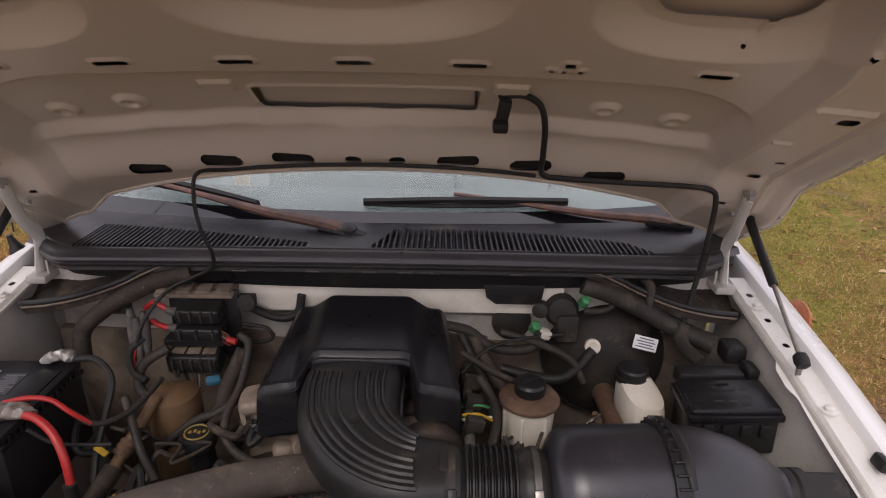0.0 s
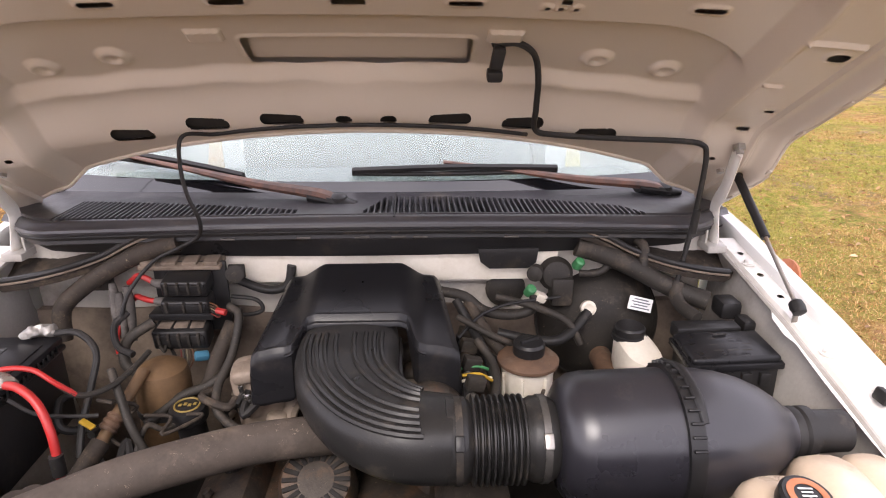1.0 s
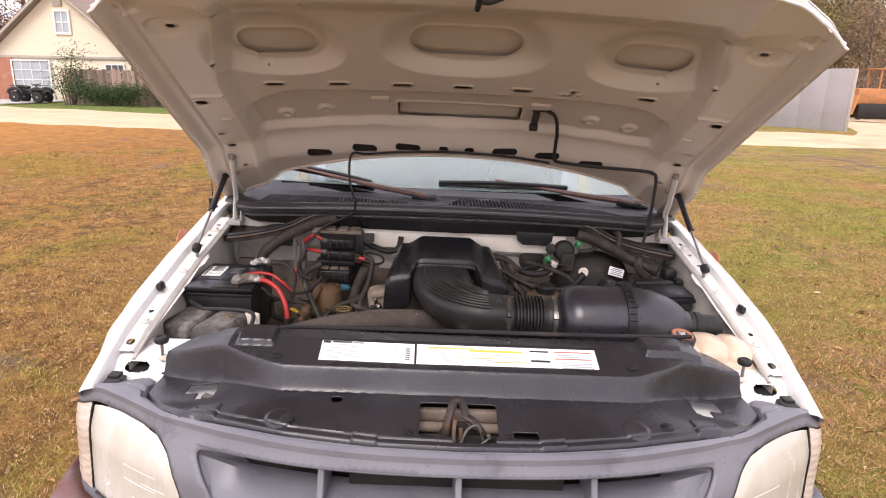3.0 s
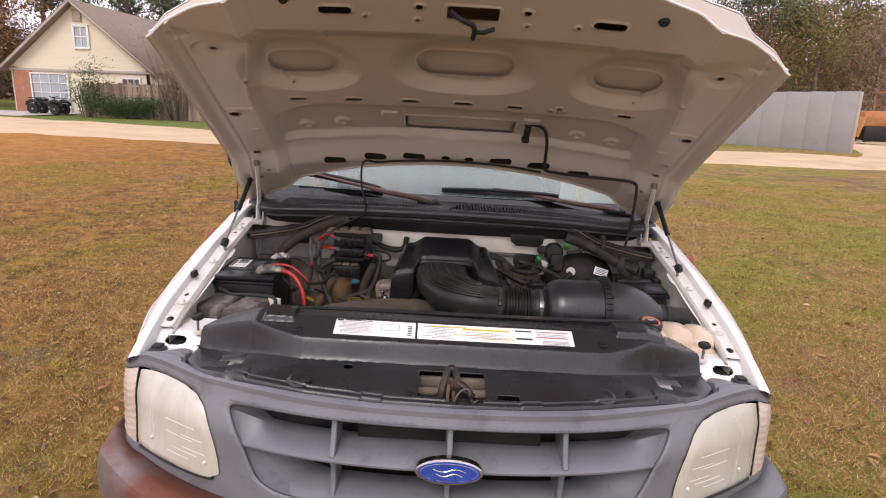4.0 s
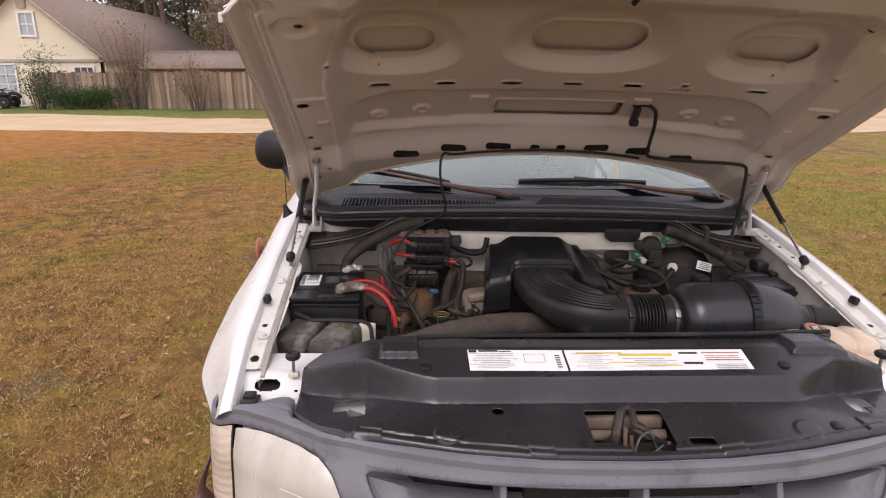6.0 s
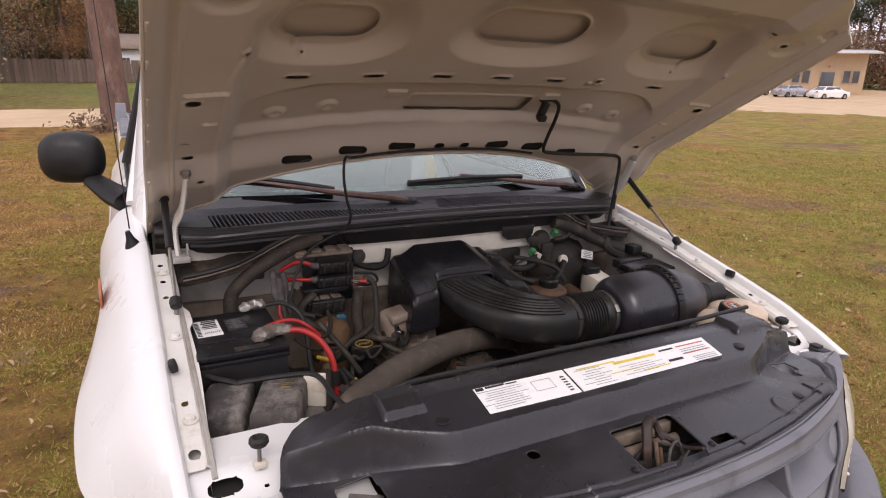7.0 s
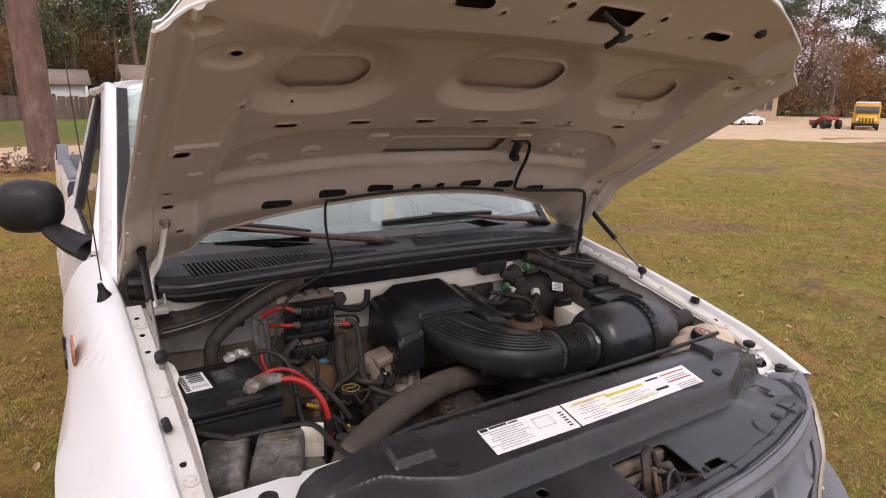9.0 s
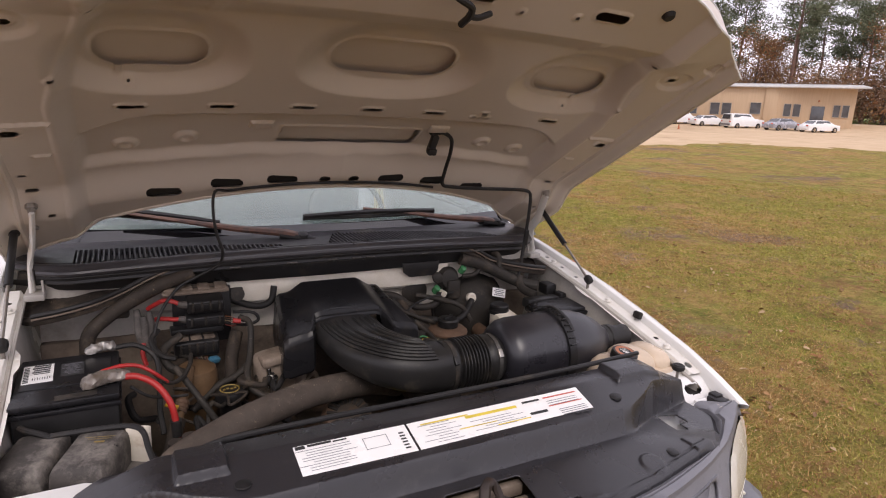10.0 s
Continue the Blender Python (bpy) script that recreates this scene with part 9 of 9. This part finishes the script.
# quad bike
quad = thing("quad_bike", (-22.6, 34.0, 0), "dark grey four-wheeled quad bike", "quad bike", place=Matrix())
for dx in (-0.62, 0.62):
    for dy in (-0.42, 0.42):
        bm = B()
        lathe(bm, [(0.13, -0.12), (0.28, -0.12), (0.31, -0.06), (0.31, 0.06), (0.28, 0.12), (0.13, 0.12)], pose(-22.6 + dx, 34.0 + dy, 0.31, 90, 0, 0), 20)
        wh = part("wheel", bm, RUBBER, quad)
        bm = B()
        lathe(bm, [(0.03, -0.125), (0.14, -0.10), (0.14, 0.10), (0.03, 0.125)], pose(-22.6 + dx, 34.0 + dy, 0.31, 90, 0, 0), 14)
        part("rim", bm, STEEL, wh)
bm = B()
box(bm, (-22.6, 34.0, 0.62), (1.0, 0.5, 0.28), 0.08)
box(bm, (-22.95, 34.0, 0.82), (0.6, 0.36, 0.14), 0.05)
for dx in (-0.65, 0.65):
    box(bm, (-22.6 + dx, 34.0, 0.70), (0.62, 1.05, 0.07), 0.03)
part("body", bm, BLACK, quad)
bm = B()
tube(bm, [(-22.25, 33.6, 1.02), (-22.28, 34.0, 0.96), (-22.25, 34.4, 1.02)], 0.025, 8)
rod(bm, (-22.28, 34.0, 0.96), (-22.15, 34.0, 0.7), 0.03)
part("handlebar", bm, BLACK, quad)
for dx in (-0.62, 0.62):
    for dy in (-0.42, 0.42):
        bm = B()
        tube(bm, [(-22.6 + dx + 0.40 * math.cos(a), 34.0 + dy, 0.36 + 0.40 * math.sin(a)) for a in (0.35, 0.9, 1.57, 2.2, 2.8)], 0.10, 8, 4, flat=0.3, up=(0, 1, 0))
        part("mudguard", bm, BLACK, quad)
    bm = B()
    for k in range(4):
        rod(bm, (-22.6 + dx - 0.25 + 0.17 * k, 33.65, 0.92), (-22.6 + dx - 0.25 + 0.17 * k, 34.35, 0.92), 0.02, 6)
    part("luggage_rack", bm, BLACK, quad)

# shrubs by the fence
def shrub(name, x, y, w, d, h, count, size, material, label, seed, stems=7):
    ob = thing(name, (0, 0, 0), label, "shrub", place=Matrix.Translation((x, y, 0)))
    rr = random.Random(seed)
    bm = B()
    cen = []
    for k in range(stems):
        e = Vector((rr.uniform(-w, w) * 0.5, rr.uniform(-d, d) * 0.5, h * rr.uniform(0.6, 1.0)))
        tube(bm, [(e.x * 0.3, e.y * 0.3, -0.05), (e.x * 0.6, e.y * 0.6, e.z * 0.5), e], [0.035, 0.022, 0.006], 5, 3)
        cen += [tuple(e * f) for f in (0.35, 0.55, 0.75, 0.95)]
    part("branchwork", bm, BARK, ob)
    linked("leaves", leaf_mesh("leaves", cen, count, (w * 0.14, d * 0.14, h * 0.10), size, material, seed), material, ob, smooth=False)


shrub("shrub", -19.7, 32.6, 2.5, 1.0, 3.0, 1900, 0.05, GREENB, "sprawling green shrub by the drive", 41, 9)
shrub("hedge", -17.4, 32.2, 3.8, 1.2, 1.2, 7500, 0.05, GREENB, "low dark green hedge by the fence", 42, 24)
shrub("dry_shrub", -14.6, 32.4, 3.0, 1.4, 4.4, 5200, 0.045, DRY, "tall brown half-bare shrub at the fence", 43, 16)
shrub("dry_shrub", -10.8, 30.6, 2.6, 1.0, 2.6, 4000, 0.04, DRY, "brown vines over the fence", 44, 14)
shrub("dry_shrub", -20.0, 35.9, 1.0, 0.8, 1.9, 500, 0.08, DRY, "small orange-brown shrub by the house", 45, 6)
shrub("flowering_bush", -5.9, 31.4, 1.6, 0.8, 2.3, 700, 0.08, island_material("pale_flowers", [(0.6, 0.45, 0.2), (0.55, 0.5, 0.3), (0.2, 0.2, 0.08)]), "pale yellow bush behind the fence", 46, 9)

# weathered board fence
FENCE = mat("weathered_boards", (0.30, 0.225, 0.17), (0.20, 0.135, 0.095), 3, 0.95, bump=0.5, fine=30, stretch=(3, 3, 0.4), dirt=(0.40, 0.34, 0.28), dirt_amount=0.3, dirt_scale=1.5, alpha_random=0.45)
DKFENCE = mat("dark_boards", (0.16, 0.11, 0.085), (0.11, 0.075, 0.06), 3, 0.95, bump=0.4, fine=30, stretch=(3, 3, 0.4), alpha_random=0.25)


def fence(a, b, height, width, material, label, seed):
    a, b = Vector(a), Vector(b)
    n = int((b - a).length / width)
    ob = thing("board_fence", a, label, "fence", place=Matrix())
    rr = random.Random(seed)
    ang = math.degrees(math.atan2(b.y - a.y, b.x - a.x))
    metas = []
    for k in range(3):
        bm = B()
        box(bm, (0, 0, height / 2), (width * 0.96, 0.022, height * (0.97 + 0.03 * k)), 0.004)
        me = bpy.data.meshes.new("board")
        bm.to_mesh(me)
        bm.free()
        me.materials.append(material)
        metas.append(me)
    for k in range(n):
        p = a.lerp(b, (k + 0.5) / n)
        o = new("board", metas[k % 3])
        o.parent = ob
        o.matrix_basis = Matrix.Translation(-a) @ pose(p.x, p.y, rr.uniform(-0.05, 0.03), rr.uniform(-1, 1), rr.uniform(-1.2, 1.2), ang)
    for z in (0.35 * height / 1.0, 0.8 * height):
        bm = B()
        p, q = a + Vector((0, 0.05, z)), b + Vector((0, 0.05, z))
        box(bm, (p + q) / 2, ((b - a).length, 0.05, 0.09), 0.004, (0, 0, ang))
        part("rail", bm, material, ob)
    for k in range(0, int((b - a).length / 2.4) + 1):
        p = a.lerp(b, min(1, k * 2.4 / (b - a).length))
        bm = B()
        box(bm, (p.x, p.y + 0.09, height * 0.5), (0.09, 0.09, height), 0.005)
        part("post", bm, material, ob)


fence((-20.5, 33.6, 0), (-5.3, 30.9, 0), 1.85, 0.155, FENCE, "weathered grey-brown board fence, uneven tops", 51)
fence((-12, 47.5, 0), (13, 49, 0), 1.5, 0.25, DKFENCE, "dark brown board fence far off", 52)

# sheds beyond the far fence
def shed(x, y, w, d, h, wall, label, porch):
    ob = thing("shed", (x, y, 0), label, "shed", place=Matrix())
    bm = B()
    box(bm, (x, y, h / 2), (w, d, h), 0.02)
    part("wall", bm, wall, ob)
    for q in (-1, 1):
        bm = B()
        loft(bm, [[(x - w * 0.6, y + q * (d / 2 + 0.4), h - 0.1), (x + w * 0.6, y + q * (d / 2 + 0.4), h - 0.1)], [(x - w * 0.6, y, h + 0.9), (x + w * 0.6, y, h + 0.9)]])
        rf = part("roof", bm, SHINGLE, ob)
        rf.modifiers.new("thickness", "SOLIDIFY").thickness = 0.1
    for q in (-1, 1):
        bm = B()
        loft(bm, [[(x + q * w / 2, y - d / 2, h), (x + q * w / 2, y, h + 0.85)], [(x + q * w / 2, y + d / 2, h), (x + q * w / 2, y, h + 0.85)]])
        part("gable", bm, wall, ob)
    if porch:
        for k in (-1, 1):
            bm = B()
            box(bm, (x + k * w * 0.5, y - d / 2 - 0.3, h / 2 - 0.1), (0.16, 0.16, h), 0.01)
            part("porch_post", bm, TRIM, ob)
    window(ob, (x - w * 0.2, y - d / 2 - 0.02, h * 0.55), 0.5, 0.8, 0, TRIM, DPANE, (1, 1), 0.05)


shed(0.6, 50.5, 3.0, 2.5, 2.3, TRIM, "small white shed with brown roof and porch", True)
shed(5.4, 47.0, 2.4, 3.0, 2.6, TRIM, "small white shed with pale roof", False)
shed(-13.5, 41, 6, 4, 2.2, BRICK, "low brick outbuilding with grey roof", False)
pole = thing("utility_pole", (-13.2, 45, 0), "grey wooden utility pole with white transformer", "utility pole", place=Matrix())
bm = B()
rod(bm, (-13.2, 45, -0.2), (-13.2, 45, 6.6), 0.12, 12, 0.09)
part("shaft", bm, BARK, pole)
bm = B()
lathe(bm, [(0.16, 0), (0.18, 0.05), (0.18, 0.6), (0.1, 0.68)], pose(-13.4, 45, 5.2), 14)
part("transformer", bm, TRIM, pole)
bm = B()
box(bm, (-13.2, 45, 6.4), (1.2, 0.08, 0.1), 0.01)
part("crossarm", bm, BARK, pole)

# grey metal wall and machine on the other side of the drive
METALW = mat("grey_sheet_metal", (0.33, 0.31, 0.31), (0.29, 0.275, 0.275), 1.2, 0.6, bump=0.05, dirt=(0.24, 0.21, 0.2), dirt_amount=0.2, dirt_scale=0.7)
wall = thing("metal_screen_wall", (14.3, 26.7, 0), "plain grey sheet-metal screen wall", "wall", place=Matrix())
a, b = Vector((11.8, 29.6, 0)), Vector((16.75, 23.9, 0))
d = (b - a).normalized()
L, turn = (b - a).length, math.degrees(math.atan2(d.y, d.x))
for k in range(8):
    p = a + d * (L * (k + 0.5) / 8)
    top = 2.30 + 0.17 * (k + 0.5) / 8
    bm = B()
    box(bm, (p.x, p.y, top / 2 - 0.05), (L / 8 - 0.006, 0.03, top + 0.1), 0.004, (0, 0, turn))
    part("metal_sheet", bm, METALW, wall)
bm = B()
box(bm, (b.x, b.y, 1.2), (0.10, 0.10, 2.5), 0.01, (0, 0, turn))
part("end_post", bm, TAUPE, wall)
dozer = thing("bulldozer", (25.0, 34.5, 0), "orange-brown bulldozer with dark tracks", "bulldozer", place=Matrix())
ORANGEP = mat("orange_machine_paint", (0.48, 0.2, 0.06), (0.36, 0.14, 0.05), 4, 0.6, dirt=(0.2, 0.12, 0.07), dirt_amount=0.4, dirt_scale=3)
bm = B()
box(bm, (25.0, 34.5, 1.25), (2.6, 1.2, 0.9), 0.08)
box(bm, (23.2, 34.5, 0.8), (0.15, 2.6, 1.1), 0.05, (0, 12, 0))
part("body", bm, ORANGEP, dozer)
for q in (-1, 1):
    bm = B()
    box(bm, (25.0, 34.5 + q * 0.85, 0.45), (2.9, 0.45, 0.85), 0.3)
    part("track", bm, RUBBER, dozer)
bm = B()
for dx in (-0.3, 0.9):
    for dy in (-0.5, 0.5):
        rod(bm, (25.2 + dx, 34.5 + dy, 1.6), (25.2 + dx, 34.5 + dy, 2.7), 0.05)
box(bm, (25.5, 34.5, 2.75), (1.6, 1.3, 0.08), 0.02)
part("canopy", bm, ORANGEP, dozer)

# tan metal building with a row of parked cars
TAN = mat("tan_metal_siding", (0.55, 0.40, 0.26), (0.50, 0.36, 0.235), 1.5, 0.7, bump=0.15, stretch=(4, 4, 0.3))
ROOFM = mat("pale_metal_roof", (0.62, 0.6, 0.58), None, 2, 0.45, 0.2)
bd = thing("tan_building", (75, 58, -1.25), "long tan metal building with pale roof edge", "building", place=Matrix())
fx, fy = Vector((0.53, -0.848, 0)), Vector((0.848, 0.53, 0))
o0 = Vector((82.4, 45.3, -1.25))
T = Matrix(((fx.x, fy.x, 0, o0.x), (fx.y, fy.y, 0, o0.y), (0, 0, 1, o0.z), (0, 0, 0, 1)))


def tpart(name, bm, material, parent, label="", smooth=True):
    bmesh.ops.transform(bm, matrix=T, verts=bm.verts)
    return part(name, bm, material, parent, label, smooth)


bm = B()
box(bm, (-20, 8, 2.4), (40, 16, 5.4), 0.02)
tpart("wall", bm, TAN, bd)
bm = B()
box(bm, (-9.5, -0.08, 2.4), (1.6, 0.2, 5.2), 0.02)
tpart("pilaster", bm, TAN, bd)
bm = B()
rows = [[(x, -2.0 if x > -9 else -0.6, 5.15), (x, 16.5, 5.9)] for x in (-41, -25, -9.01, -9, -4, 1.3)]
loft(bm, rows)
rf = tpart("roof", bm, ROOFM, bd)
rf.modifiers.new("thickness", "SOLIDIFY").thickness = 0.22
ang = math.degrees(math.atan2(fx.y, fx.x))
for x, w, h, z in ((-1.93, 0.75, 1.5, 2.15), (-0.95, 0.75, 1.5, 2.15), (-6.4, 0.85, 1.6, 2.1), (-7.5, 0.85, 1.6, 2.1), (-11.3, 1.3, 1.5, 2.2), (-14.9, 1.2, 1.6, 2.0), (-16.4, 1.2, 1.6, 2.0), (-19.3, 1.2, 1.6, 2.0), (-22, 1.2, 1.6, 2.0)):
    window(bd, T @ Vector((x, -0.04, z)), w, h, ang, TAUPE, DPANE, (0, 0), 0.06)
bm = B()
box(bm, (-4.0, -0.06, 1.35), (1.5, 0.1, 2.7), 0.01)
tpart("entrance_door", bm, DPANE, bd, "dark glass double door")
bm = B()
lathe(bm, [(0.1, 0), (0.12, 0.1), (0.05, 0.2)], pose(-4.0, -0.15, 3.3), 12)
tpart("door_lamp", bm, ORANGE, bd)


def car(x, y, yaw, paint, label, kind="sedan"):
    """A parked car: body lofted along its length, glass, wheels, lights."""
    L, Wd, Ht = {"sedan": (4.8, 0.9, 1.45), "suv": (5.2, 0.98, 1.85), "pickup": (5.4, 0.98, 1.8)}[kind]
    ob = thing("parked_car", (0, 0, 0), label, "car", group="cars in the lot", place=pose(x, y, float(ground_z(x, y)) + 0.05, 0, 0, yaw))
    low = 0.28
    if kind == "sedan":
        top = [(-0.5, 0.62), (-0.48, 0.82), (-0.36, 0.98), (-0.20, 1.40), (0.0, 1.45), (0.12, 1.42), (0.28, 1.02), (0.46, 0.86), (0.5, 0.60)]
    elif kind == "suv":
        top = [(-0.5, 0.65), (-0.495, 1.1), (-0.47, 1.78), (-0.2, 1.85), (0.08, 1.82), (0.2, 1.28), (0.34, 1.15), (0.48, 1.05), (0.5, 0.65)]
    else:
        top = [(-0.5, 0.7), (-0.495, 1.12), (-0.16, 1.14), (-0.13, 1.72), (0.0, 1.8), (0.1, 1.76), (0.22, 1.2), (0.47, 1.05), (0.5, 0.65)]
    bm = B()
    rows = []
    for f, z in top:
        belt = min(z, 0.92 if kind == "sedan" else 1.12)
        nar = 0.80 if z > belt + 0.1 else 1.0
        end = 0.86 if abs(f) > 0.49 else 1.0
        rows.append([(-Wd * end, f * L, low), (-Wd * end * 1.0, f * L, belt * 0.7), (-Wd * end * 0.97, f * L, belt), (-Wd * end * nar * 0.95, f * L, z - 0.03), (-Wd * end * nar * 0.7, f * L, z), (Wd * end * nar * 0.7, f * L, z),
                     (Wd * end * nar * 0.95, f * L, z - 0.03), (Wd * end * 0.97, f * L, belt), (Wd * end, f * L, belt * 0.7), (Wd * end, f * L, low)])
    loft(bm, rows, True, True)
    part("body", bm, paint, ob)
    g0, g1, zb, zt = {"sedan": (-0.30, 0.22, 0.98, 1.36), "suv": (-0.46, 0.14, 1.2, 1.72), "pickup": (-0.12, 0.16, 1.2, 1.68)}[kind]
    for q in (-1, 1):
        bm = B()
        loft(bm, [[(q * Wd * 0.93, g0 * L, zb), (q * Wd * 0.93, g1 * L, zb)], [(q * Wd * 0.80, (g0 + 0.07) * L, zt), (q * Wd * 0.80, (g1 - 0.09) * L, zt)]])
        part("side_glass", bm, DPANE, ob)
        for f in (-0.31, 0.31):
            bm = B()
            lathe(bm, [(0.18, -0.1), (0.32, -0.11), (0.34, 0), (0.32, 0.11), (0.18, 0.1)], pose(q * (Wd - 0.06), f * L, 0.34, 0, 90, 0), 20)
            wh = part("wheel", bm, RUBBER, ob)
            bm = B()
            lathe(bm, [(0.03, 0.115 * q), (0.2, 0.105 * q), (0.2, 0.0), (0.03, 0.0)], pose(q * (Wd - 0.06), f * L, 0.34, 0, 90, 0), 16)
            part("rim", bm, CHROME, wh)
        bm = B()
        box(bm, (q * Wd * 0.72, -0.497 * L, 0.85), (0.28, 0.06, 0.16), 0.02)
        part("tail_light", bm, INKRED, ob)
    bm = B()
    a0 = {"sedan": (-0.345, 1.0, -0.225, 1.36), "suv": (-0.497, 1.15, -0.477, 1.72), "pickup": (-0.148, 1.2, -0.128, 1.66)}[kind]
    loft(bm, [[(-Wd * 0.72, a0[0] * L - 0.03, a0[1]), (Wd * 0.72, a0[0] * L - 0.03, a0[1])], [(-Wd * 0.62, a0[2] * L - 0.03, a0[3]), (Wd * 0.62, a0[2] * L - 0.03, a0[3])]])
    part("rear_glass", bm, DPANE, ob)
    bm = B()
    box(bm, (0, -0.503 * L, 0.5), (Wd * 1.6, 0.08, 0.2), 0.03)
    part("rear_bumper", bm, GREY if kind != "sedan" else paint, ob)
    return ob


CARW = mat("white_car_paint", (0.8, 0.8, 0.8), (0.76, 0.76, 0.76), 2, 0.25, bump=0)
CARS = mat("silver_car_paint", (0.42, 0.42, 0.45), (0.38, 0.38, 0.41), 2, 0.25, 0.4, bump=0)
for x, y, yaw, p, lbl, kd in ((68.2, 60.1, -98, CARW, "white pickup parked in the lot", "pickup"), (68.9, 56.2, -102, CARW, "white sedan parked between trucks", "sedan"), (69.9, 51.7, -100, CARW, "white sport utility vehicle with dark windows", "suv"),
                              (71.7, 47.5, -98, CARS, "silver sedan parked in the row", "sedan"), (72.9, 43.7, -102, CARW, "white sedan at the row's end", "sedan")):
    car(x, y, yaw, p, lbl, kd)

# school bus, red tractor, pole
bus = thing("yellow_bus", (0, 0, 0), "yellow bus with white roof and black bars", "bus", place=pose(75.5, 31.5, float(ground_z(73, 29.6)) + 0.05, 0, 0, -66))
YBUS = mat("bus_yellow", (0.75, 0.40, 0.02), None, 3, 0.4, bump=0)
bm = B()
box(bm, (0, 1.5, 1.75), (2.4, 8.5, 2.1), 0.25)
box(bm, (0, -3.6, 1.2), (1.9, 1.9, 0.85), 0.25, (8, 0, 0), 3)
for q in (-1, 1):
    box(bm, (q * 0.95, -3.45, 0.95), (0.5, 1.5, 0.5), 0.2, (0, 0, 0), 3)
part("body", bm, YBUS, bus)
bm = B()
box(bm, (0, 1.5, 2.86), (2.2, 8.3, 0.18), 0.08)
part("roof", bm, TRIM, bus)
bm = B()
box(bm, (0, -2.77, 2.12), (2.1, 0.06, 0.75), 0.08)
part("windscreen", bm, DPANE, bus)
for q in (-1, 1):
    for k in range(8):
        bm = B()
        box(bm, (q * 1.2, -1.9 + 0.95 * k, 2.2), (0.04, 0.75, 0.6), 0.03)
        part("window", bm, DPANE, bus)
    for yy in (-3.2, 4.0):
        bm = B()
        lathe(bm, [(0.2, -0.14), (0.46, -0.14), (0.48, 0), (0.46, 0.14), (0.2, 0.14)], pose(q * 1.05, yy, 0.48, 0, 90, 0), 20)
        part("wheel", bm, RUBBER, bus)
    bm = B()
    box(bm, (q * 0.75, -4.55, 1.15), (0.25, 0.06, 0.25), 0.04)
    part("headlight", bm, TRIM, bus)
bm = B()
box(bm, (0, -4.58, 0.65), (2.2, 0.15, 0.3), 0.03)
part("bumper", bm, BLACK, bus)
bm = B()
for k in range(5):
    box(bm, (-0.6 + 0.3 * k, -4.56, 1.1), (0.1, 0.05, 0.5), 0.01)
part("grille", bm, BLACK, bus)
trac = thing("red_tractor", (0, 0, 0), "red tractor with loader and black tyres", "tractor", place=pose(72.0, 33.7, float(ground_z(72.0, 33.7)) + 0.07, 0, 0, 140))
REDP = mat("red_machine_paint", (0.42, 0.07, 0.045), None, 4, 0.5)
bm = B()
box(bm, (0, -0.6, 1.0), (0.7, 1.8, 0.6), 0.08)
box(bm, (0, 0.7, 1.1), (1.2, 0.9, 0.3), 0.08)
box(bm, (0, -2.2, 0.6), (1.8, 0.5, 0.6), 0.08)
for q in (-1, 1):
    rod(bm, (q * 0.5, 0.2, 1.5), (q * 0.5, -2.0, 0.7), 0.07)
part("body", bm, REDP, trac)
for q in (-1, 1):
    for yy, rr_ in ((0.8, 0.52), (-1.3, 0.36)):
        bm = B()
        lathe(bm, [(rr_ * 0.5, -0.18), (rr_ * 0.95, -0.18), (rr_, 0), (rr_ * 0.95, 0.18), (rr_ * 0.5, 0.18)], pose(q * 0.75, yy, rr_, 0, 90, 0), 22)
        part("wheel", bm, RUBBER, trac)
bm = B()
tube(bm, [(-0.45, 1.1, 1.2), (-0.45, 1.1, 1.7), (-0.43, 1.1, 2.1), (0, 1.1, 2.15), (0.43, 1.1, 2.1), (0.45, 1.1, 1.7), (0.45, 1.1, 1.2)], 0.04, 8, 3)
part("roll_bar", bm, REDP, trac)
pole = thing("light_pole", (84.7, 39.7, -1.3), "slim grey wooden pole by the lot", "pole", place=Matrix())
bm = B()
rod(bm, (84.7, 39.7, -1.6), (84.9, 39.3, 9.5), 0.18, 12, 0.12)
part("shaft", bm, BARK, pole)
cone = thing("traffic_cone", (51.9, 45.7, -1.2), "small orange traffic cone on gravel", "cone", place=Matrix())
bm = B()
lathe(bm, [(0.22, 0.02), (0.22, 0.05), (0.13, 0.06), (0.03, 0.6)], pose(51.9, 45.7, float(ground_z(51.9, 45.7)) + 0.05), 14)
part("cone_body", bm, ORANGE, cone)
